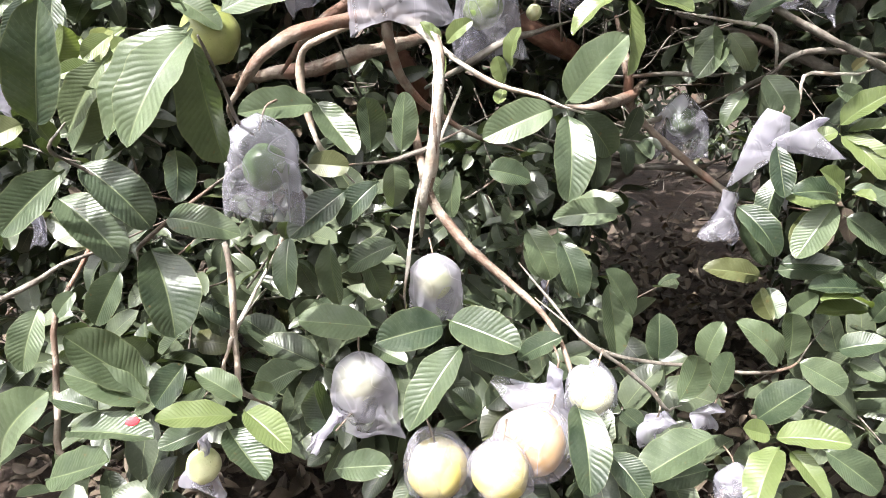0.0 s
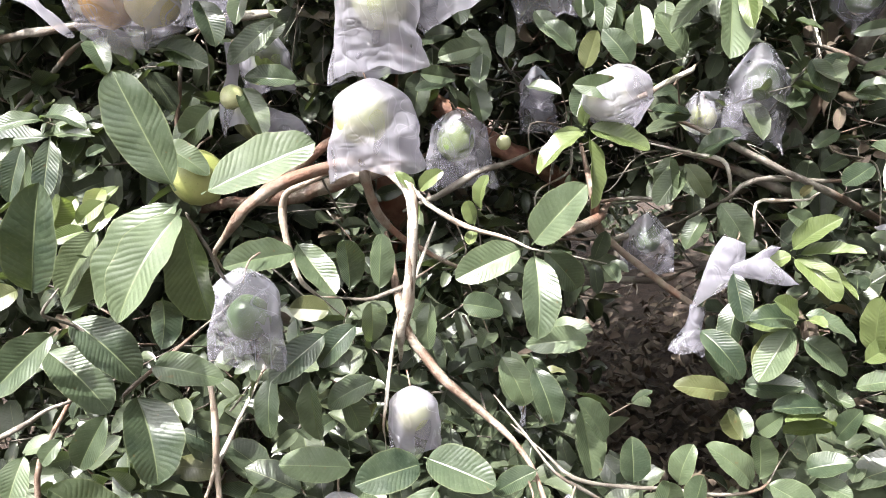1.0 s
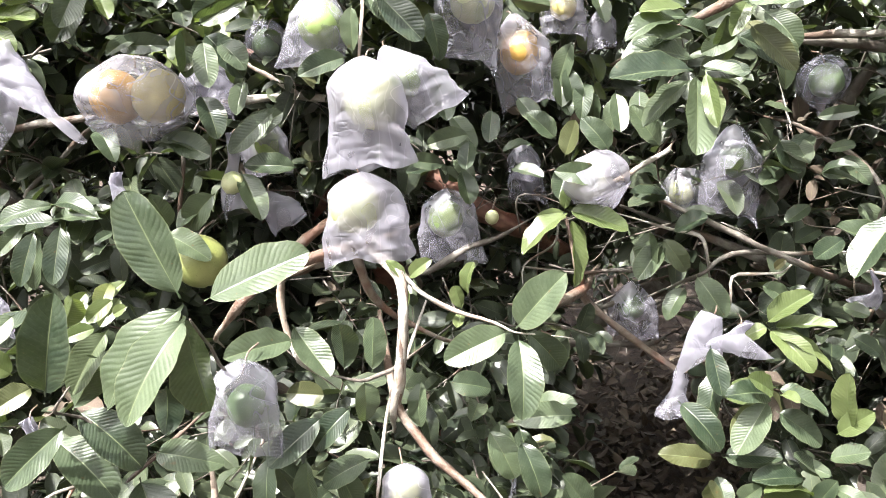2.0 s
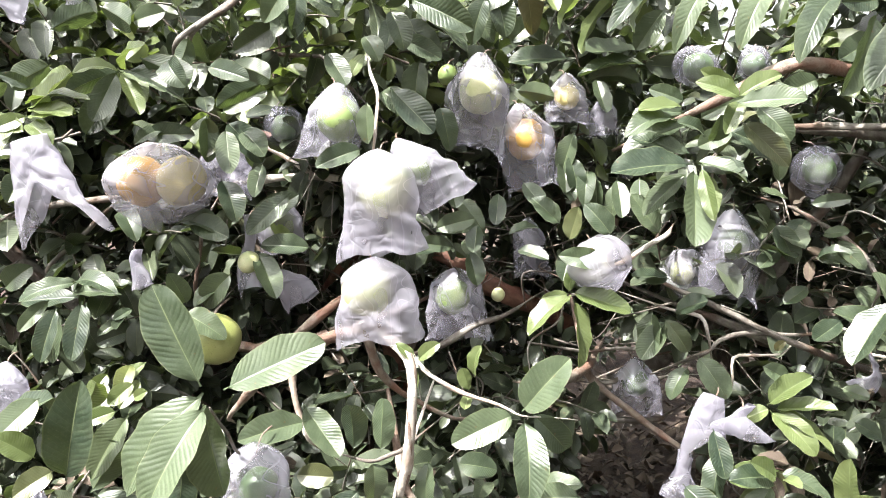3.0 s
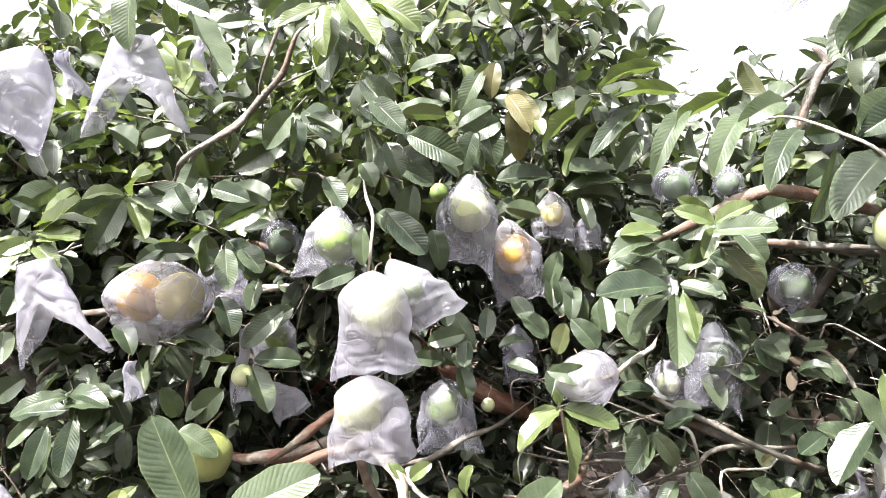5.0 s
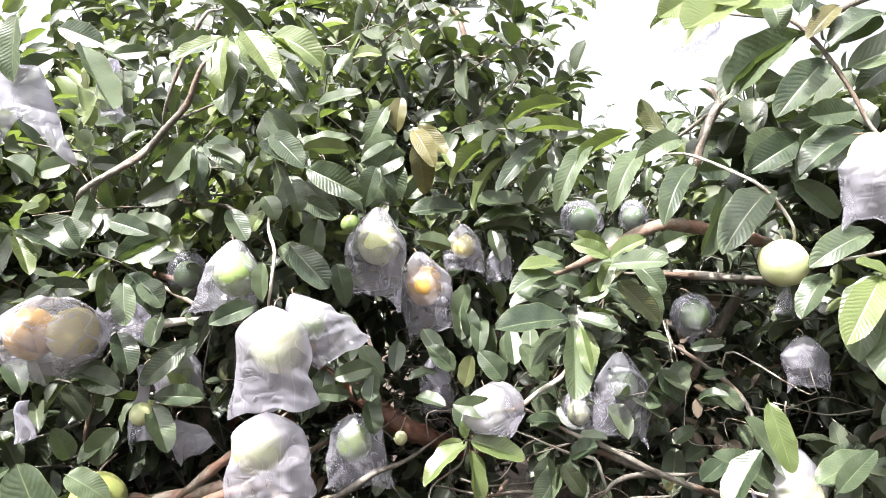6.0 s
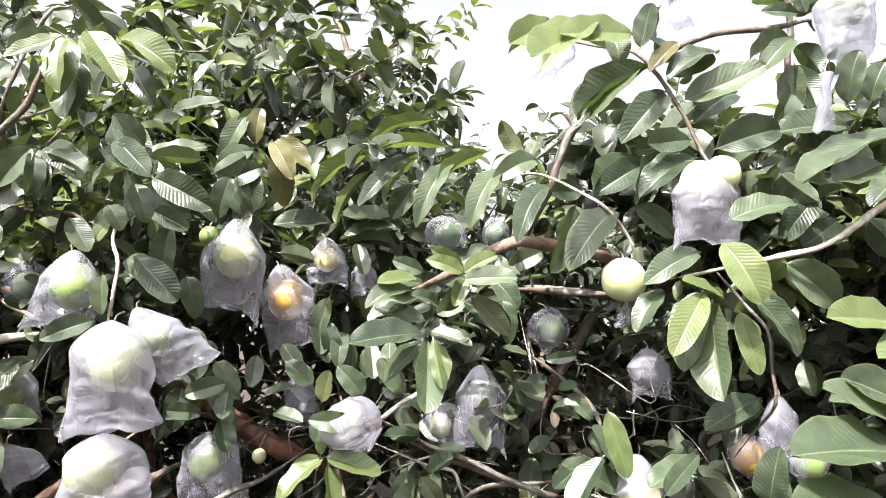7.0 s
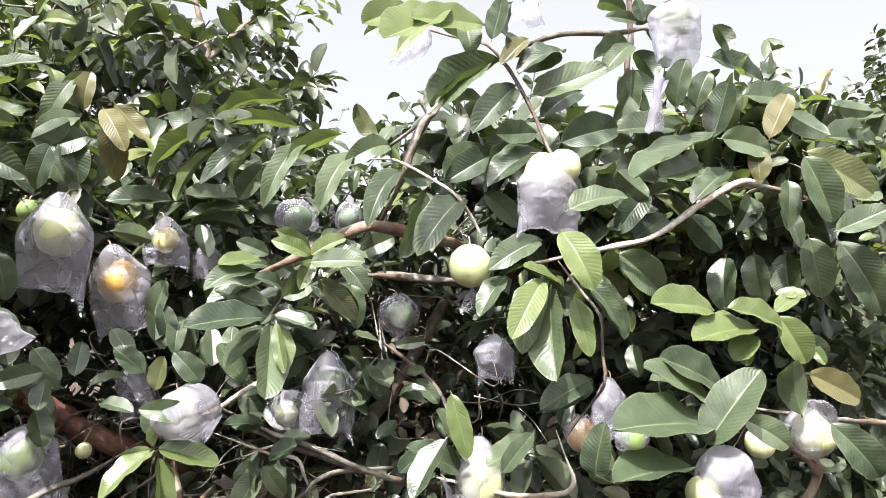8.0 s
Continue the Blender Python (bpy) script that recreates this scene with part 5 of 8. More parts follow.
bagged_guava((0.832, 1.1, 1.075), 0.116, 0.058, "limp", WHITE, [], "crumpled milky bag caught on a twig", 49, lean=0, tilt=0.3, yaw=0.06)
bagged_guava((0.816, 0.9, 1.496), 0.057, 0.062, "limp", FILM, [], "clear bag hem under a pale guava", 50, lean=0, tilt=0, yaw=0.28)
bagged_guava((0.933, 0.82, 1.67), 0.127, 0.137, "pouch", MILK, [(-0.008, 0, 0.041, 0.067, PALE), (0.035, 0, 0.055, 0.063, PALE)], "clear bag slipped below two pale green guavas", 51, lean=0, tilt=0.05, yaw=0.13)
bagged_guava((1.224, 0.8, 2.002), 0.139, 0.117, "dome", MILK, [(0.000, 0, 0.022, 0.067, GREEN)], "milky bag tied over a guava against the sky", 52, lean=0, tilt=0, yaw=0.30)
bagged_guava((1.191, 0.82, 1.857), 0.044, 0.100, "limp", MILK, [], "twisted tail of a milky bag against the sky", 53, lean=0, tilt=0.2, yaw=0.25)
bagged_guava((0.281, 2.3, 2.377), 0.149, 0.100, "wrap", FILM, [(-0.024, 0, -0.000, 0.084, YELLOW)], "clear bag round a yellow guava high behind", 54, lean=0, tilt=0, yaw=0.34)
bagged_guava((0.612, 2.4, 2.548), 0.065, 0.120, "limp", MILK, [], "small milky bag high in the back tree", 55, lean=0, tilt=0, yaw=0.12)
bagged_guava((0.789, 1.1, 2.04), 0.157, 0.109, "limp", FILM, [], "clear bag glinting behind top leaves", 56, lean=0, tilt=0.2, yaw=-0.24)
bagged_guava((1.06, 1.1, 2.152), 0.182, 0.078, "limp", MILK, [], "milky bags hanging at the top of the canopy", 57, lean=0, tilt=0.1, yaw=0.25)
bagged_guava((0.882, 1.03, 1.132), 0.119, 0.153, "pouch", MILK, [(0.000, 0, -0.014, 0.091, PALE)], "milky bag tied over a pale guava under leaves", 58, lean=0, tilt=0, yaw=0.33)
bagged_guava((1.105, 0.6, 1.199), 0.105, 0.098, "wrap", MILK, [(-0.044, 0, -0.026, 0.051, PALE)], "crumpled milky bag beside a pale guava", 59, lean=0, tilt=0.2, yaw=0.28)
bagged_guava((1.471, 0.75, 1.21), 0.099, 0.121, "wrap", FILM, [(0.000, 0, -0.006, 0.079, PALE)], "clear bag tight round a pale guava", 60, lean=0, tilt=0, yaw=0.05)
bagged_guava((1.177, 1, 1.243), 0.084, 0.133, "pouch", FILM, [], "dull clear bag in deep shade", 61, lean=0, tilt=0, yaw=0.15)
bagged_guava((1.136, 1.05, 1.184), 0.086, 0.086, "wrap", FILM, [(0.000, 0, -0.000, 0.068, YELLOW)], "clear bag round a shaded ripe guava", 62, lean=0, tilt=0, yaw=-0.20)
bagged_guava((0.963, 1.12, 1.358), 0.100, 0.100, "pouch", FILM, [], "crumpled clear bag in shade", 63, lean=0, tilt=0, yaw=0.23)
bagged_guava((1.067, 0.78, 1.233), 0.060, 0.060, "wrap", FILM, [(0.000, 0, -0.000, 0.050, GREEN)], "clear bag round a green guava under a leaf", 64, lean=0, tilt=0, yaw=0.05)
bagged_guava((-0.462, 1.25, 1.992), 0.106, 0.129, "limp", MILK, [], "milky bag high against the sky", 65, lean=0, tilt=0, yaw=-0.15)
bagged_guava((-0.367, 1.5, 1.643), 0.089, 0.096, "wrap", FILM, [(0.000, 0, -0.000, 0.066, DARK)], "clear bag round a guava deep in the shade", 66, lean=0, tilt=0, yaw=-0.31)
bagged_guava((0.039, 1.2, 1.194), 0.122, 0.112, "limp", FILM, [], "dull clear bag by a coppery limb", 67, lean=0, tilt=0, yaw=0.25)

bare_guava((-0.356, 0.98, 1.187), 0.089, LIME, "bare yellow-green guava without a bag behind leaves", 40)
bare_guava((0.805, 0.88, 1.546), 0.077, PALE, "large bare pale green guava among leaves", 41)
bare_guava((0.061, 1.2, 1.669), 0.040, GREEN, "small bare green guava beside a bagged one", 42)
bare_guava((1.259, 0.68, 1.223), 0.051, PALE, "bare pale guava beside a crumpled bag", 43)
bare_guava((0.151, 1.25, 1.215), 0.029, PALE, "small pale guava in shade by the coppery limb", 44)


# ---------------------------------------------------------------- outer shoots between the bags
def clear_of_fruit(places):
    """Shoots that would hang before a bag or a fruit are left out."""
    return [q for q in places if not any(abs(q[0][0] - x) < 0.11 and abs(q[0][2] - z) < 0.12 and -0.45 < q[0][1] - y < 0.04 for x, y, z in FRUIT_PLACES)]


rng = np.random.default_rng(23)
sprays(tree, "foliage", clear_of_fruit(scatter(rng, 260, (-1.1, 0.65), (0.98, 1.45), (0.5, 2.05), lambda x, z: front_main(x, z) - 0.07, LANES, canopy_top, (0.05, 1.9))),
       rng, LEAF_FAR, size=(0.055, 0.10), pairs=(2, 4), twig_mat=BARK_GREY, label="dull green outer leaves", grids=FINE_GRIDS)
sprays(right_tree, "foliage", clear_of_fruit(scatter(rng, 170, (0.75, 2.3), (0.95, 1.6), (0.9, 2.1), lambda x, z: front_right(x, z) - 0.03, LANES, canopy_top, (1.75, 2.4), 0.0)),
       rng, LEAF_FAR, size=(0.065, 0.115), pairs=(2, 4), twig_mat=BARK_GREY, label="dark green outer leaves", grids=FINE_GRIDS)

spot = bmesh.new()
bmesh.ops.create_icosphere(spot, subdivisions=2, radius=0.007, matrix=pose(-0.329, 0.566, 0.764, 60, 0, 20) @ Matrix.Diagonal((1.2, 0.8, 0.18, 1)))
under(tree, part("red_mark", spot, RED_SPOT, tree, "small red mark on a leaf"))

# ---------------------------------------------------------------- leaves near the path, shoot by shoot
under(tree, leaf(tree, (-0.196, 0.56, 1.197), (-0.244, 0.5, 1.095), (0.08, -0.88, 0.48), 0.45, 7))
under(tree, leaf(tree, (-0.211, 0.59, 1.203), (-0.297, 0.56, 1.091), (-0.22, -0.89, 0.41), 0.45, 7))
under(tree, leaf(tree, (-0.208, 0.58, 1.192), (-0.221, 0.64, 1.056), (-0.95, 0.23, 0.19), 0.45, 3))
under(tree, leaf(tree, (-0.384, 0.58, 1.099), (-0.344, 0.55, 1.223), (0.25, -0.95, 0.2), 0.45, 0))
under(tree, leaf(tree, (-0.379, 0.62, 1.066), (-0.328, 0.6, 1.14), (0.02, 0.97, 0.25), 0.50, 7))
under(tree, leaf(tree, (-0.376, 0.6, 1.054), (-0.448, 0.56, 0.992), (0.22, -0.92, 0.34), 0.50, 1))
under(tree, leaf(tree, (-0.437, 0.66, 1.011), (-0.351, 0.64, 0.934), (0.48, -0.56, 0.68), 0.50, 7))
under(tree, leaf(tree, (-0.394, 0.65, 1.054), (-0.316, 0.65, 0.973), (0.56, -0.62, 0.54), 0.50, 7))
under(tree, leaf(tree, (-0.344, 0.69, 0.939), (-0.302, 0.64, 0.836), (0.66, -0.53, 0.53), 0.60, 7))
under(tree, leaf(tree, (-0.32, 0.69, 0.976), (-0.227, 0.68, 0.968), (-0.03, -0.77, 0.63), 0.50, 2))
under(tree, leaf(tree, (-0.308, 0.72, 1.058), (-0.318, 0.72, 0.986), (-0.09, 1, 0.01), 0.65, 7))
under(tree, leaf(tree, (-0.142, 0.78, 1.102), (-0.212, 0.7, 1.108), (0.58, -0.46, 0.67), 0.45, 0))
under(tree, leaf(tree, (-0.157, 0.76, 1.029), (-0.1, 0.76, 1.026), (0.03, -0.85, 0.53), 0.65, 3))
under(tree, leaf(tree, (-0.17, 0.87, 1.1), (-0.109, 0.84, 1.021), (0.33, -0.77, 0.55), 0.50, 5))
under(tree, leaf(tree, (-0.095, 0.88, 1.018), (-0.089, 0.87, 1.107), (0.17, 0.98, 0.1), 0.50, 1))
under(tree, leaf(tree, (-0.048, 0.87, 1.02), (-0.042, 0.86, 1.108), (0.22, 0.97, 0.1), 0.50, 5))
under(tree, leaf(tree, (-0.056, 0.84, 1.017), (-0.049, 0.83, 0.949), (0.49, -0.86, 0.18), 0.65, 2))
under(tree, leaf(tree, (-0.099, 0.74, 1.001), (-0.165, 0.69, 0.953), (0.16, -0.78, 0.6), 0.50, 3))
under(tree, leaf(tree, (-0.062, 0.76, 1.007), (-0.113, 0.74, 0.953), (-0.09, -0.9, 0.42), 0.55, 7))
under(tree, leaf(tree, (-0.19, 0.77, 0.93), (-0.188, 0.74, 0.848), (-0.04, -0.94, 0.34), 0.45, 7))
under(tree, leaf(tree, (-0.138, 0.78, 0.92), (-0.134, 0.76, 0.826), (-0.19, -0.96, 0.2), 0.45, 1))
under(tree, leaf(tree, (-0.044, 0.79, 0.914), (-0.115, 0.78, 0.877), (-0.15, -0.84, 0.52), 0.55, 7))
under(tree, leaf(tree, (-0.099, 0.8, 0.893), (-0.065, 0.8, 0.826), (0.57, -0.78, 0.28), 0.55, 1))
under(tree, leaf(tree, (-0.062, 0.69, 0.833), (-0.148, 0.65, 0.86), (0.48, -0.61, 0.63), 0.50, 3))
under(tree, leaf(tree, (0.028, 0.69, 0.839), (-0.05, 0.64, 0.841), (0.38, -0.57, 0.73), 0.60, 0))
under(tree, leaf(tree, (0.027, 0.71, 0.837), (0.12, 0.67, 0.823), (-0.16, -0.63, 0.76), 0.60, 0))
under(tree, leaf(tree, (0.051, 0.66, 0.827), (-0.014, 0.58, 0.764), (-0.12, -0.55, 0.83), 0.45, 1))
under(tree, leaf(tree, (0.052, 0.72, 0.785), (0.12, 0.7, 0.777), (-0.1, -0.64, 0.76), 0.60, 1))
under(tree, leaf(tree, (0.18, 0.73, 0.808), (0.116, 0.72, 0.782), (-0.17, -0.69, 0.7), 0.50, 1))
under(tree, leaf(tree, (-0.074, 0.71, 0.799), (-0.025, 0.7, 0.776), (0.2, -0.65, 0.74), 0.55, 5))
under(tree, leaf(tree, (0.19, 0.66, 0.757), (0.202, 0.58, 0.675), (0.23, -0.68, 0.7), 0.45, 7))
under(tree, leaf(tree, (0.167, 0.84, 1.09), (0.07, 0.81, 1.057), (0.08, -0.85, 0.53), 0.50, 0))
under(tree, leaf(tree, (0.178, 0.84, 1.094), (0.245, 0.81, 1.183), (-0.52, -0.85, 0.1), 0.55, 0))
under(tree, leaf(tree, (0.181, 0.83, 1.087), (0.182, 0.78, 0.975), (0.25, -0.88, 0.39), 0.45, 7))
under(tree, leaf(tree, (0.195, 0.86, 1.084), (0.248, 0.88, 1.018), (0.4, -0.92, 0.04), 0.55, 7))
under(tree, leaf(tree, (0.276, 0.92, 0.921), (0.177, 0.9, 0.934), (0.23, -0.72, 0.65), 0.45, 2))
under(tree, leaf(tree, (0.073, 0.88, 0.997), (0.142, 0.88, 0.989), (0.06, -0.85, 0.52), 0.65, 2))
under(tree, leaf(tree, (0.132, 0.91, 0.904), (0.173, 0.9, 0.822), (0.34, -0.9, 0.28), 0.55, 7))
under(tree, leaf(tree, (0.183, 0.9, 0.89), (0.215, 0.88, 0.8), (0.28, -0.91, 0.3), 0.50, 7))
under(tree, leaf(tree, (0.028, 0.88, 1.002), (0.024, 0.87, 0.928), (-0.28, -0.95, 0.15), 0.50, 7))
under(tree, leaf(tree, (0.258, 0.9, 0.823), (0.282, 0.87, 0.708), (0.36, -0.88, 0.3), 0.45, 0))
under(tree, leaf(tree, (0.34, 0.88, 0.697), (0.338, 0.88, 0.775), (0.12, -0.99, 0), 0.65, 0))
under(tree, leaf(tree, (0.409, 0.88, 0.694), (0.43, 0.88, 0.766), (-0.67, -0.71, 0.2), 0.55, 7))
under(tree, leaf(tree, (0.362, 0.83, 0.653), (0.377, 0.81, 0.742), (0.71, 0.7, 0.04), 0.50, 7))
under(tree, leaf(tree, (0.421, 0.85, 0.658), (0.441, 0.85, 0.732), (-0.69, -0.7, 0.19), 0.55, 5))
under(tree, leaf(tree, (0.525, 0.88, 0.697), (0.441, 0.86, 0.775), (0.47, -0.83, 0.29), 0.45, 7))
under(tree, leaf(tree, (0.533, 0.88, 0.702), (0.532, 0.87, 0.795), (0.74, 0.66, 0.08), 0.45, 1))
under(tree, leaf(tree, (0.516, 0.91, 0.754), (0.485, 0.9, 0.809), (-0.24, 0.97, 0.04), 0.55, 7))
under(tree, leaf(tree, (0.531, 0.85, 0.718), (0.599, 0.83, 0.685), (0.04, -0.81, 0.58), 0.65, 3))
under(tree, leaf(tree, (0.476, 0.83, 0.628), (0.533, 0.81, 0.703), (-0.73, -0.53, 0.42), 0.60, 0))
under(tree, leaf(tree, (0.389, 0.73, 0.666), (0.272, 0.67, 0.642), (-0.06, -0.26, 0.96), 0.45, 0))
under(tree, leaf(tree, (0.402, 0.77, 0.584), (0.309, 0.74, 0.573), (0.05, -0.46, 0.88), 0.45, 5))
under(tree, leaf(tree, (0.464, 0.74, 0.658), (0.541, 0.7, 0.692), (-0.5, -0.25, 0.83), 0.45, 1, material=YOUNG))
under(tree, leaf(tree, (0.477, 0.74, 0.646), (0.409, 0.66, 0.618), (-0.35, -0.02, 0.93), 0.45, 2, material=YOUNG))
under(tree, leaf(tree, (0.488, 0.74, 0.642), (0.529, 0.68, 0.613), (-0.1, -0.48, 0.87), 0.45, 2, material=YOUNG))
under(tree, leaf(tree, (0.468, 0.75, 0.656), (0.422, 0.74, 0.67), (0.34, -0.63, 0.7), 0.65, 5, material=YOUNG))
under(tree, leaf(tree, (0.574, 0.82, 0.59), (0.653, 0.78, 0.55), (-0.03, -0.74, 0.68), 0.55, 1))
under(tree, leaf(tree, (0.541, 1.04, 0.78), (0.444, 1.02, 0.806), (0.3, -0.79, 0.53), 0.45, 1))
under(tree, leaf(tree, (0.542, 1, 0.805), (0.624, 0.96, 0.83), (-0.5, -0.65, 0.58), 0.50, 0))
under(tree, leaf(tree, (0.544, 1.02, 0.807), (0.457, 0.98, 0.91), (0.56, -0.82, 0.16), 0.45, 5))
under(tree, leaf(tree, (0.541, 1.02, 0.965), (0.513, 0.99, 0.866), (-0.62, -0.69, 0.38), 0.45, 7))
under(tree, leaf(tree, (0.603, 0.97, 0.923), (0.543, 0.93, 0.853), (-0.43, -0.57, 0.7), 0.55, 5))
under(tree, leaf(tree, (0.616, 0.97, 0.945), (0.522, 0.94, 0.943), (0.23, -0.76, 0.61), 0.50, 3, material=YOUNG))
under(tree, leaf(tree, (0.651, 0.93, 0.8), (0.563, 0.91, 0.806), (0.17, -0.47, 0.87), 0.45, 0))
under(tree, leaf(tree, (0.669, 0.93, 0.767), (0.579, 0.91, 0.779), (0.17, -0.21, 0.96), 0.45, 0, material=YOUNG))
under(tree, leaf(tree, (0.52, 1.1, 1.113), (0.563, 1.07, 1.039), (-0.09, -0.94, 0.33), 0.55, 7))
under(tree, leaf(tree, (0.446, 1.14, 1.193), (0.435, 1.12, 1.114), (-0.56, -0.78, 0.28), 0.65, 1))
under(tree, leaf(tree, (0.467, 1.13, 1.179), (0.508, 1.12, 1.116), (0.02, -0.99, 0.17), 0.50, 7))
under(tree, leaf(tree, (-0.346, 0.64, 0.763), (-0.423, 0.6, 0.852), (0.77, -0.44, 0.46), 0.50, 5))
under(tree, leaf(tree, (-0.337, 0.62, 0.755), (-0.417, 0.59, 0.816), (0.64, -0.46, 0.61), 0.45, 0))
under(tree, leaf(tree, (-0.391, 0.6, 0.757), (-0.44, 0.59, 0.781), (0.46, -0.49, 0.74), 0.65, 1))
under(tree, leaf(tree, (-0.434, 0.59, 0.73), (-0.312, 0.57, 0.752), (-0.2, -0.13, 0.97), 0.45, 0, label="green leaf with a red mark"))
under(tree, leaf(tree, (-0.458, 0.57, 0.674), (-0.346, 0.55, 0.718), (-0.38, -0.6, 0.7), 0.45, 5))
under(tree, leaf(tree, (-0.557, 0.62, 0.658), (-0.45, 0.6, 0.781), (-0.5, -0.81, 0.31), 0.45, 7))
under(tree, leaf(tree, (-0.204, 0.57, 0.775), (-0.273, 0.52, 0.8), (0.49, -0.26, 0.83), 0.45, 3, material=YOUNG))
under(tree, leaf(tree, (-0.225, 0.57, 0.766), (-0.285, 0.54, 0.743), (-0.11, -0.47, 0.87), 0.45, 5))
under(tree, leaf(tree, (-0.219, 0.57, 0.759), (-0.155, 0.51, 0.726), (0.23, -0.27, 0.94), 0.50, 5))
under(tree, leaf(tree, (-0.196, 0.57, 0.782), (-0.132, 0.53, 0.767), (0, -0.36, 0.93), 0.50, 1, material=YOUNG))
under(tree, leaf(tree, (-0.199, 0.58, 0.787), (-0.243, 0.57, 0.832), (0.66, -0.53, 0.53), 0.55, 1))
under(tree, leaf(tree, (-0.166, 0.6, 0.784), (-0.191, 0.58, 0.802), (0.73, -0.41, 0.55), 0.65, 5))
under(tree, leaf(tree, (-0.493, 0.67, 0.863), (-0.512, 0.64, 0.782), (0.24, -0.93, 0.28), 0.55, 7))
under(tree, leaf(tree, (-0.399, 0.71, 0.9), (-0.443, 0.69, 0.825), (0.07, -0.97, 0.22), 0.50, 0))
under(tree, leaf(tree, (-0.439, 0.67, 0.884), (-0.465, 0.66, 0.853), (0.06, -0.96, 0.26), 0.65, 7))
under(tree, leaf(tree, (-0.121, 0.68, 0.67), (-0.139, 0.66, 0.764), (-0.73, 0.69, 0), 0.50, 7))
under(tree, leaf(tree, (-0.128, 0.68, 0.625), (-0.046, 0.66, 0.651), (-0.37, -0.54, 0.75), 0.50, 3))
under(tree, leaf(tree, (-0.198, 0.8, 0.714), (-0.276, 0.78, 0.684), (-0.06, -0.75, 0.66), 0.65, 1))
under(tree, leaf(tree, (0.07, 0.72, 0.687), (0.032, 0.72, 0.729), (0.52, -0.72, 0.47), 0.65, 7))
under(tree, leaf(tree, (0.236, 0.68, 0.668), (0.282, 0.64, 0.627), (0.1, -0.65, 0.75), 0.60, 7))
under(tree, leaf(tree, (0.6, 0.88, 0.723), (0.649, 0.85, 0.758), (-0.68, -0.5, 0.54), 0.65, 2))
under(tree, leaf(tree, (0.619, 0.88, 0.705), (0.661, 0.85, 0.694), (-0.29, -0.66, 0.69), 0.65, 0))
under(tree, leaf(tree, (-0.345, 0.74, 0.75), (-0.394, 0.72, 0.688), (-0.07, -0.93, 0.36), 0.65, 3))
under(tree, leaf(tree, (-0.209, 0.58, 1.213), (-0.259, 0.57, 1.336), (0.05, -0.95, 0.22), 0.45, 3))
under(tree, leaf(tree, (-0.182, 0.58, 1.209), (-0.065, 0.6, 1.262), (-0.14, -0.79, 0.6), 0.45, 3))
under(tree, leaf(tree, (-0.388, 0.93, 1.243), (-0.313, 0.92, 1.209), (0.18, -0.76, 0.63), 0.60, 2))
under(tree, leaf(tree, (-0.344, 1.02, 1.471), (-0.313, 1, 1.393), (0.55, -0.73, 0.4), 0.55, 7))
under(tree, leaf(tree, (-0.411, 1.02, 1.4), (-0.33, 1, 1.368), (0.02, -0.82, 0.57), 0.55, 3))
under(tree, leaf(tree, (-0.453, 0.96, 1.547), (-0.363, 0.95, 1.548), (-0.11, -0.95, 0.29), 0.45, 0))
under(tree, leaf(tree, (-0.199, 1.07, 1.338), (-0.286, 1.04, 1.353), (0.36, -0.84, 0.4), 0.50, 1))
under(tree, leaf(tree, (-0.303, 1.07, 1.335), (-0.255, 1.03, 1.254), (0.42, -0.69, 0.59), 0.50, 0))
under(tree, leaf(tree, (-0.322, 1.1, 1.383), (-0.23, 1.1, 1.441), (-0.11, -0.98, 0.17), 0.50, 0))
under(tree, leaf(tree, (-0.064, 0.9, 1.507), (-0.129, 0.86, 1.485), (0.39, -0.84, 0.37), 0.50, 1))
under(tree, leaf(tree, (-0.051, 0.89, 1.579), (-0.055, 0.88, 1.515), (-0.15, -0.97, 0.16), 0.50, 1))
under(tree, leaf(tree, (-0.023, 0.96, 1.61), (0.049, 0.94, 1.534), (0.13, -0.92, 0.37), 0.50, 3))
under(tree, leaf(tree, (0.058, 0.96, 1.578), (0.081, 0.95, 1.505), (0.32, -0.92, 0.22), 0.55, 2))
under(tree, leaf(tree, (0.066, 0.96, 1.497), (0.078, 0.95, 1.405), (0.38, -0.91, 0.15), 0.50, 5))
under(tree, leaf(tree, (0.027, 0.85, 1.722), (0.116, 0.81, 1.675), (-0.26, -0.92, 0.29), 0.45, 1))
under(tree, leaf(tree, (-0.031, 0.87, 1.786), (0.025, 0.84, 1.728), (-0.08, -0.92, 0.39), 0.50, 0))
under(tree, leaf(tree, (-0.012, 0.91, 1.725), (0.01, 0.9, 1.657), (0.33, -0.91, 0.24), 0.55, 7))
under(tree, leaf(tree, (0, 0.95, 1.688), (0.065, 0.94, 1.653), (-0.02, -0.97, 0.25), 0.50, 0))
under(tree, leaf(tree, (0.139, 0.91, 1.737), (0.11, 0.9, 1.669), (-0.17, -0.96, 0.21), 0.50, 2))
under(tree, leaf(tree, (0.149, 0.96, 1.768), (0.171, 0.95, 1.681), (0.23, -0.96, 0.17), 0.50, 7))
under(tree, leaf(tree, (0.107, 0.91, 1.738), (0.167, 0.89, 1.764), (0.31, 0.95, 0.03), 0.55, 0))
under(tree, leaf(tree, (0.204, 1, 1.796), (0.226, 1, 1.699), (0.22, -0.97, 0.05), 0.50, 2, material=SERE))
under(tree, leaf(tree, (-0.221, 1.1, 1.819), (-0.224, 1.08, 1.734), (-0.04, -0.97, 0.23), 0.50, 1))
under(tree, leaf(tree, (-0.189, 1.06, 1.822), (-0.123, 1.04, 1.757), (0.07, -0.93, 0.36), 0.55, 0))
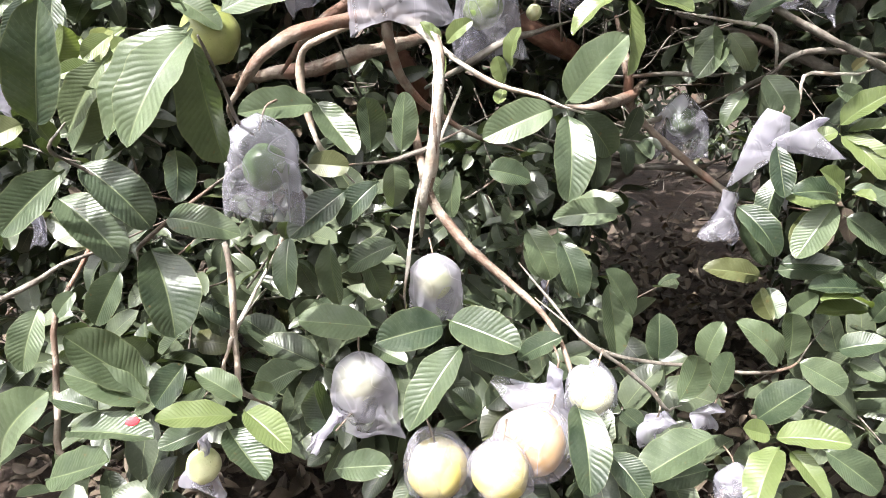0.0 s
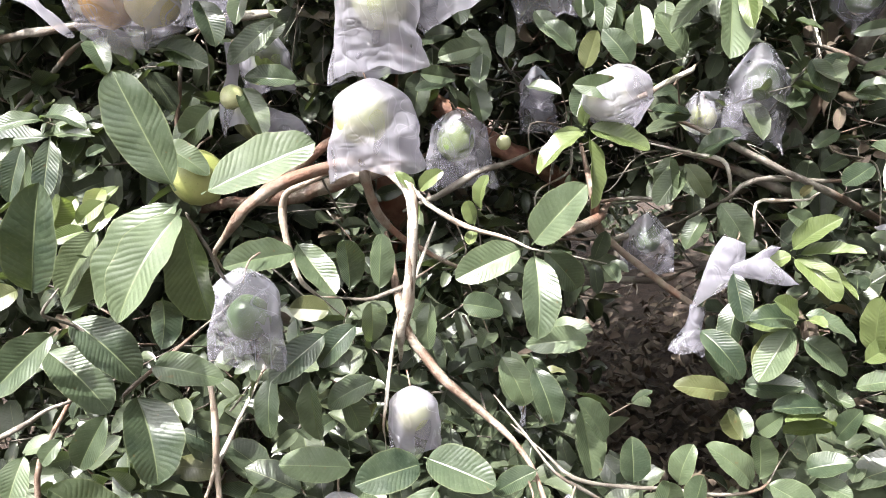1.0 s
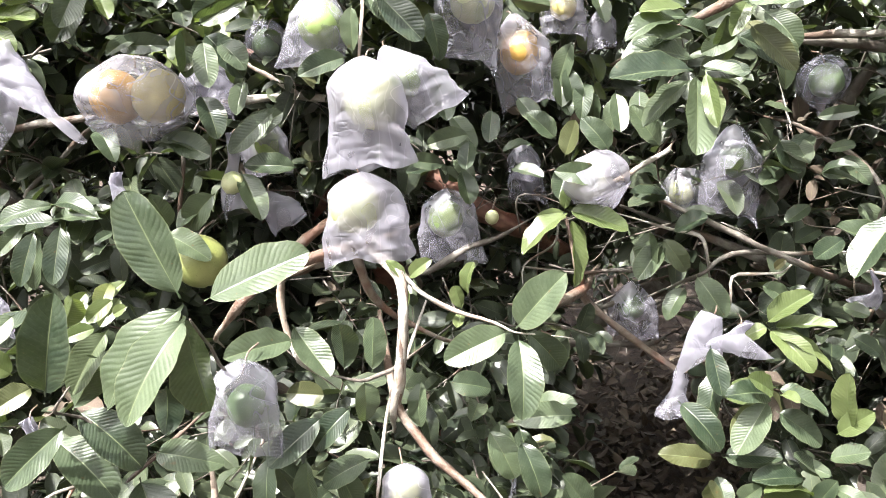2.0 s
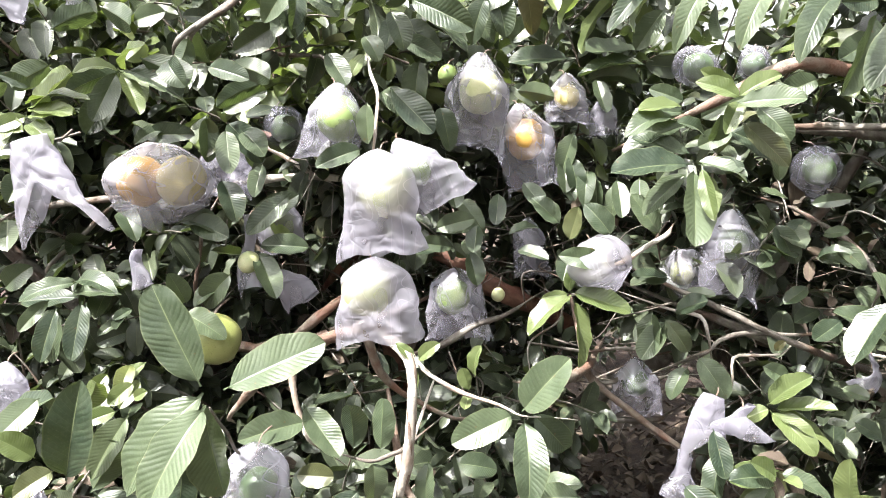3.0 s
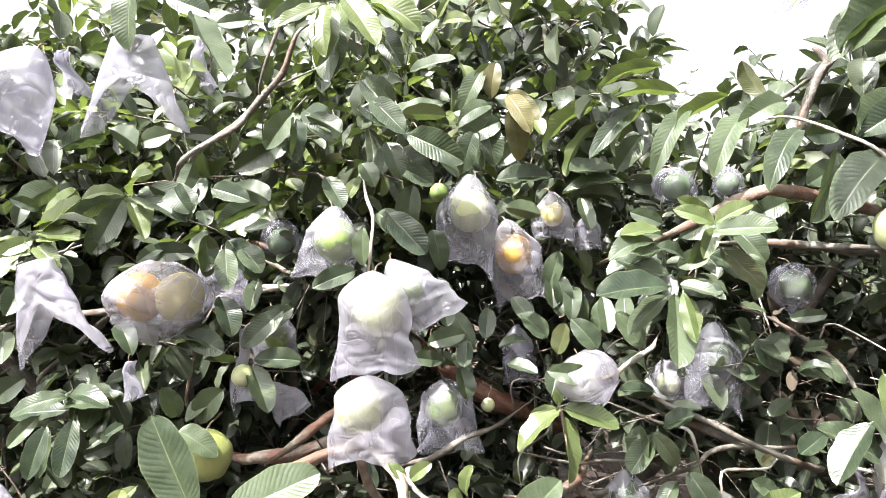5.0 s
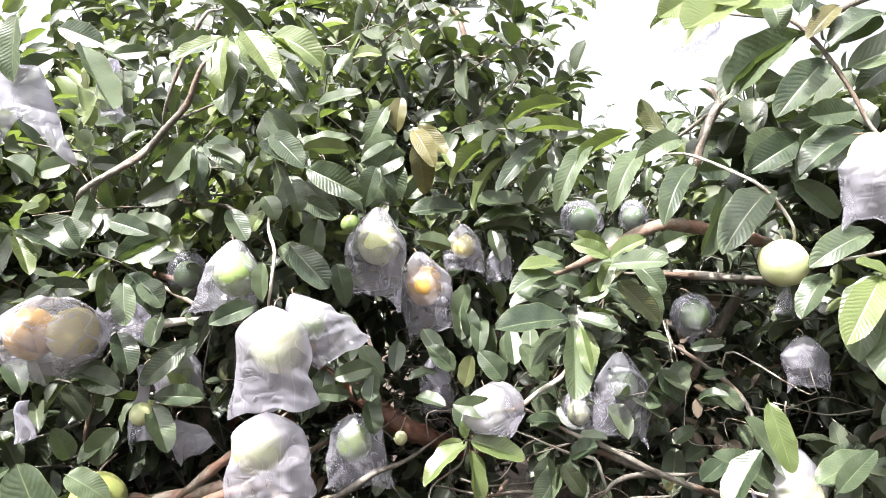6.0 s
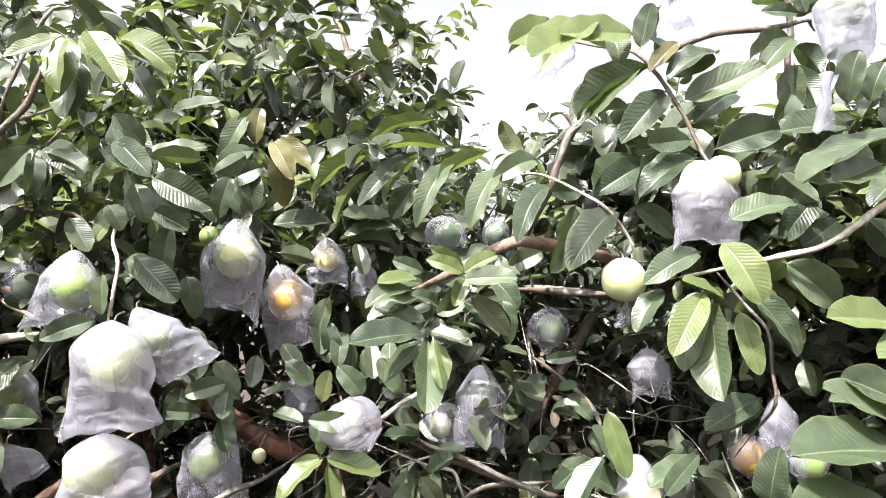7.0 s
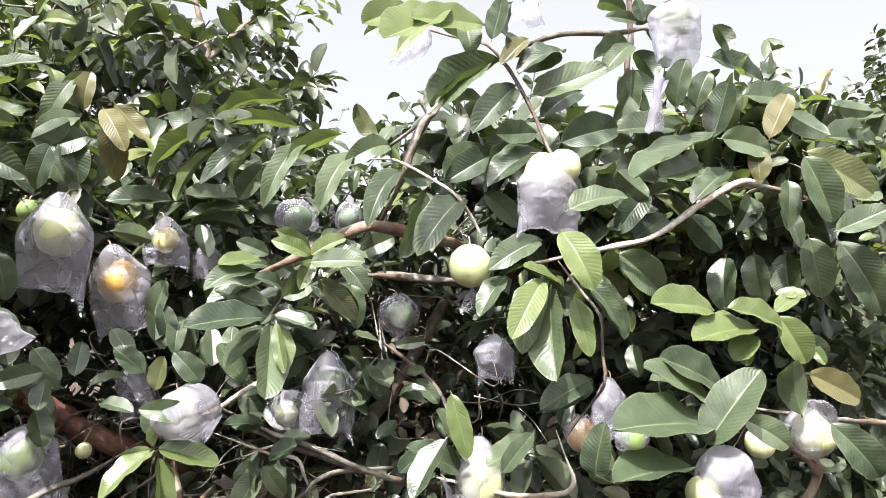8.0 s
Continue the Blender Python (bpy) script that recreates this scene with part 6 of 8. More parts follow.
under(tree, leaf(tree, (-0.4, 1.02, 1.627), (-0.473, 0.98, 1.669), (0.55, -0.82, 0.17), 0.55, 1))
under(tree, leaf(tree, (-0.455, 0.92, 1.653), (-0.43, 0.89, 1.583), (0.68, -0.55, 0.48), 0.45, 7, material=YOUNG))
under(tree, leaf(tree, (-0.436, 0.88, 1.641), (-0.51, 0.84, 1.602), (-0.59, 0.68, 0.43), 0.50, 6))
under(tree, leaf(tree, (-0.452, 0.9, 1.636), (-0.502, 0.88, 1.561), (-0.7, 0.65, 0.3), 0.45, 6))
under(tree, leaf(tree, (-0.562, 0.82, 1.569), (-0.479, 0.8, 1.575), (-0.22, -0.75, 0.63), 0.45, 0, material=YOUNG))
under(tree, leaf(tree, (-0.562, 0.82, 1.569), (-0.6, 0.79, 1.548), (0.5, -0.83, 0.26), 0.55, 3, material=YOUNG))
under(tree, leaf(tree, (-0.568, 0.83, 1.581), (-0.478, 0.82, 1.626), (-0.31, -0.85, 0.42), 0.45, 5, material=YOUNG))
under(tree, leaf(tree, (-0.369, 1.1, 1.598), (-0.284, 1.1, 1.644), (-0.03, -1, 0.06), 0.50, 1))
under(tree, leaf(tree, (-0.695, 1.06, 1.235), (-0.716, 1.04, 1.129), (0.11, -0.98, 0.16), 0.45, 1))
under(tree, leaf(tree, (-0.638, 1.06, 1.245), (-0.665, 1.04, 1.134), (0.05, -0.98, 0.17), 0.45, 3))
under(tree, leaf(tree, (-0.654, 1.06, 1.256), (-0.764, 1.05, 1.254), (0.06, -0.77, 0.63), 0.45, 3))
under(tree, leaf(tree, (-0.598, 1.17, 1.172), (-0.685, 1.15, 1.148), (0.09, -0.9, 0.42), 0.50, 0))
under(tree, leaf(tree, (-0.591, 1.1, 1.254), (-0.701, 1.1, 1.273), (0.13, -0.67, 0.73), 0.45, 1))
under(tree, leaf(tree, (-0.327, 1, 1.301), (-0.399, 1, 1.24), (-0.12, -0.98, 0.14), 0.55, 2))
under(tree, leaf(tree, (0.452, 0.91, 1.465), (0.325, 0.86, 1.467), (0.24, -0.58, 0.78), 0.45, 0))
under(tree, leaf(tree, (0.457, 0.91, 1.46), (0.444, 0.84, 1.344), (0.52, -0.76, 0.4), 0.45, 3))
under(tree, leaf(tree, (0.465, 0.91, 1.455), (0.481, 0.87, 1.384), (0.47, -0.72, 0.51), 0.45, 1, material=YOUNG))
under(tree, leaf(tree, (0.465, 0.91, 1.464), (0.525, 0.88, 1.453), (-0.37, -0.86, 0.35), 0.50, 5))
under(tree, leaf(tree, (0.453, 0.93, 1.451), (0.378, 0.92, 1.394), (-0.32, -0.77, 0.56), 0.45, 1))
under(tree, leaf(tree, (0.474, 1, 1.534), (0.36, 0.96, 1.506), (0.03, -0.64, 0.77), 0.45, 1))
under(tree, leaf(tree, (0.513, 0.88, 1.553), (0.598, 0.84, 1.558), (-0.39, -0.77, 0.5), 0.45, 0))
under(tree, leaf(tree, (0.53, 0.97, 1.521), (0.613, 0.93, 1.474), (-0.15, -0.87, 0.48), 0.45, 1))
under(tree, leaf(tree, (0.521, 0.89, 1.563), (0.462, 0.88, 1.598), (0.32, -0.91, 0.27), 0.45, 2, material=YOUNG))
under(tree, leaf(tree, (0.517, 0.89, 1.563), (0.57, 0.87, 1.601), (-0.58, -0.67, 0.46), 0.45, 1, material=YOUNG))
under(tree, leaf(tree, (0.469, 1, 1.573), (0.412, 1, 1.599), (0.06, -0.99, 0.13), 0.50, 0))
under(tree, leaf(tree, (0.469, 1, 1.554), (0.384, 0.98, 1.564), (0.25, -0.82, 0.51), 0.45, 1))
under(tree, leaf(tree, (0.464, 0.95, 1.484), (0.372, 0.95, 1.515), (0.19, -0.79, 0.58), 0.45, 3))
under(tree, leaf(tree, (0.264, 1.06, 1.37), (0.218, 1.05, 1.421), (0.32, -0.94, 0.11), 0.60, 1))
under(tree, leaf(tree, (0.278, 1.05, 1.34), (0.298, 1.04, 1.401), (-0.48, -0.87, 0.02), 0.60, 5))
under(tree, leaf(tree, (0.356, 1.06, 1.347), (0.315, 1.05, 1.408), (0.28, -0.96, 0.03), 0.60, 2))
under(tree, leaf(tree, (0.428, 1, 1.35), (0.381, 1, 1.42), (0.16, -0.98, 0.11), 0.50, 3))
under(tree, leaf(tree, (0.334, 1.02, 1.3), (0.264, 0.99, 1.325), (0.46, -0.85, 0.27), 0.50, 2))
under(tree, leaf(tree, (0.399, 1.1, 1.269), (0.466, 1.1, 1.262), (0.04, -0.89, 0.44), 0.50, 3))
under(tree, leaf(tree, (0.495, 1.15, 1.182), (0.537, 1.15, 1.215), (-0.38, -0.79, 0.48), 0.65, 0))
under(tree, leaf(tree, (0.683, 1.16, 1.355), (0.719, 1.14, 1.279), (-0.07, -0.97, 0.22), 0.55, 0))
under(tree, leaf(tree, (0.114, 1.06, 1.385), (0.04, 1.04, 1.372), (0.17, -0.89, 0.42), 0.50, 0))
under(tree, leaf(tree, (0.114, 1.06, 1.374), (0.108, 1.04, 1.322), (-0.29, -0.88, 0.37), 0.60, 5))
under(tree, leaf(tree, (0.071, 1.06, 1.333), (0.008, 1.05, 1.341), (0.19, -0.89, 0.41), 0.50, 5))
under(tree, leaf(tree, (-0.381, 1.06, 1.589), (-0.376, 1.05, 1.504), (0.67, -0.73, 0.13), 0.50, 0))
under(tree, leaf(tree, (-0.344, 1.06, 1.577), (-0.273, 1.04, 1.508), (0.24, -0.83, 0.5), 0.50, 1))
under(tree, leaf(tree, (0.28, 1.04, 1.243), (0.2, 1, 1.177), (-0.31, -0.59, 0.74), 0.45, 7, material=YOUNG))
under(tree, leaf(tree, (0.285, 1.04, 1.237), (0.298, 1, 1.121), (0.76, -0.58, 0.28), 0.45, 0, material=YOUNG))
under(tree, leaf(tree, (0.28, 1.04, 1.248), (0.384, 1.02, 1.219), (0.04, -0.75, 0.66), 0.45, 0, material=YOUNG))
under(tree, leaf(tree, (0.111, 1.06, 1.258), (0.102, 1.06, 1.322), (0.38, -0.92, 0.05), 0.65, 1))
under(tree, leaf(tree, (0.013, 0.86, 1.172), (-0.011, 0.85, 1.202), (0.57, -0.79, 0.21), 0.50, 1, material=YOUNG))
under(tree, leaf(tree, (0.018, 0.86, 1.172), (0.055, 0.85, 1.201), (-0.43, -0.86, 0.26), 0.50, 7, material=YOUNG))
under(tree, leaf(tree, (0.011, 0.86, 1.163), (0.013, 0.84, 1.129), (-0.24, -0.85, 0.48), 0.50, 3, material=YOUNG))
under(tree, leaf(tree, (-0.288, 1.1, 1.546), (-0.323, 1.1, 1.493), (-0.04, -1, 0.03), 0.65, 2))
under(tree, leaf(tree, (-0.831, 1.1, 1.27), (-0.769, 1.1, 1.314), (-0.02, -1, 0.03), 0.65, 7))
under(tree, leaf(tree, (-0.697, 1.1, 1.769), (-0.603, 1.1, 1.798), (-0.2, 0.73, 0.65), 0.55, 6))
under(tree, leaf(tree, (0.298, 1.1, 1.538), (0.27, 1.1, 1.464), (-0.4, -0.9, 0.15), 0.50, 0))
under(tree, leaf(tree, (0.287, 1.1, 1.496), (0.301, 1.1, 1.421), (0.22, -0.97, 0.04), 0.50, 7))
under(tree, leaf(tree, (0.342, 1.12, 1.452), (0.335, 1.12, 1.387), (-0.48, -0.88, 0.05), 0.55, 1))
under(tree, leaf(tree, (0.384, 1.12, 1.445), (0.367, 1.12, 1.375), (-0.49, -0.86, 0.12), 0.50, 7))
under(tree, leaf(tree, (0.701, 1.1, 1.816), (0.657, 1.1, 1.892), (0.01, 1, 0.01), 0.50, 7))
under(tree, leaf(tree, (0.74, 0.78, 1.977), (0.606, 0.74, 1.873), (-0.28, -0.72, 0.64), 0.45, 5, material=YOUNG))
under(tree, leaf(tree, (0.674, 0.82, 1.989), (0.587, 0.8, 1.926), (-0.04, -0.94, 0.35), 0.45, 5, material=YOUNG))
under(tree, leaf(tree, (-0.096, 0.87, 1.931), (-0.092, 0.83, 1.808), (-0.34, -0.9, 0.28), 0.45, 3))
under(tree, leaf(tree, (-0.091, 0.84, 1.937), (-0.089, 0.81, 1.837), (-0.34, -0.9, 0.27), 0.45, 7, material=YOUNG))
under(tree, leaf(tree, (-0.089, 0.89, 1.957), (-0.006, 0.86, 1.88), (-0.02, -0.94, 0.34), 0.45, 0, material=YOUNG))
under(tree, leaf(tree, (-0.044, 0.92, 1.97), (0.054, 0.89, 1.901), (0.06, -0.88, 0.47), 0.45, 7, material=YOUNG))
under(tree, leaf(tree, (-0.05, 0.87, 1.772), (0.031, 0.84, 1.727), (-0.03, -0.85, 0.52), 0.45, 0))
under(tree, leaf(tree, (-0.179, 0.96, 1.795), (-0.229, 0.94, 1.727), (0.19, -0.97, 0.14), 0.55, 1))
under(tree, leaf(tree, (-0.179, 0.96, 1.785), (-0.181, 0.94, 1.708), (0.67, -0.72, 0.17), 0.45, 6))
under(tree, leaf(tree, (-0.161, 0.96, 1.785), (-0.094, 0.94, 1.744), (0.39, 0.9, 0.2), 0.50, 6))
under(tree, leaf(tree, (0.095, 0.92, 1.764), (0.015, 0.9, 1.77), (-0.11, 0.67, 0.73), 0.45, 0))
under(tree, leaf(tree, (0.171, 0.97, 1.795), (0.113, 0.94, 1.737), (0.17, -0.93, 0.32), 0.50, 3))
under(tree, leaf(tree, (0.17, 1, 1.808), (0.181, 1, 1.877), (-0.24, -0.97, 0.04), 0.50, 7, material=SERE))
under(tree, leaf(tree, (0.004, 0.92, 1.784), (-0.042, 0.9, 1.832), (0.43, -0.9, 0.03), 0.55, 7))
under(tree, leaf(tree, (-0.324, 0.9, 1.953), (-0.247, 0.88, 1.915), (0.16, -0.71, 0.68), 0.45, 1))
under(tree, leaf(tree, (-0.126, 0.95, 1.976), (-0.225, 0.95, 1.946), (-0.11, -0.93, 0.36), 0.45, 3))
under(tree, leaf(tree, (0.632, 1.06, 1.03), (0.681, 1.02, 1.1), (-0.84, -0.4, 0.36), 0.45, 1, material=YOUNG))
under(tree, leaf(tree, (0.642, 1.06, 1.022), (0.729, 1.01, 1.046), (-0.37, -0.21, 0.91), 0.45, 0, material=YOUNG))
under(tree, leaf(tree, (0.641, 1.06, 1.014), (0.733, 1, 0.987), (0.02, -0.39, 0.92), 0.45, 2, material=YOUNG))
under(tree, leaf(tree, (0.636, 1.06, 1.02), (0.691, 1, 0.958), (-0.1, -0.76, 0.65), 0.45, 7, material=YOUNG))
under(tree, leaf(tree, (0.581, 1.06, 0.999), (0.628, 1.05, 1.028), (-0.49, -0.69, 0.54), 0.65, 0, material=YOUNG))
under(tree, leaf(tree, (0.617, 1.1, 1.593), (0.524, 1.08, 1.558), (0.05, -0.92, 0.4), 0.50, 0))
under(tree, leaf(tree, (0.551, 1, 1.523), (0.49, 1, 1.494), (-0.17, -0.92, 0.36), 0.55, 5))
under(tree, leaf(tree, (0.614, 1, 1.522), (0.629, 0.98, 1.439), (0.06, -0.97, 0.24), 0.50, 2))
under(tree, leaf(tree, (0.605, 1.05, 1.567), (0.652, 1.02, 1.501), (-0.1, -0.93, 0.35), 0.50, 7))
under(tree, leaf(tree, (0.488, 1.2, 1.777), (0.431, 1.2, 1.704), (-0.26, -0.95, 0.2), 0.55, 0))
under(tree, leaf(tree, (0.186, 0.95, 1.759), (0.121, 0.92, 1.731), (0.32, -0.92, 0.24), 0.55, 2))
under(tree, leaf(tree, (0.172, 1, 1.807), (0.1, 1, 1.792), (-0.02, -1, 0.08), 0.55, 0))
under(tree, leaf(tree, (0.139, 1, 1.833), (0.18, 1, 1.875), (-0.05, -1, 0.05), 0.60, 1, material=YOUNG))
under(tree, leaf(tree, (0.181, 1.1, 1.702), (0.235, 1.1, 1.755), (-0.12, -0.98, 0.12), 0.55, 1))
under(tree, leaf(tree, (0.207, 1.1, 1.857), (0.263, 1.1, 1.788), (0.18, -0.97, 0.15), 0.45, 5, material=SERE))
under(tree, leaf(tree, (0.672, 1.13, 1.113), (0.689, 1.12, 1.133), (-0.71, -0.65, 0.28), 0.60, 7, material=SERE))
under(tree, leaf(tree, (0.097, 0.88, 1.116), (0.089, 0.87, 1.154), (-0.48, 0.87, 0.13), 0.60, 5, material=YOUNG))
under(tree, leaf(tree, (0.106, 0.88, 1.137), (0.118, 0.87, 1.192), (-0.79, -0.61, 0.05), 0.45, 7, material=YOUNG))
under(tree, leaf(tree, (0.096, 0.88, 1.111), (0.09, 0.86, 1.09), (-0.2, -0.68, 0.71), 0.65, 5, material=YOUNG))
under(tree, leaf(tree, (-0.616, 0.82, 1.564), (-0.561, 0.8, 1.548), (-0.14, -0.83, 0.54), 0.55, 0, material=YOUNG))
under(tree, leaf(tree, (-0.579, 0.82, 1.563), (-0.615, 0.78, 1.518), (0.48, -0.81, 0.32), 0.55, 7, material=YOUNG))
under(tree, leaf(tree, (-0.565, 0.82, 1.558), (-0.511, 0.8, 1.523), (0.17, -0.72, 0.67), 0.45, 7, material=YOUNG))
under(tree, leaf(tree, (-0.634, 1, 1.682), (-0.69, 0.97, 1.639), (-0.65, 0.64, 0.41), 0.65, 7))
under(tree, leaf(tree, (-0.635, 0.95, 1.624), (-0.561, 0.95, 1.662), (-0.02, 1, 0.04), 0.50, 1, material=YOUNG))
under(tree, leaf(tree, (-0.463, 0.9, 1.628), (-0.503, 0.88, 1.542), (0.22, -0.97, 0.12), 0.50, 5))
under(tree, leaf(tree, (-0.532, 0.9, 1.625), (-0.452, 0.88, 1.644), (-0.3, -0.91, 0.3), 0.45, 3, material=YOUNG))
under(tree, leaf(tree, (-0.458, 0.9, 1.652), (-0.41, 0.87, 1.581), (0.69, -0.37, 0.62), 0.45, 7, material=YOUNG))
under(tree, leaf(tree, (-0.448, 0.95, 1.664), (-0.364, 0.93, 1.613), (0.09, -0.87, 0.48), 0.50, 7))
under(tree, leaf(tree, (-0.268, 1.05, 1.642), (-0.345, 1.02, 1.599), (-0.52, 0.75, 0.4), 0.45, 6))
under(tree, leaf(tree, (-0.462, 1.1, 1.793), (-0.531, 1.1, 1.779), (-0.01, -1, 0.02), 0.65, 3))
under(tree, leaf(tree, (-0.594, 1.1, 1.809), (-0.527, 1.08, 1.764), (0.33, 0.94, 0.06), 0.65, 7))
under(tree, leaf(tree, (-0.394, 1, 1.839), (-0.367, 1, 1.874), (-0.11, 0.99, 0.08), 0.65, 2, material=YOUNG))
under(tree, leaf(tree, (-0.525, 1.05, 1.693), (-0.485, 1.05, 1.724), (-0.05, 1, 0.06), 0.65, 7, material=YOUNG))
under(tree, leaf(tree, (-0.138, 1, 1.683), (-0.099, 0.98, 1.623), (0.23, -0.87, 0.44), 0.55, 3))
under(tree, leaf(tree, (-0.176, 1, 1.79), (-0.203, 0.98, 1.726), (-0.68, 0.74, 0.05), 0.60, 6))
under(tree, leaf(tree, (-0.176, 1, 1.805), (-0.109, 0.97, 1.751), (-0.07, -0.91, 0.41), 0.55, 7))
under(tree, leaf(tree, (-0.205, 1.05, 1.799), (-0.196, 1.03, 1.731), (0.53, -0.79, 0.31), 0.55, 1))
under(tree, leaf(tree, (-0.027, 0.95, 1.743), (0.014, 0.93, 1.765), (0.37, 0.92, 0.13), 0.65, 1))
under(tree, leaf(tree, (-0.062, 0.95, 1.696), (-0.037, 0.94, 1.65), (0.26, -0.9, 0.34), 0.65, 7))
under(tree, leaf(tree, (0.025, 1, 1.663), (0.005, 0.98, 1.571), (-0.18, -0.95, 0.25), 0.50, 2))
under(tree, leaf(tree, (-0.741, 1, 1.738), (-0.785, 1, 1.729), (0, -1, 0), 0.65, 0))
under(tree, leaf(tree, (-0.313, 1.05, 1.558), (-0.265, 1.03, 1.509), (0.22, -0.81, 0.54), 0.65, 7))
under(tree, leaf(tree, (-0.373, 1.05, 1.587), (-0.386, 1.05, 1.512), (-0.04, 1, 0.01), 0.55, 7))
under(tree, leaf(tree, (-0.047, 1, 1.614), (0.01, 0.98, 1.561), (0.07, -0.91, 0.42), 0.55, 7))
under(tree, leaf(tree, (-0.098, 1, 1.636), (-0.076, 1, 1.681), (-0.11, -0.99, 0.05), 0.55, 2, material=YOUNG))
under(tree, leaf(tree, (-0.278, 0.75, 1.899), (-0.223, 0.72, 1.777), (0.76, -0.48, 0.45), 0.45, 5))
under(tree, leaf(tree, (-0.336, 0.8, 1.894), (-0.391, 0.78, 1.853), (0.34, -0.94, 0.01), 0.55, 3))
under(tree, leaf(tree, (-0.363, 0.85, 1.963), (-0.282, 0.83, 1.926), (-0.09, -0.95, 0.31), 0.45, 3))
under(tree, leaf(tree, (-0.366, 0.75, 1.943), (-0.375, 0.74, 1.84), (-0.29, -0.95, 0.12), 0.45, 0))
under(tree, leaf(tree, (-0.231, 0.9, 1.937), (-0.287, 0.88, 1.926), (0.33, -0.94, 0.01), 0.45, 3))
under(tree, leaf(tree, (-0.203, 0.9, 1.932), (-0.131, 0.88, 1.956), (-0.27, -0.96, 0.02), 0.45, 3))
under(tree, leaf(tree, (-0.113, 0.95, 1.984), (-0.079, 0.93, 1.905), (0.32, -0.87, 0.36), 0.45, 1))
under(tree, leaf(tree, (0.159, 1, 1.87), (0.116, 1, 1.787), (-0.16, -0.98, 0.08), 0.45, 7))
under(tree, leaf(tree, (-0.352, 0.85, 1.65), (-0.316, 0.83, 1.603), (-0.17, -0.95, 0.27), 0.65, 6))
under(tree, leaf(tree, (-0.395, 0.85, 1.655), (-0.307, 0.82, 1.602), (0.35, 0.93, 0.06), 0.45, 6))
under(tree, leaf(tree, (-0.35, 1, 1.667), (-0.273, 0.98, 1.643), (-0.1, -0.91, 0.41), 0.50, 0))
under(tree, leaf(tree, (-0.311, 1, 1.671), (-0.234, 0.98, 1.636), (0.32, 0.93, 0.17), 0.50, 6))
under(tree, leaf(tree, (-0.38, 1, 1.719), (-0.41, 1, 1.659), (-0.11, 0.99, 0.05), 0.60, 7))
under(tree, leaf(tree, (0.395, 1.12, 1.832), (0.27, 1.06, 1.715), (0.02, 0.60, 0.75), 0.30, 6, material=YOUNG))
under(tree, leaf(tree, (0.535, 1.18, 1.915), (0.381, 1.12, 1.837), (0.09, 0.60, 0.75), 0.25, 6, material=YOUNG))
under(tree, leaf(tree, (0.545, 1.1, 1.835), (0.386, 1.06, 1.808), (0.09, 0.60, 0.75), 0.25, 6, material=YOUNG))
under(tree, leaf(tree, (0.467, 1.12, 1.822), (0.355, 1.07, 1.707), (-0.05, -0.9, 0.44), 0.25, 7))
under(tree, leaf(tree, (0.391, 1.14, 1.8), (0.313, 1.1, 1.679), (-0.08, 0.60, 0.75), 0.20, 7, material=YOUNG))
under(tree, leaf(tree, (0.494, 1.17, 1.834), (0.416, 1.13, 1.719), (-0.08, 0.60, 0.75), 0.35, 6, material=YOUNG))
under(tree, leaf(tree, (0.624, 1.07, 1.823), (0.499, 1.02, 1.713), (-0.02, 0.60, 0.75), 0.30, 6, material=YOUNG))
under(tree, leaf(tree, (0.549, 1.07, 1.804), (0.461, 1.03, 1.66), (-0.31, -0.85, 0.43), 0.25, 6))
under(tree, leaf(tree, (0.713, 1.04, 1.797), (0.609, 1.01, 1.746), (0.08, -0.92, 0.38), 0.40, 6))
under(tree, leaf(tree, (0.638, 1.04, 1.78), (0.556, 0.99, 1.651), (-0.34, -0.78, 0.52), 0.30, 6))
under(tree, leaf(tree, (0.726, 1.02, 1.745), (0.638, 0.96, 1.621), (-0.35, -0.72, 0.6), 0.30, 6))
under(tree, leaf(tree, (0.633, 1, 1.736), (0.623, 1, 1.689), (-0.63, -0.77, 0.13), 0.55, 7))
under(tree, leaf(tree, (0.275, 1.04, 1.248), (0.286, 1.04, 1.291), (-0.46, -0.88, 0.12), 0.50, 7, material=YOUNG))
under(tree, leaf(tree, (0.276, 1.05, 1.244), (0.222, 1.04, 1.23), (0.02, -0.85, 0.53), 0.45, 0, material=YOUNG))
under(tree, leaf(tree, (0.47, 1.13, 1.175), (0.422, 1.12, 1.101), (-0.47, -0.79, 0.41), 0.55, 5))
under(tree, leaf(tree, (0.696, 1.25, 1.219), (0.639, 1.22, 1.19), (-0.03, -0.68, 0.74), 0.45, 1))
under(tree, leaf(tree, (0.645, 1.12, 1.087), (0.689, 1.1, 1.065), (-0.13, -0.85, 0.51), 0.65, 1))
under(tree, leaf(tree, (0.516, 1.15, 1.081), (0.477, 1.13, 1.02), (-0.45, -0.73, 0.52), 0.55, 7))
under(tree, leaf(tree, (0.27, 1.32, 1.876), (0.285, 1.3, 1.949), (0.35, 0.92, 0.18), 0.65, 7))
under(tree, leaf(tree, (0.285, 1.3, 1.819), (0.186, 1.28, 1.887), (0.33, -0.92, 0.21), 0.45, 7))
under(tree, leaf(tree, (0.384, 1.34, 1.934), (0.453, 1.3, 1.87), (-0.25, -0.92, 0.31), 0.50, 5))
under(tree, leaf(tree, (0.459, 1.28, 1.718), (0.331, 1.26, 1.705), (0.01, -0.58, 0.82), 0.45, 5))
under(tree, leaf(tree, (0.46, 1.26, 1.685), (0.324, 1.24, 1.685), (0.09, -0.58, 0.81), 0.45, 1))
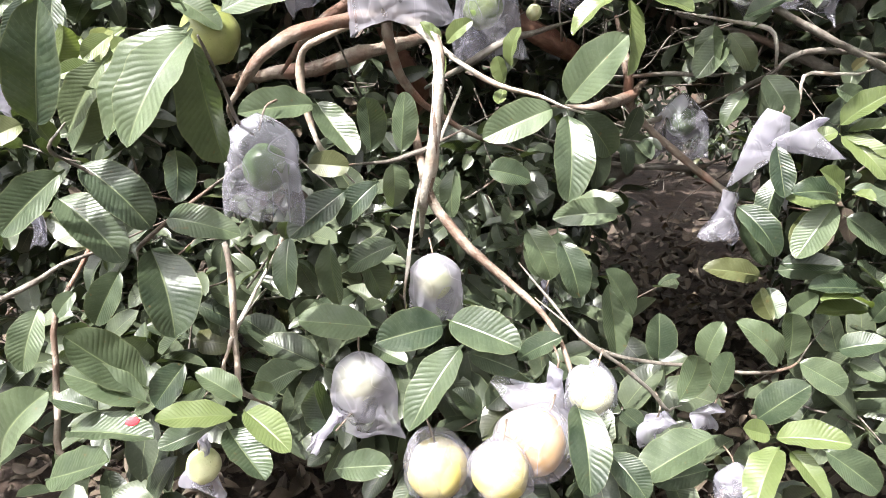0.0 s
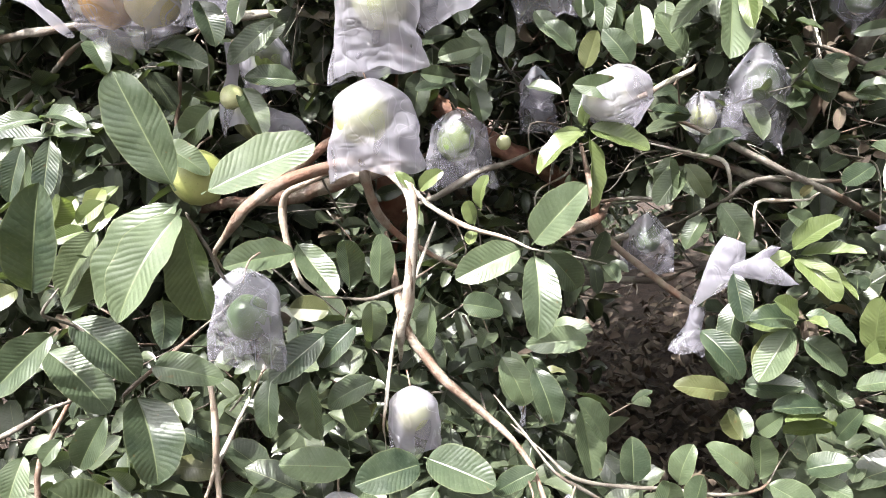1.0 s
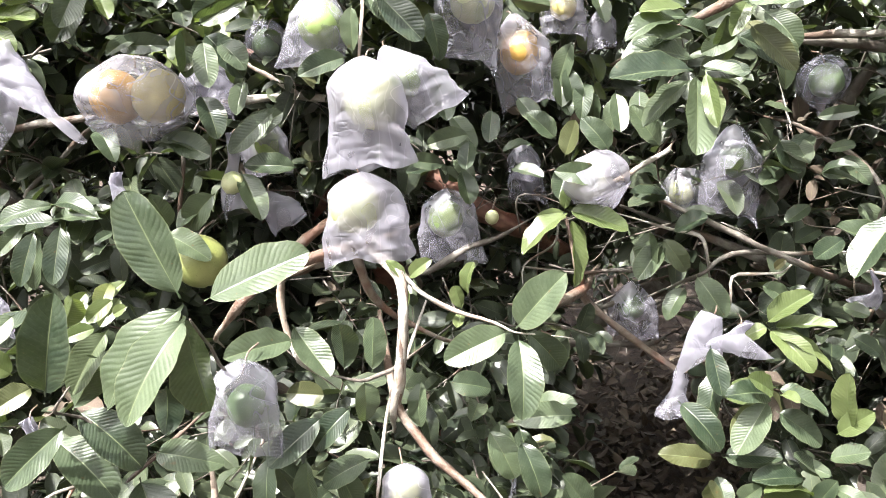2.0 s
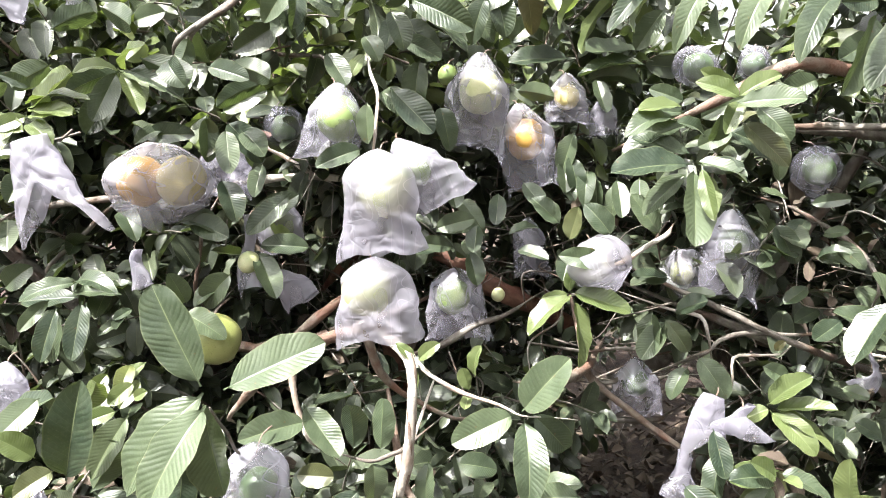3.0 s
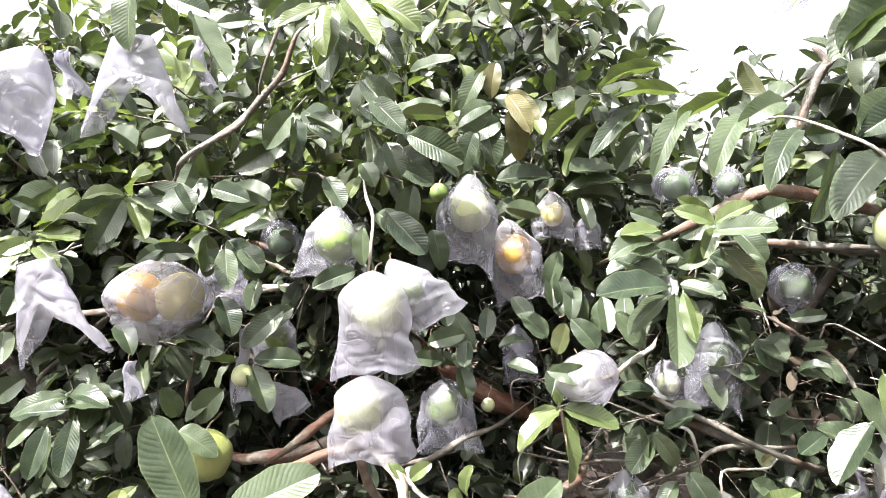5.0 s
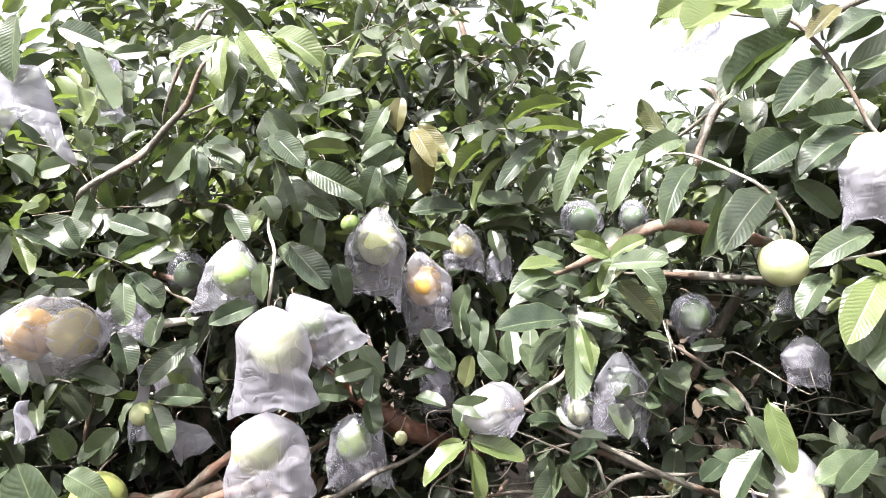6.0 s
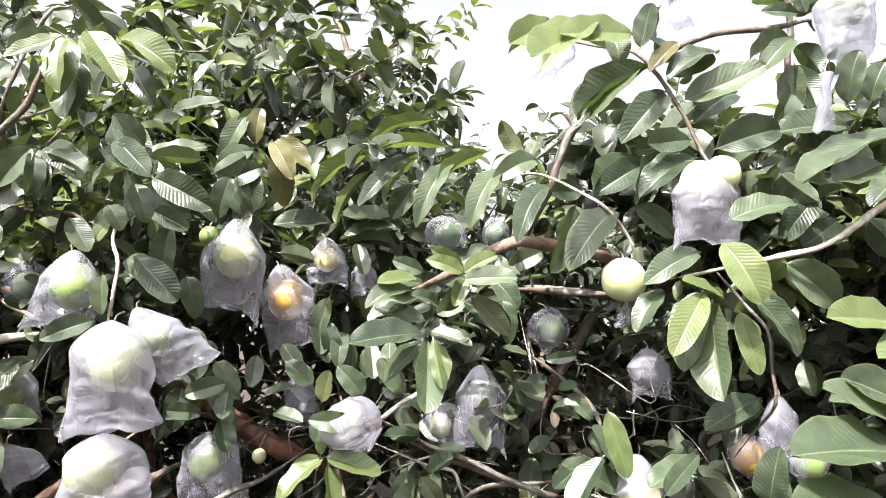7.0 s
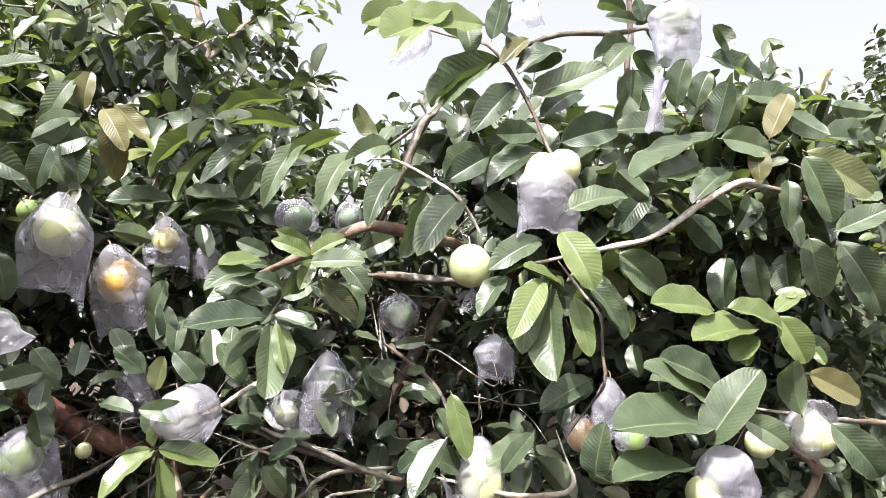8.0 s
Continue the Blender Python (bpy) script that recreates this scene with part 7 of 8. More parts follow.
under(tree, leaf(tree, (0.312, 1.28, 1.705), (0.186, 1.25, 1.709), (0.19, -0.71, 0.68), 0.45, 0))
under(tree, leaf(tree, (0.338, 1.25, 1.654), (0.448, 1.24, 1.643), (0.13, 0.6, 0.79), 0.45, 6))
under(tree, leaf(tree, (0.361, 1.24, 1.657), (0.371, 1.2, 1.576), (0.19, -0.87, 0.45), 0.45, 5))
under(tree, leaf(tree, (0.196, 1.2, 1.633), (0.27, 1.18, 1.613), (0.33, 0.88, 0.35), 0.55, 7))
under(tree, leaf(tree, (0.744, 1.05, 2.057), (0.648, 1, 1.996), (0.27, -0.91, 0.32), 0.30, 6, material=YOUNG))
under(tree, leaf(tree, (0.743, 1.12, 1.619), (0.664, 1.1, 1.593), (0.1, -0.91, 0.4), 0.55, 2))
under(tree, leaf(tree, (-0.322, 0.62, 1.167), (-0.36, 0.58, 1.101), (0.17, -0.88, 0.44), 0.50, 1))
under(tree, leaf(tree, (-0.421, 0.68, 1.154), (-0.373, 0.66, 1.205), (0.23, 0.96, 0.16), 0.45, 1, material=YOUNG))
under(tree, leaf(tree, (-0.345, 0.68, 1.191), (-0.373, 0.66, 1.168), (0.22, -0.85, 0.48), 0.60, 0, material=YOUNG))
under(tree, leaf(tree, (-0.316, 0.66, 1.186), (-0.338, 0.66, 1.176), (-0.16, -0.93, 0.34), 0.65, 0, material=YOUNG))
under(tree, leaf(tree, (-0.361, 0.66, 1.159), (-0.393, 0.64, 1.152), (0.35, -0.74, 0.57), 0.60, 0, material=YOUNG))
under(tree, leaf(tree, (-0.451, 0.64, 1.184), (-0.482, 0.6, 1.148), (0.37, -0.76, 0.54), 0.65, 3))
under(tree, leaf(tree, (-0.435, 0.6, 1.119), (-0.461, 0.57, 1.159), (0.88, -0.38, 0.28), 0.60, 0, material=YOUNG))
under(tree, leaf(tree, (-0.412, 0.6, 1.103), (-0.439, 0.56, 1.093), (0.52, -0.52, 0.67), 0.65, 2))
under(right_tree, leaf(right_tree, (0.752, 0.95, 1.693), (0.691, 0.9, 1.564), (0.45, -0.85, 0.1), 0.40, 0))
under(right_tree, leaf(right_tree, (0.751, 1.14, 1.287), (0.804, 1.12, 1.292), (-0.36, -0.82, 0.44), 0.55, 2))
under(right_tree, leaf(right_tree, (0.901, 0.79, 1.522), (0.814, 0.74, 1.421), (-0.55, -0.46, 0.7), 0.45, 2))
under(right_tree, leaf(right_tree, (0.917, 0.79, 1.507), (0.852, 0.7, 1.363), (-0.87, -0.14, 0.48), 0.45, 0))
under(right_tree, leaf(right_tree, (0.972, 0.78, 1.481), (0.959, 0.75, 1.382), (0.29, -0.93, 0.24), 0.45, 2, material=YOUNG))
under(right_tree, leaf(right_tree, (0.986, 0.78, 1.515), (1.061, 0.74, 1.418), (-0.13, -0.95, 0.29), 0.45, 2))
under(right_tree, leaf(right_tree, (0.901, 0.73, 1.599), (0.931, 0.68, 1.497), (-0.34, -0.88, 0.33), 0.50, 7, material=YOUNG))
under(right_tree, leaf(right_tree, (0.919, 0.74, 1.629), (1.034, 0.71, 1.683), (-0.44, -0.73, 0.53), 0.45, 2))
under(right_tree, leaf(right_tree, (0.921, 0.82, 1.588), (0.809, 0.8, 1.561), (-0.05, -0.68, 0.73), 0.45, 2))
under(right_tree, leaf(right_tree, (0.861, 0.85, 1.527), (0.794, 0.82, 1.455), (-0.42, -0.64, 0.65), 0.45, 7))
under(right_tree, leaf(right_tree, (0.814, 0.91, 1.679), (0.691, 0.86, 1.598), (-0.26, -0.6, 0.76), 0.45, 2))
under(right_tree, leaf(right_tree, (0.709, 1.1, 1.811), (0.735, 1.1, 1.86), (-0.43, -0.87, 0.22), 0.55, 2))
under(right_tree, leaf(right_tree, (0.937, 1.02, 1.994), (0.764, 0.98, 1.869), (-0.37, -0.61, 0.7), 0.45, 0))
under(right_tree, leaf(right_tree, (0.961, 0.97, 1.921), (0.848, 0.93, 1.824), (-0.11, -0.87, 0.49), 0.45, 1))
under(right_tree, leaf(right_tree, (0.962, 0.97, 1.95), (1.055, 0.94, 1.988), (-0.34, -0.93, 0.1), 0.50, 0))
under(right_tree, leaf(right_tree, (0.975, 0.95, 1.892), (1.129, 0.9, 1.941), (-0.39, -0.86, 0.34), 0.45, 5))
under(right_tree, leaf(right_tree, (1.013, 0.91, 1.787), (1.143, 0.87, 1.835), (-0.36, -0.91, 0.21), 0.50, 1))
under(right_tree, leaf(right_tree, (0.991, 0.96, 1.815), (0.887, 0.95, 1.799), (0.07, -0.98, 0.17), 0.55, 1))
under(right_tree, leaf(right_tree, (0.911, 0.97, 1.777), (0.795, 0.95, 1.721), (-0.02, -0.93, 0.38), 0.50, 1))
under(right_tree, leaf(right_tree, (0.992, 0.93, 1.779), (0.854, 0.9, 1.693), (-0.25, -0.72, 0.65), 0.45, 7))
under(right_tree, leaf(right_tree, (1.151, 1.02, 1.941), (1.033, 1, 1.867), (-0.12, -0.89, 0.43), 0.45, 7))
under(right_tree, leaf(right_tree, (0.991, 0.96, 1.985), (0.919, 0.95, 2.009), (-0.06, 0.97, 0.22), 0.60, 1))
under(right_tree, leaf(right_tree, (0.802, 0.78, 1.951), (0.658, 0.74, 1.935), (0.21, -0.9, 0.38), 0.45, 3, material=YOUNG))
under(right_tree, leaf(right_tree, (0.778, 0.82, 1.968), (0.783, 0.8, 1.905), (-0.2, -0.94, 0.28), 0.65, 7))
under(right_tree, leaf(right_tree, (0.856, 0.87, 1.961), (0.88, 0.86, 2.041), (-0.63, -0.77, 0.09), 0.55, 5))
under(right_tree, leaf(right_tree, (1.385, 0.87, 1.814), (1.54, 0.83, 1.799), (-0.24, -0.97, 0.06), 0.45, 2))
under(right_tree, leaf(right_tree, (1.53, 0.87, 1.817), (1.575, 0.85, 1.926), (-0.83, -0.5, 0.25), 0.50, 3, material=SERE))
under(right_tree, leaf(right_tree, (1.487, 0.87, 1.795), (1.477, 0.85, 1.721), (-0.46, -0.84, 0.29), 0.65, 7, material=SERE))
under(right_tree, leaf(right_tree, (1.418, 0.92, 1.821), (1.459, 0.9, 1.949), (-0.83, -0.53, 0.18), 0.55, 5))
under(right_tree, leaf(right_tree, (1.374, 0.92, 1.888), (1.401, 0.9, 1.969), (-0.82, -0.56, 0.13), 0.60, 7))
under(right_tree, leaf(right_tree, (1.232, 0.82, 1.849), (1.249, 0.8, 1.948), (-0.84, -0.53, 0.03), 0.50, 7))
under(right_tree, leaf(right_tree, (1.51, 1.02, 2.058), (1.69, 1, 2.019), (-0.03, -0.94, 0.34), 0.45, 0))
under(right_tree, leaf(right_tree, (1.34, 0.83, 1.814), (1.096, 0.78, 1.715), (-0.3, -0.31, 0.9), 0.45, 3))
under(right_tree, leaf(right_tree, (1.278, 0.8, 1.74), (1.138, 0.77, 1.688), (-0.11, -0.7, 0.71), 0.45, 5))
under(right_tree, leaf(right_tree, (1.523, 0.78, 1.772), (1.557, 0.73, 1.629), (-0.52, -0.84, 0.17), 0.45, 1))
under(right_tree, leaf(right_tree, (1.523, 0.78, 1.778), (1.669, 0.73, 1.685), (-0.23, -0.96, 0.16), 0.45, 3))
under(right_tree, leaf(right_tree, (1.687, 0.87, 1.833), (1.873, 0.84, 1.852), (-0.18, -0.75, 0.64), 0.45, 1))
under(right_tree, leaf(right_tree, (1.594, 0.87, 1.885), (1.675, 0.85, 1.832), (0.35, 0.92, 0.17), 0.60, 2))
under(right_tree, leaf(right_tree, (1.536, 0.83, 1.728), (1.51, 0.8, 1.624), (-0.42, -0.84, 0.35), 0.45, 2))
under(right_tree, leaf(right_tree, (1.344, 0.92, 1.655), (1.417, 0.9, 1.578), (0.31, 0.95, 0.04), 0.65, 5))
under(right_tree, leaf(right_tree, (1.113, 0.87, 1.572), (1.21, 0.84, 1.49), (-0.24, -0.97, 0.07), 0.55, 1))
under(right_tree, leaf(right_tree, (1.535, 0.73, 1.602), (1.639, 0.69, 1.64), (-0.45, -0.78, 0.42), 0.50, 5))
under(right_tree, leaf(right_tree, (1.632, 0.87, 1.611), (1.648, 0.85, 1.469), (-0.52, -0.85, 0.06), 0.55, 0))
under(right_tree, leaf(right_tree, (1.606, 0.78, 1.596), (1.675, 0.74, 1.432), (-0.49, -0.87, 0.01), 0.45, 7))
under(right_tree, leaf(right_tree, (1.576, 0.97, 1.58), (1.554, 0.95, 1.459), (-0.9, -0.38, 0.22), 0.50, 2))
under(right_tree, leaf(right_tree, (1.49, 0.97, 1.573), (1.461, 0.95, 1.442), (-0.87, -0.42, 0.25), 0.55, 7))
under(right_tree, leaf(right_tree, (1.674, 0.97, 1.58), (1.651, 0.95, 1.463), (-0.91, -0.35, 0.24), 0.60, 0))
under(right_tree, leaf(right_tree, (1.259, 0.77, 1.453), (1.102, 0.74, 1.483), (0.26, -0.71, 0.65), 0.45, 0, material=YOUNG))
under(right_tree, leaf(right_tree, (1.33, 0.74, 1.419), (1.159, 0.71, 1.421), (0.09, -0.46, 0.89), 0.45, 0, material=YOUNG))
under(right_tree, leaf(right_tree, (1.251, 0.74, 1.458), (1.368, 0.7, 1.438), (-0.09, -0.66, 0.75), 0.45, 1, material=YOUNG))
under(right_tree, leaf(right_tree, (1.371, 0.73, 1.444), (1.407, 0.69, 1.353), (-0.48, -0.85, 0.19), 0.55, 1, material=YOUNG))
under(right_tree, leaf(right_tree, (1.323, 0.74, 1.409), (1.251, 0.72, 1.355), (-0.44, -0.48, 0.76), 0.55, 5, material=YOUNG))
under(right_tree, leaf(right_tree, (1.397, 0.76, 1.443), (1.456, 0.75, 1.486), (-0.52, -0.62, 0.59), 0.50, 0, material=YOUNG))
under(right_tree, leaf(right_tree, (1.496, 0.77, 1.4), (1.516, 0.75, 1.342), (-0.48, -0.87, 0.13), 0.60, 1))
under(right_tree, leaf(right_tree, (1.099, 0.62, 1.277), (0.892, 0.57, 1.319), (0.28, -0.44, 0.86), 0.45, 0))
under(right_tree, leaf(right_tree, (1.135, 0.65, 1.305), (0.982, 0.62, 1.38), (0.42, -0.69, 0.59), 0.45, 3))
under(right_tree, leaf(right_tree, (1.174, 0.67, 1.323), (1.037, 0.64, 1.395), (0.42, -0.78, 0.46), 0.45, 0))
under(right_tree, leaf(right_tree, (1.062, 0.6, 1.249), (1.14, 0.56, 1.374), (-0.81, -0.46, 0.36), 0.50, 0))
under(right_tree, leaf(right_tree, (1.158, 0.62, 1.285), (1.216, 0.58, 1.24), (-0.35, -0.88, 0.33), 0.55, 7))
under(right_tree, leaf(right_tree, (1.409, 0.72, 1.247), (1.361, 0.69, 1.355), (0.37, 0.84, 0.4), 0.50, 7))
under(right_tree, leaf(right_tree, (1.423, 0.72, 1.331), (1.528, 0.68, 1.278), (-0.26, -0.94, 0.21), 0.50, 0, material=SERE))
under(right_tree, leaf(right_tree, (1.426, 0.68, 1.247), (1.498, 0.64, 1.144), (-0.37, -0.92, 0.1), 0.50, 7))
under(right_tree, leaf(right_tree, (1.027, 0.78, 1.155), (0.945, 0.74, 1.254), (-0.13, 0.95, 0.27), 0.45, 2))
under(right_tree, leaf(right_tree, (1.044, 0.6, 1.222), (0.875, 0.56, 1.25), (0.2, -0.16, 0.97), 0.45, 0))
under(right_tree, leaf(right_tree, (1.023, 0.83, 1.33), (0.907, 0.8, 1.301), (0.01, -0.72, 0.7), 0.45, 1))
under(right_tree, leaf(right_tree, (0.876, 1.03, 1.146), (0.786, 1, 1.275), (0.57, -0.8, 0.21), 0.45, 3))
under(right_tree, leaf(right_tree, (0.915, 1.02, 1.144), (0.978, 0.98, 1.225), (-0.75, -0.6, 0.29), 0.55, 0))
under(right_tree, leaf(right_tree, (0.841, 1.02, 1.142), (0.731, 0.98, 1.221), (0.53, -0.77, 0.34), 0.45, 1))
under(right_tree, leaf(right_tree, (0.769, 0.92, 1.239), (0.679, 0.88, 1.158), (-0.58, -0.27, 0.77), 0.45, 0))
under(right_tree, leaf(right_tree, (1.271, 1, 2.057), (1.153, 1, 2.021), (-0.25, 0.5, 0.83), 0.45, 1))
under(right_tree, leaf(right_tree, (1.279, 1, 2.058), (1.195, 1, 1.975), (-0.39, -0.84, 0.39), 0.50, 7))
under(right_tree, leaf(right_tree, (1.297, 1, 2.107), (1.217, 1, 2.117), (0, -1, 0.02), 0.45, 1))
under(right_tree, leaf(right_tree, (1.313, 1, 2.109), (1.297, 1, 2.166), (0.37, 0.92, 0.1), 0.55, 5))
under(right_tree, leaf(right_tree, (1.369, 0.97, 1.855), (1.198, 0.95, 1.859), (0.11, -0.88, 0.46), 0.45, 1))
under(right_tree, leaf(right_tree, (1.275, 1, 1.999), (1.259, 1, 1.891), (-0.81, -0.57, 0.12), 0.55, 0))
under(right_tree, leaf(right_tree, (1.255, 1, 1.906), (1.288, 1, 1.805), (0.32, 0.94, 0.11), 0.55, 2))
under(right_tree, leaf(right_tree, (1.983, 1.1, 2.017), (2.039, 1.1, 2.106), (-0.85, -0.03, 0.53), 0.45, 7, material=SERE))
under(right_tree, leaf(right_tree, (1.181, 0.95, 1.752), (1.251, 0.95, 1.694), (0.14, 0.98, 0.17), 0.60, 1))
under(right_tree, leaf(right_tree, (1.266, 0.95, 1.707), (1.175, 0.95, 1.631), (-0.41, -0.76, 0.5), 0.50, 2))
under(right_tree, leaf(right_tree, (1.351, 1, 1.665), (1.239, 0.98, 1.598), (-0.23, -0.76, 0.61), 0.50, 5))
under(right_tree, leaf(right_tree, (1.435, 0.98, 1.73), (1.512, 0.96, 1.671), (0.29, 0.95, 0.06), 0.65, 5))
under(right_tree, leaf(right_tree, (1.623, 0.98, 1.71), (1.647, 0.96, 1.613), (-0.49, -0.87, 0.05), 0.65, 0))
under(right_tree, leaf(right_tree, (1.736, 0.9, 1.769), (1.829, 0.88, 1.824), (-0.45, -0.75, 0.48), 0.55, 0))
under(right_tree, leaf(right_tree, (1.739, 0.85, 1.695), (1.827, 0.82, 1.719), (-0.39, -0.84, 0.37), 0.65, 1))
under(right_tree, leaf(right_tree, (0.795, 1.02, 1.73), (0.716, 1, 1.721), (0.22, -0.96, 0.19), 0.55, 5))
under(right_tree, leaf(right_tree, (0.806, 1.15, 1.166), (0.744, 1.13, 1.127), (-0.23, -0.67, 0.71), 0.55, 5))
under(right_tree, leaf(right_tree, (0.853, 1.2, 1.224), (0.885, 1.18, 1.181), (-0.15, -0.93, 0.32), 0.65, 7))
under(right_tree, leaf(right_tree, (0.765, 1.2, 1.225), (0.712, 1.18, 1.196), (-0.14, -0.7, 0.7), 0.55, 3))
under(right_tree, leaf(right_tree, (0.81, 1.25, 1.17), (0.751, 1.22, 1.153), (0.12, -0.65, 0.75), 0.50, 0))
under(right_tree, leaf(right_tree, (0.781, 1.1, 1.048), (0.821, 1.08, 1.033), (-0.2, -0.82, 0.54), 0.65, 5))
under(right_tree, leaf(right_tree, (0.751, 1, 1.019), (0.796, 0.98, 0.997), (-0.12, -0.85, 0.52), 0.65, 2))
under(right_tree, leaf(right_tree, (0.939, 0.98, 1.975), (0.757, 0.94, 1.854), (-0.53, 0.6, 0.6), 0.35, 7))
under(right_tree, leaf(right_tree, (0.787, 1, 2.042), (0.691, 0.96, 1.943), (-0.07, -0.9, 0.43), 0.20, 7, material=YOUNG))
under(right_tree, leaf(right_tree, (0.799, 1, 2.05), (0.903, 1, 2.03), (0.02, 1, 0.08), 0.40, 5, material=YOUNG))
under(right_tree, leaf(right_tree, (1.072, 0.96, 2.001), (0.944, 0.93, 1.927), (-0.23, -0.69, 0.69), 0.45, 7))
under(right_tree, leaf(right_tree, (0.98, 0.95, 2.013), (0.91, 0.93, 1.958), (-0.16, -0.84, 0.52), 0.45, 1, material=SERE))
under(right_tree, leaf(right_tree, (0.899, 0.98, 1.787), (0.785, 0.94, 1.718), (-0.49, 0.81, 0.33), 0.45, 6))
under(right_tree, leaf(right_tree, (1.001, 0.94, 1.788), (0.853, 0.9, 1.687), (-0.51, 0.72, 0.46), 0.45, 6))
under(right_tree, leaf(right_tree, (0.977, 0.92, 1.81), (0.868, 0.9, 1.789), (0.12, -0.95, 0.28), 0.45, 5))
under(right_tree, leaf(right_tree, (0.855, 0.93, 1.691), (0.925, 0.9, 1.626), (-0.26, -0.95, 0.16), 0.45, 1))
under(right_tree, leaf(right_tree, (0.92, 0.9, 2.061), (0.866, 0.88, 1.975), (-0.37, 0.93, 0.02), 0.45, 1))
under(right_tree, leaf(right_tree, (1.294, 1.04, 2.014), (1.32, 1, 1.898), (0.91, 0.41, 0.06), 0.45, 6))
under(right_tree, leaf(right_tree, (1.292, 1.04, 1.973), (1.215, 1, 1.867), (0.16, -0.96, 0.24), 0.45, 6))
under(right_tree, leaf(right_tree, (1.325, 1.06, 2.065), (1.371, 1.04, 1.994), (0.8, 0.45, 0.39), 0.65, 6))
under(right_tree, leaf(right_tree, (1.277, 1.05, 1.908), (1.175, 1, 1.808), (0.36, -0.93, 0.1), 0.45, 6))
under(right_tree, leaf(right_tree, (1.283, 1, 1.856), (1.332, 0.97, 1.776), (0.82, 0.48, 0.32), 0.65, 7))
under(right_tree, leaf(right_tree, (1.517, 1, 2.132), (1.545, 0.98, 2.062), (0.9, 0.34, 0.27), 0.60, 6))
under(right_tree, leaf(right_tree, (1.535, 0.95, 1.945), (1.713, 0.93, 1.944), (-0.1, -0.89, 0.44), 0.45, 3))
under(right_tree, leaf(right_tree, (1.403, 0.98, 1.879), (1.288, 0.95, 1.819), (-0.36, 0.91, 0.23), 0.45, 6))
under(right_tree, leaf(right_tree, (1.175, 1, 1.811), (1.088, 0.98, 1.753), (-0.24, 0.97, 0.02), 0.50, 6))
under(right_tree, leaf(right_tree, (1.492, 0.95, 1.767), (1.363, 0.92, 1.705), (-0.22, -0.61, 0.76), 0.45, 1))
under(right_tree, leaf(right_tree, (1.577, 0.97, 1.714), (1.499, 0.95, 1.624), (-0.13, -0.94, 0.33), 0.50, 6))
under(right_tree, leaf(right_tree, (1.736, 0.95, 1.709), (1.764, 0.92, 1.597), (0.93, 0.32, 0.15), 0.55, 6))
under(right_tree, leaf(right_tree, (1.962, 1.05, 1.985), (2.072, 1.02, 1.963), (0.27, 0.96, 0.06), 0.45, 0))
under(right_tree, leaf(right_tree, (2.089, 1.1, 1.96), (2.224, 1.08, 2.007), (-0.31, -0.77, 0.57), 0.45, 0))
under(right_tree, leaf(right_tree, (1.306, 1.05, 2.155), (1.205, 1.02, 2.149), (-0.21, 0.54, 0.82), 0.45, 7))
under(right_tree, leaf(right_tree, (1.32, 1.05, 2.129), (1.38, 1.02, 2.153), (0.18, 0.8, 0.57), 0.65, 6))
under(right_tree, leaf(right_tree, (0.839, 1.1, 1.69), (0.755, 1.08, 1.638), (-0.07, -0.89, 0.46), 0.50, 5))
under(tree, leaf(tree, (0.591, 0.93, 0.949), (0.507, 0.895, 0.96), (0.37, -0.68, 0.64), 0.50, 7))
under(tree, leaf(tree, (0.584, 0.92, 0.943), (0.522, 0.885, 0.868), (-0.33, -0.72, 0.61), 0.50, 3))
under(tree, leaf(tree, (0.595, 0.92, 0.962), (0.67, 0.885, 0.945), (-0.03, -0.50, 0.87), 0.50, 2))
under(tree, leaf(tree, (0.601, 0.93, 0.919), (0.67, 0.895, 0.878), (-0.08, -0.82, 0.56), 0.55, 2))
under(tree, leaf(tree, (0.523, 0.95, 0.835), (0.607, 0.915, 0.85), (-0.36, -0.55, 0.75), 0.40, 0))
under(tree, leaf(tree, (0.515, 0.95, 0.799), (0.525, 0.915, 0.758), (-0.04, -0.76, 0.64), 0.60, 3))
under(tree, leaf(tree, (0.652, 0.93, 0.802), (0.557, 0.895, 0.825), (0.33, -0.31, 0.89), 0.42, 0))
under(tree, leaf(tree, (0.663, 0.92, 0.777), (0.568, 0.885, 0.799), (0.26, -0.11, 0.96), 0.40, 7, material=YOUNG))
under(tree, leaf(tree, (0.685, 0.94, 0.797), (0.625, 0.905, 0.853), (0.74, -0.36, 0.57), 0.50, 3))
under(tree, leaf(tree, (0.671, 0.9, 0.85), (0.715, 0.865, 0.88), (-0.67, -0.25, 0.69), 0.55, 3))
under(tree, leaf(tree, (0.682, 0.9, 0.891), (0.716, 0.865, 0.943), (-0.82, -0.54, 0.18), 0.50, 3, material=YOUNG))
under(tree, leaf(tree, (0.698, 0.9, 0.901), (0.672, 0.865, 1), (-0.78, -0.51, -0.37), 0.40, 0, material=YOUNG))
under(tree, leaf(tree, (0.586, 0.91, 0.96), (0.54, 0.875, 1), (0.74, -0.60, 0.30), 0.50, 0, material=YOUNG))
under(tree, leaf(tree, (0.597, 0.91, 0.956), (0.613, 0.875, 0.956), (-0.31, -0.14, 0.94), 0.50, 7, material=YOUNG))
under(tree, leaf(tree, (0.679, 0.9, 0.8), (0.721, 0.865, 0.783), (-0.20, -0.61, 0.77), 0.50, 6))
under(tree, leaf(tree, (0.664, 0.92, 0.754), (0.675, 0.885, 0.818), (-0.88, -0.46, -0.10), 0.50, 0))
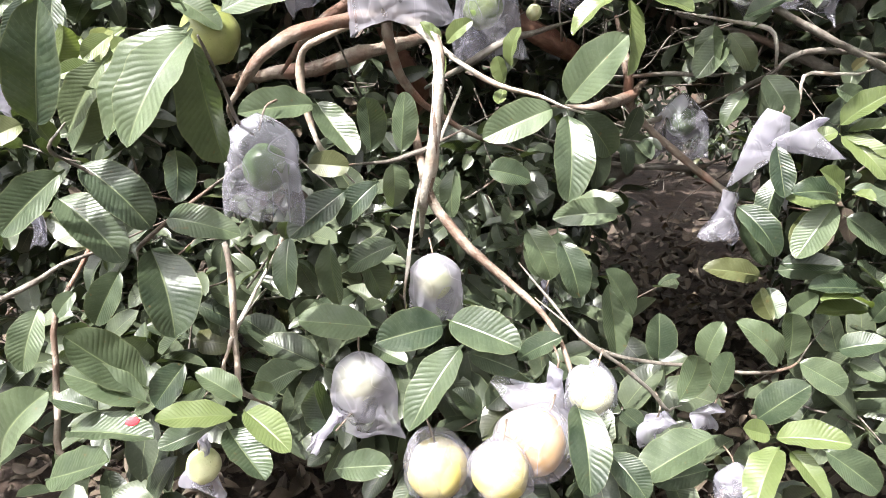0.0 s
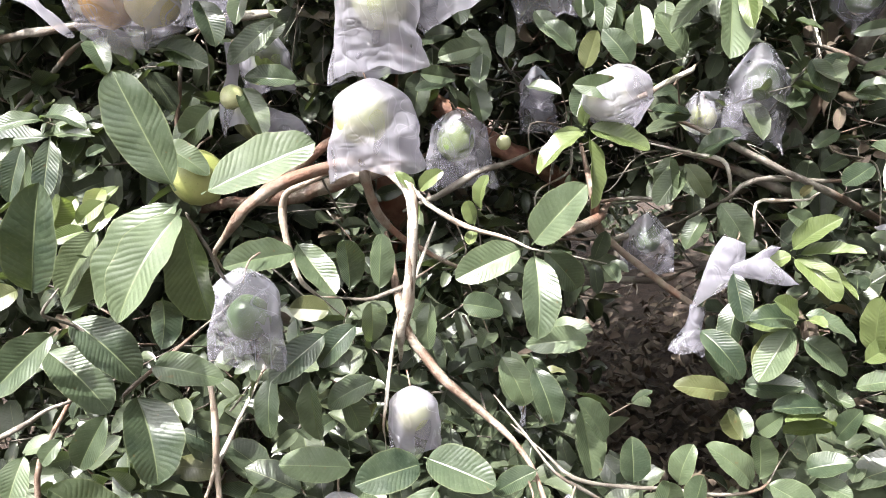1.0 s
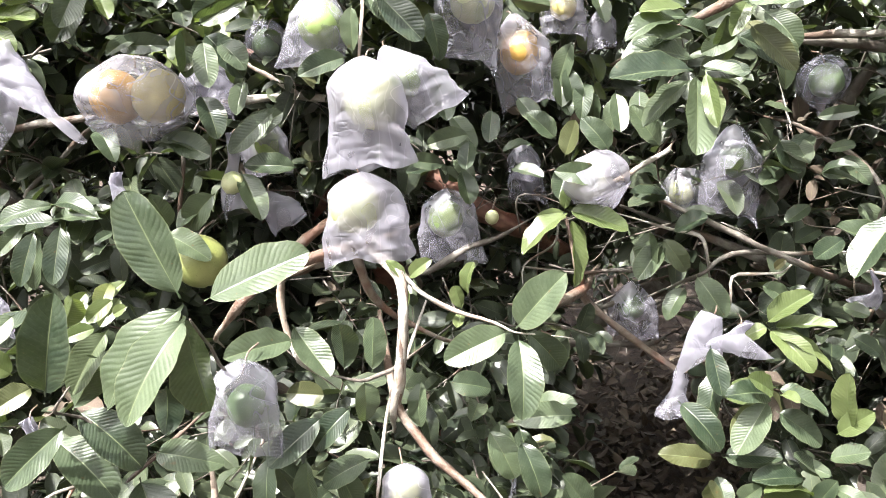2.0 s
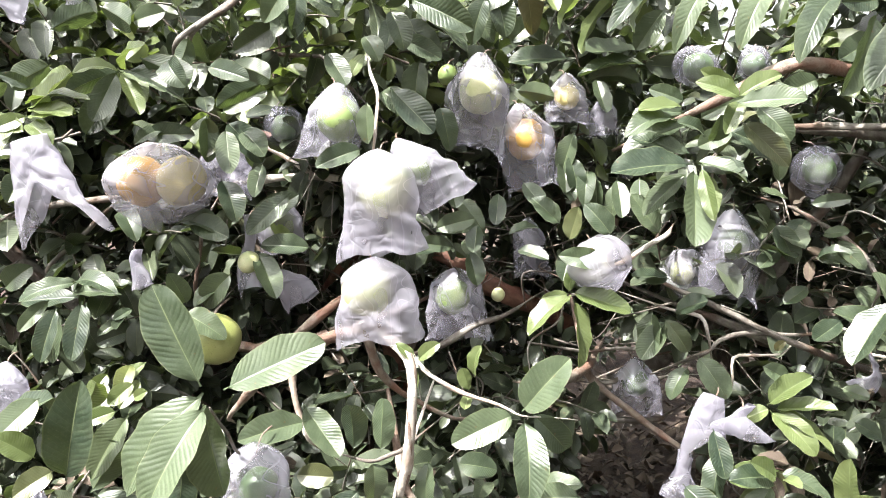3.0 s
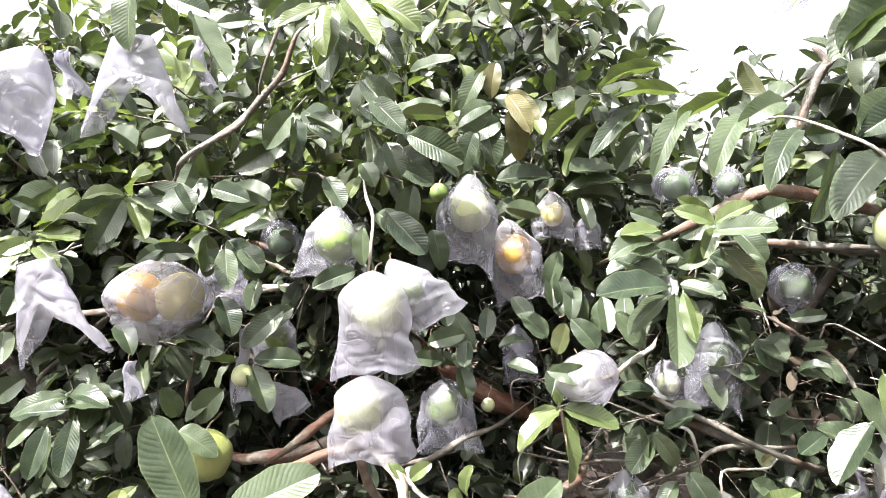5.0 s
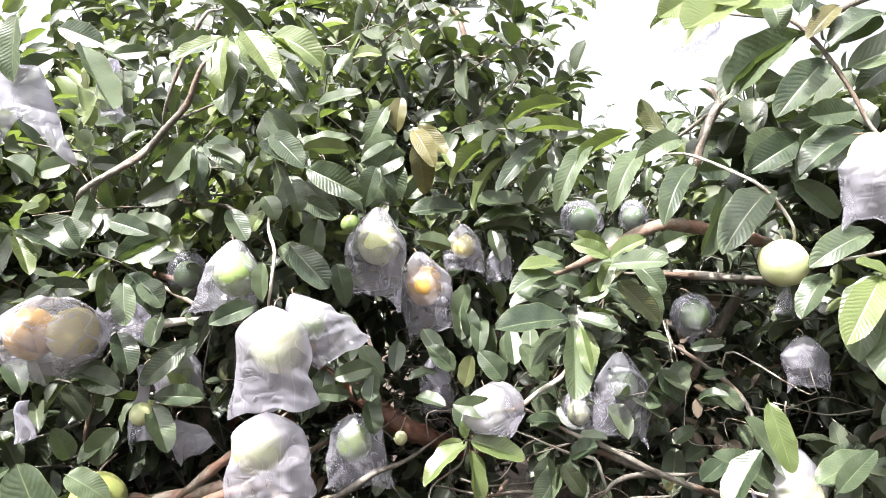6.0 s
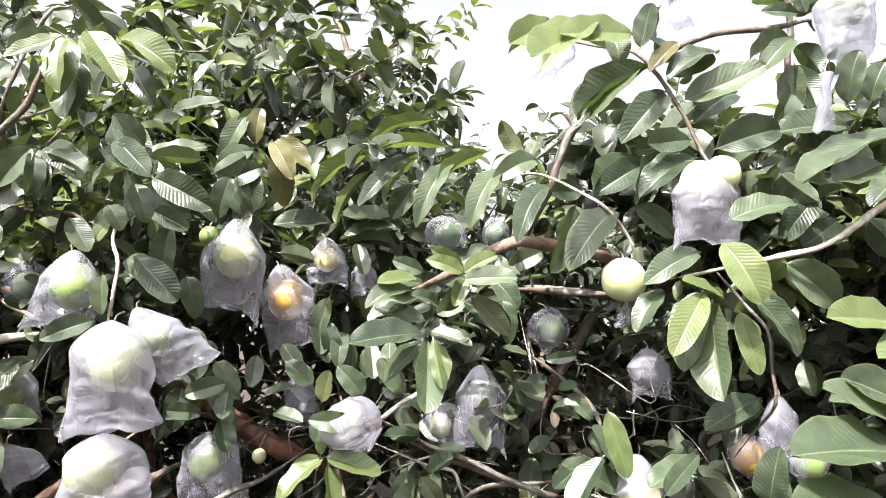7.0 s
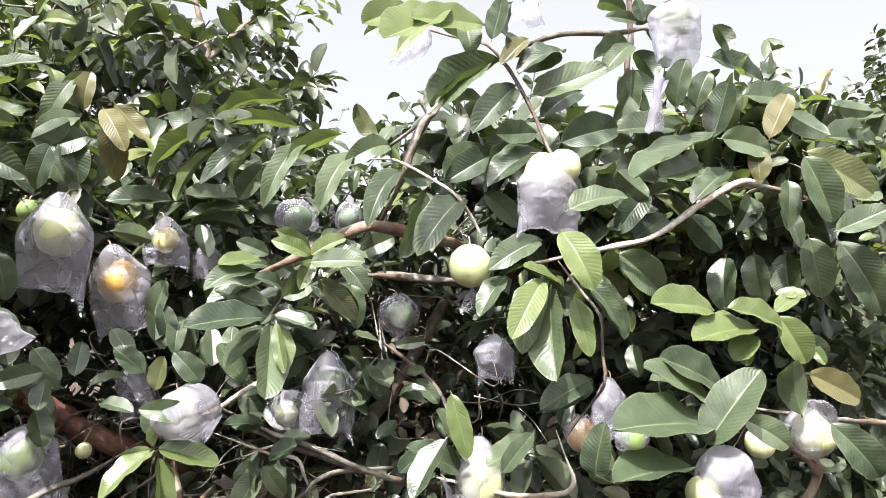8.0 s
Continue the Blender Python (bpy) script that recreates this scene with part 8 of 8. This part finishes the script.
under(tree, leaf(tree, (0.45, 0.95, 0.931), (0.509, 0.915, 0.859), (0.05, -0.88, 0.47), 0.50, 6))
under(tree, leaf(tree, (0.647, 0.95, 0.821), (0.685, 0.915, 0.815), (-0.46, -0.61, 0.65), 0.50, 0))
under(tree, leaf(tree, (0.506, 0.97, 1.02), (0.517, 0.935, 0.945), (-0.09, -0.91, 0.42), 0.45, 3))
under(tree, leaf(tree, (0.547, 0.93, 0.76), (0.564, 0.895, 0.804), (-0.84, -0.53, -0.10), 0.60, 0))
under(tree, leaf(tree, (0.291, 0.85, 0.785), (0.251, 0.815, 0.87), (0.82, -0.55, 0.16), 0.45, 0))
under(tree, leaf(tree, (0.151, 0.95, 0.9), (0.155, 0.915, 0.82), (0.05, -0.91, 0.40), 0.55, 0))
under(tree, leaf(tree, (0.184, 0.96, 0.887), (0.213, 0.925, 0.786), (-0.05, -0.95, 0.31), 0.45, 0))
under(tree, leaf(tree, (0.187, 0.97, 0.896), (0.281, 0.935, 0.935), (-0.45, -0.27, 0.85), 0.42, 7))
under(right_tree, leaf(right_tree, (0.529, 0.93, 1.57), (0.47, 0.895, 1.61), (0.53, -0.85, 0.04), 0.42, 0, material=YOUNG))
under(right_tree, leaf(right_tree, (0.533, 0.93, 1.57), (0.578, 0.895, 1.6), (-0.64, -0.77, 0.06), 0.35, 6, material=YOUNG))
under(right_tree, leaf(right_tree, (0.531, 0.92, 1.55), (0.618, 0.885, 1.56), (-0.33, -0.54, 0.78), 0.42, 6))
under(right_tree, leaf(right_tree, (0.45, 0.95, 1.56), (0.377, 0.915, 1.56), (0.29, -0.50, 0.81), 0.45, 0, material=YOUNG))
under(right_tree, leaf(right_tree, (0.444, 0.95, 1.54), (0.353, 0.915, 1.51), (0.05, -0.60, 0.80), 0.40, 6))
under(right_tree, leaf(right_tree, (0.538, 0.93, 1.53), (0.599, 0.895, 1.46), (-0.19, -0.93, 0.32), 0.42, 0))
under(right_tree, leaf(right_tree, (0.458, 0.9, 1.47), (0.525, 0.865, 1.45), (-0.06, -0.65, 0.76), 0.40, 0))
under(right_tree, leaf(right_tree, (0.531, 0.92, 1.56), (0.502, 0.885, 1.52), (0.01, -0.76, 0.65), 0.50, 2, material=YOUNG))
under(right_tree, leaf(right_tree, (0.484, 0.94, 1.51), (0.43, 0.905, 1.53), (0.59, -0.69, 0.41), 0.50, 7))
under(right_tree, leaf(right_tree, (0.461, 0.88, 1.46), (0.467, 0.845, 1.38), (-0.62, -0.73, 0.29), 0.32, 3, material=YOUNG))
under(tree, leaf(tree, (-0.434, 0.86, 1.64), (-0.489, 0.825, 1.63), (0.31, -0.67, 0.68), 0.40, 6, material=YOUNG))
under(tree, leaf(tree, (-0.425, 0.85, 1.63), (-0.379, 0.815, 1.57), (0.56, -0.46, 0.69), 0.40, 0, material=YOUNG))
under(tree, leaf(tree, (-0.424, 0.86, 1.64), (-0.321, 0.825, 1.6), (0.16, -0.54, 0.83), 0.50, 0))
under(tree, leaf(tree, (-0.443, 0.87, 1.64), (-0.468, 0.835, 1.56), (0.59, -0.79, 0.17), 0.45, 3))
under(tree, leaf(tree, (-0.578, 0.84, 1.59), (-0.473, 0.805, 1.62), (-0.42, -0.44, 0.79), 0.35, 2, material=YOUNG))
under(tree, leaf(tree, (-0.567, 0.83, 1.58), (-0.477, 0.795, 1.57), (-0.13, -0.44, 0.89), 0.38, 3, material=YOUNG))
under(tree, leaf(tree, (-0.593, 0.84, 1.57), (-0.625, 0.805, 1.56), (0.17, -0.45, 0.88), 0.40, 7, material=YOUNG))
under(tree, leaf(tree, (-0.598, 0.83, 1.56), (-0.613, 0.795, 1.51), (0.41, -0.80, 0.44), 0.50, 0, material=YOUNG))
under(tree, leaf(tree, (-0.431, 0.87, 1.64), (-0.378, 0.835, 1.67), (-0.64, -0.56, 0.51), 0.50, 6, material=YOUNG))
under(tree, leaf(tree, (-0.587, 0.87, 1.62), (-0.608, 0.835, 1.64), (0.87, -0.48, 0.06), 0.50, 2))
under(tree, leaf(tree, (-0.422, 0.97, 1.56), (-0.457, 0.935, 1.53), (0.40, -0.74, 0.54), 0.50, 7))
under(tree, leaf(tree, (-0.331, 1.02, 1.56), (-0.314, 0.985, 1.48), (0.17, -0.89, 0.42), 0.50, 3))
under(right_tree, leaf(right_tree, (0.93, 0.74, 1.49), (0.936, 0.705, 1.39), (-0.53, -0.81, 0.25), 0.35, 0, material=YOUNG))
under(right_tree, leaf(right_tree, (0.972, 0.76, 1.51), (1.05, 0.725, 1.42), (0.03, -0.92, 0.38), 0.35, 2))
under(right_tree, leaf(right_tree, (0.929, 0.78, 1.51), (0.845, 0.745, 1.54), (0.49, -0.55, 0.68), 0.50, 3, material=YOUNG))
under(right_tree, leaf(right_tree, (0.881, 0.75, 1.52), (0.799, 0.715, 1.43), (-0.33, -0.73, 0.60), 0.42, 0, material=YOUNG))
under(right_tree, leaf(right_tree, (0.752, 0.86, 1.33), (0.768, 0.825, 1.22), (-0.34, -0.91, 0.23), 0.36, 0, material=YOUNG))
under(right_tree, leaf(right_tree, (1.22, 0.72, 1.31), (1.07, 0.685, 1.39), (0.53, -0.30, 0.79), 0.35, 2))
under(right_tree, leaf(right_tree, (1.3, 0.76, 1.4), (1.29, 0.725, 1.35), (-0.54, -0.60, 0.59), 0.55, 7, material=YOUNG))
under(right_tree, leaf(right_tree, (0.938, 0.7, 1.25), (0.934, 0.665, 1.2), (-0.52, -0.70, 0.49), 0.55, 6))
under(right_tree, leaf(right_tree, (1.42, 0.78, 1.48), (1.47, 0.745, 1.48), (-0.40, -0.56, 0.72), 0.50, 3, material=YOUNG))
under(right_tree, leaf(right_tree, (1.5, 0.78, 1.39), (1.51, 0.745, 1.34), (-0.70, -0.61, 0.38), 0.40, 3, material=YOUNG))
under(right_tree, leaf(right_tree, (0.903, 0.66, 1.22), (0.933, 0.625, 1.21), (-0.32, -0.57, 0.76), 0.50, 0))
under(right_tree, leaf(right_tree, (0.909, 0.85, 1.24), (0.8, 0.815, 1.21), (-0.02, -0.60, 0.80), 0.45, 3))
under(right_tree, leaf(right_tree, (0.496, 0.94, 1.5), (0.497, 0.905, 1.54), (0.12, -0.77, -0.63), 0.70, 7))
under(right_tree, leaf(right_tree, (0.743, 1.15, 1.39), (0.799, 1.11, 1.4), (-0.54, -0.78, 0.32), 0.42, 3))
under(right_tree, leaf(right_tree, (0.752, 1.18, 1.36), (0.702, 1.15, 1.32), (-0.24, -0.57, 0.78), 0.60, 2))
under(right_tree, leaf(right_tree, (0.743, 1.12, 1.29), (0.787, 1.08, 1.29), (-0.41, -0.39, 0.83), 0.42, 2))
under(right_tree, leaf(right_tree, (0.791, 1.15, 1.32), (0.828, 1.11, 1.27), (-0.27, -0.88, 0.38), 0.45, 0))
under(right_tree, leaf(right_tree, (0.707, 1.2, 1.3), (0.66, 1.17, 1.27), (0.01, -0.64, 0.76), 0.60, 3))
under(right_tree, leaf(right_tree, (0.686, 1.2, 1.35), (0.656, 1.17, 1.39), (0.78, -0.62, 0.04), 0.60, 0))
under(right_tree, leaf(right_tree, (0.856, 1.2, 1.41), (0.886, 1.17, 1.43), (-0.69, -0.26, 0.68), 0.55, 7))
under(right_tree, leaf(right_tree, (0.771, 1.16, 1.33), (0.801, 1.12, 1.34), (-0.71, -0.43, 0.56), 0.50, 3))
under(right_tree, leaf(right_tree, (0.725, 1.2, 1.4), (0.662, 1.17, 1.42), (0.45, -0.52, 0.73), 0.45, 3))
under(tree, leaf(tree, (-0.597, 0.98, 1.26), (-0.604, 0.945, 1.16), (0.37, -0.88, 0.29), 0.38, 3))
under(tree, leaf(tree, (-0.639, 0.97, 1.25), (-0.66, 0.935, 1.16), (0.12, -0.94, 0.31), 0.40, 0))
under(tree, leaf(tree, (-0.672, 1, 1.26), (-0.714, 0.965, 1.21), (0.31, -0.87, 0.37), 0.40, 0))
under(tree, leaf(tree, (-0.629, 1.02, 1.29), (-0.72, 0.985, 1.26), (0.12, -0.81, 0.58), 0.40, 7))
under(tree, leaf(tree, (-0.641, 1.03, 1.29), (-0.542, 0.995, 1.27), (-0.05, -0.59, 0.81), 0.42, 6))
under(tree, leaf(tree, (-0.416, 0.74, 1.19), (-0.432, 0.705, 1.16), (0.61, -0.65, 0.45), 0.50, 0, material=YOUNG))
under(tree, leaf(tree, (-0.387, 0.75, 1.2), (-0.388, 0.715, 1.16), (0.34, -0.69, 0.64), 0.50, 6, material=YOUNG))
under(tree, leaf(tree, (-0.369, 0.76, 1.2), (-0.404, 0.725, 1.17), (0.19, -0.65, 0.73), 0.40, 0, material=YOUNG))
under(tree, leaf(tree, (-0.417, 0.73, 1.18), (-0.406, 0.695, 1.14), (0.39, -0.60, 0.70), 0.45, 3, material=YOUNG))
under(tree, leaf(tree, (-0.37, 0.74, 1.18), (-0.383, 0.705, 1.15), (0.46, -0.62, 0.63), 0.50, 0, material=YOUNG))
under(tree, leaf(tree, (-0.623, 0.78, 1.09), (-0.519, 0.745, 1.16), (-0.58, -0.54, 0.61), 0.45, 0))
under(tree, leaf(tree, (-0.516, 1, 1.24), (-0.531, 0.965, 1.23), (0.47, -0.36, 0.80), 0.50, 0))
under(tree, leaf(tree, (-0.436, 1.05, 1.24), (-0.446, 1.01, 1.3), (0.68, -0.67, -0.28), 0.55, 0))
under(tree, leaf(tree, (-0.352, 1.05, 1.29), (-0.405, 1.01, 1.24), (0.06, -0.83, 0.56), 0.45, 7))
under(tree, leaf(tree, (-0.497, 1.08, 1.37), (-0.501, 1.04, 1.44), (0.54, -0.76, -0.36), 0.45, 0))
under(tree, leaf(tree, (-0.565, 1.08, 1.42), (-0.519, 1.04, 1.36), (0.23, -0.71, 0.67), 0.50, 6))
under(tree, leaf(tree, (-0.454, 1.06, 1.39), (-0.341, 1.02, 1.37), (-0.05, -0.60, 0.80), 0.45, 6))
under(tree, leaf(tree, (-0.101, 0.88, 1.95), (-0.184, 0.845, 1.91), (0.04, -0.79, 0.62), 0.32, 0, material=YOUNG))
under(tree, leaf(tree, (-0.098, 0.87, 1.95), (-0.111, 0.835, 1.83), (0.50, -0.84, 0.20), 0.36, 6, material=YOUNG))
under(tree, leaf(tree, (-0.089, 0.89, 1.92), (-0.102, 0.855, 1.82), (0.43, -0.86, 0.26), 0.50, 0))
under(tree, leaf(tree, (-0.074, 0.87, 1.96), (-0.011, 0.835, 1.87), (0.23, -0.84, 0.49), 0.45, 0, material=YOUNG))
under(tree, leaf(tree, (-0.038, 0.9, 1.96), (0.061, 0.865, 1.9), (0.36, -0.43, 0.82), 0.35, 2, material=YOUNG))
under(tree, leaf(tree, (-0.025, 0.95, 1.93), (0.019, 0.915, 1.85), (-0.19, -0.94, 0.30), 0.45, 7))
under(tree, leaf(tree, (0.073, 1.2, 2.04), (0.038, 1.17, 1.98), (-0.31, -0.69, 0.65), 0.45, 3, material=YOUNG))
under(tree, leaf(tree, (0.075, 1.2, 2.03), (0.14, 1.17, 2.02), (-0.41, -0.87, 0.27), 0.45, 6, material=YOUNG))
under(tree, leaf(tree, (0.068, 1.2, 2.04), (0.091, 1.17, 2.07), (-0.63, -0.69, -0.35), 0.40, 0, material=YOUNG))
under(tree, leaf(tree, (0.061, 1.22, 2.04), (0.02, 1.19, 2.04), (0.49, -0.58, 0.65), 0.50, 0))
under(tree, leaf(tree, (-0.066, 0.96, 1.8), (0.019, 0.925, 1.75), (0.04, -0.78, 0.62), 0.50, 3))
under(tree, leaf(tree, (0.007, 0.97, 1.75), (0.116, 0.935, 1.69), (0.14, -0.73, 0.67), 0.42, 2))
under(tree, leaf(tree, (-0.069, 1, 1.86), (-0.003, 0.965, 1.78), (0.10, -0.88, 0.47), 0.45, 3))
under(tree, leaf(tree, (-0.01, 0.98, 1.73), (-0.025, 0.945, 1.67), (0.02, -0.87, 0.49), 0.55, 7))
under(tree, leaf(tree, (-0.002, 1, 1.73), (0.06, 0.965, 1.66), (-0.05, -0.92, 0.40), 0.50, 0))
under(tree, leaf(tree, (0.168, 0.98, 1.8), (0.111, 0.945, 1.74), (0.12, -0.88, 0.45), 0.45, 6))
under(tree, leaf(tree, (0.111, 1, 1.75), (0.147, 0.965, 1.69), (-0.18, -0.90, 0.38), 0.50, 2))
under(tree, leaf(tree, (0.172, 1, 1.76), (0.161, 0.965, 1.7), (0.07, -0.89, 0.44), 0.45, 7))
under(tree, leaf(tree, (-0.172, 1, 1.8), (-0.105, 0.965, 1.76), (0.04, -0.77, 0.64), 0.50, 3))
under(tree, leaf(tree, (-0.183, 1, 1.8), (-0.201, 0.965, 1.75), (0.19, -0.85, 0.49), 0.45, 0))
under(tree, leaf(tree, (-0.201, 1.02, 1.8), (-0.181, 0.985, 1.72), (0.39, -0.79, 0.47), 0.50, 2))
under(tree, leaf(tree, (0.088, 1.05, 1.82), (-0.026, 1.01, 1.79), (0.08, -0.80, 0.59), 0.40, 3))
under(tree, leaf(tree, (-0.035, 1.02, 1.61), (-0.059, 0.985, 1.64), (0.90, -0.29, 0.32), 0.50, 0))
under(tree, leaf(tree, (0.014, 1.05, 1.88), (0.103, 1.01, 1.9), (-0.43, -0.76, 0.48), 0.35, 0))
under(tree, leaf(tree, (0.116, 1.03, 1.89), (0.149, 0.995, 1.82), (0.49, -0.65, 0.58), 0.45, 2, material=YOUNG))
under(tree, leaf(tree, (0.198, 1, 1.82), (0.237, 0.965, 1.74), (-0.08, -0.93, 0.35), 0.40, 7, material=SERE))
under(tree, leaf(tree, (0.324, 1.12, 1.47), (0.311, 1.08, 1.4), (-0.14, -0.89, 0.43), 0.45, 6))
under(tree, leaf(tree, (0.374, 1.1, 1.45), (0.377, 1.06, 1.38), (0.19, -0.87, 0.45), 0.45, 3))
under(tree, leaf(tree, (0.411, 1.08, 1.45), (0.403, 1.04, 1.39), (-0.23, -0.84, 0.49), 0.50, 3))
under(tree, leaf(tree, (0.469, 1.1, 1.26), (0.396, 1.06, 1.28), (0.34, -0.26, 0.90), 0.42, 0))
under(tree, leaf(tree, (0.471, 1.08, 1.2), (0.518, 1.04, 1.23), (-0.62, -0.38, 0.68), 0.65, 3))
under(tree, leaf(tree, (0.74, 1.12, 1.29), (0.789, 1.08, 1.3), (-0.38, -0.41, 0.83), 0.45, 6))
under(tree, leaf(tree, (0.504, 1.15, 1.22), (0.555, 1.11, 1.23), (-0.50, -0.42, 0.76), 0.50, 0))
under(right_tree, leaf(right_tree, (1, 0.8, 1.34), (0.878, 0.765, 1.31), (-0.05, -0.61, 0.79), 0.40, 0))
under(right_tree, leaf(right_tree, (0.904, 0.66, 1.21), (0.891, 0.625, 1.29), (-0.79, -0.48, -0.37), 0.60, 2))
under(right_tree, leaf(right_tree, (0.805, 0.78, 1.2), (0.844, 0.745, 1.27), (-0.81, -0.57, 0.17), 0.42, 0))
under(right_tree, leaf(right_tree, (0.935, 0.85, 1.48), (0.89, 0.815, 1.43), (-0.18, -0.69, 0.70), 0.50, 6))
under(right_tree, leaf(right_tree, (1.01, 0.9, 1.31), (0.976, 0.865, 1.25), (-0.09, -0.84, 0.54), 0.50, 0))
under(right_tree, leaf(right_tree, (1.24, 1, 1.38), (1.23, 0.965, 1.31), (-0.74, -0.54, 0.40), 0.50, 7))
under(right_tree, leaf(right_tree, (1.18, 0.8, 1.47), (1.22, 0.765, 1.45), (-0.46, -0.81, 0.37), 0.40, 0, material=YOUNG))
under(tree, leaf(tree, (0.134, 1.12, 1.35), (0.036, 1.08, 1.36), (0.29, -0.69, 0.67), 0.42, 7))
under(tree, leaf(tree, (0.082, 1.15, 1.34), (0.116, 1.11, 1.31), (-0.17, -0.73, 0.66), 0.55, 3))
under(tree, leaf(tree, (0.106, 1.14, 1.33), (0.107, 1.1, 1.28), (-0.01, -0.82, 0.57), 0.50, 2))
under(tree, leaf(tree, (0.079, 1.15, 1.42), (0.124, 1.11, 1.37), (-0.06, -0.84, 0.54), 0.50, 2))
under(tree, leaf(tree, (0.187, 1.12, 1.32), (0.243, 1.08, 1.31), (-0.23, -0.54, 0.81), 0.50, 0))
under(tree, leaf(tree, (0.051, 1.16, 1.33), (-0.006, 1.12, 1.32), (0.21, -0.61, 0.76), 0.50, 3))
under(tree, leaf(tree, (0.279, 1.12, 1.49), (0.28, 1.08, 1.43), (0.19, -0.85, 0.50), 0.50, 0))
under(tree, leaf(tree, (0.268, 1.13, 1.46), (0.295, 1.09, 1.41), (0.05, -0.82, 0.57), 0.45, 7))
under(tree, leaf(tree, (0.203, 1.15, 1.45), (0.241, 1.11, 1.4), (-0.03, -0.83, 0.56), 0.50, 3))
under(tree, leaf(tree, (0.156, 1.16, 1.43), (0.149, 1.12, 1.37), (0.14, -0.86, 0.50), 0.50, 3))
under(tree, leaf(tree, (-0.236, 1.08, 1.44), (-0.311, 1.04, 1.37), (0.07, -0.93, 0.35), 0.45, 3))
under(tree, leaf(tree, (-0.3, 1.12, 1.5), (-0.309, 1.08, 1.44), (-0.04, -0.85, 0.53), 0.50, 0))
under(tree, leaf(tree, (0.289, 1.1, 1.32), (0.267, 1.06, 1.27), (-0.12, -0.78, 0.62), 0.60, 0))
under(tree, leaf(tree, (0.233, 1.15, 1.36), (0.174, 1.11, 1.35), (0.17, -0.50, 0.85), 0.45, 7))
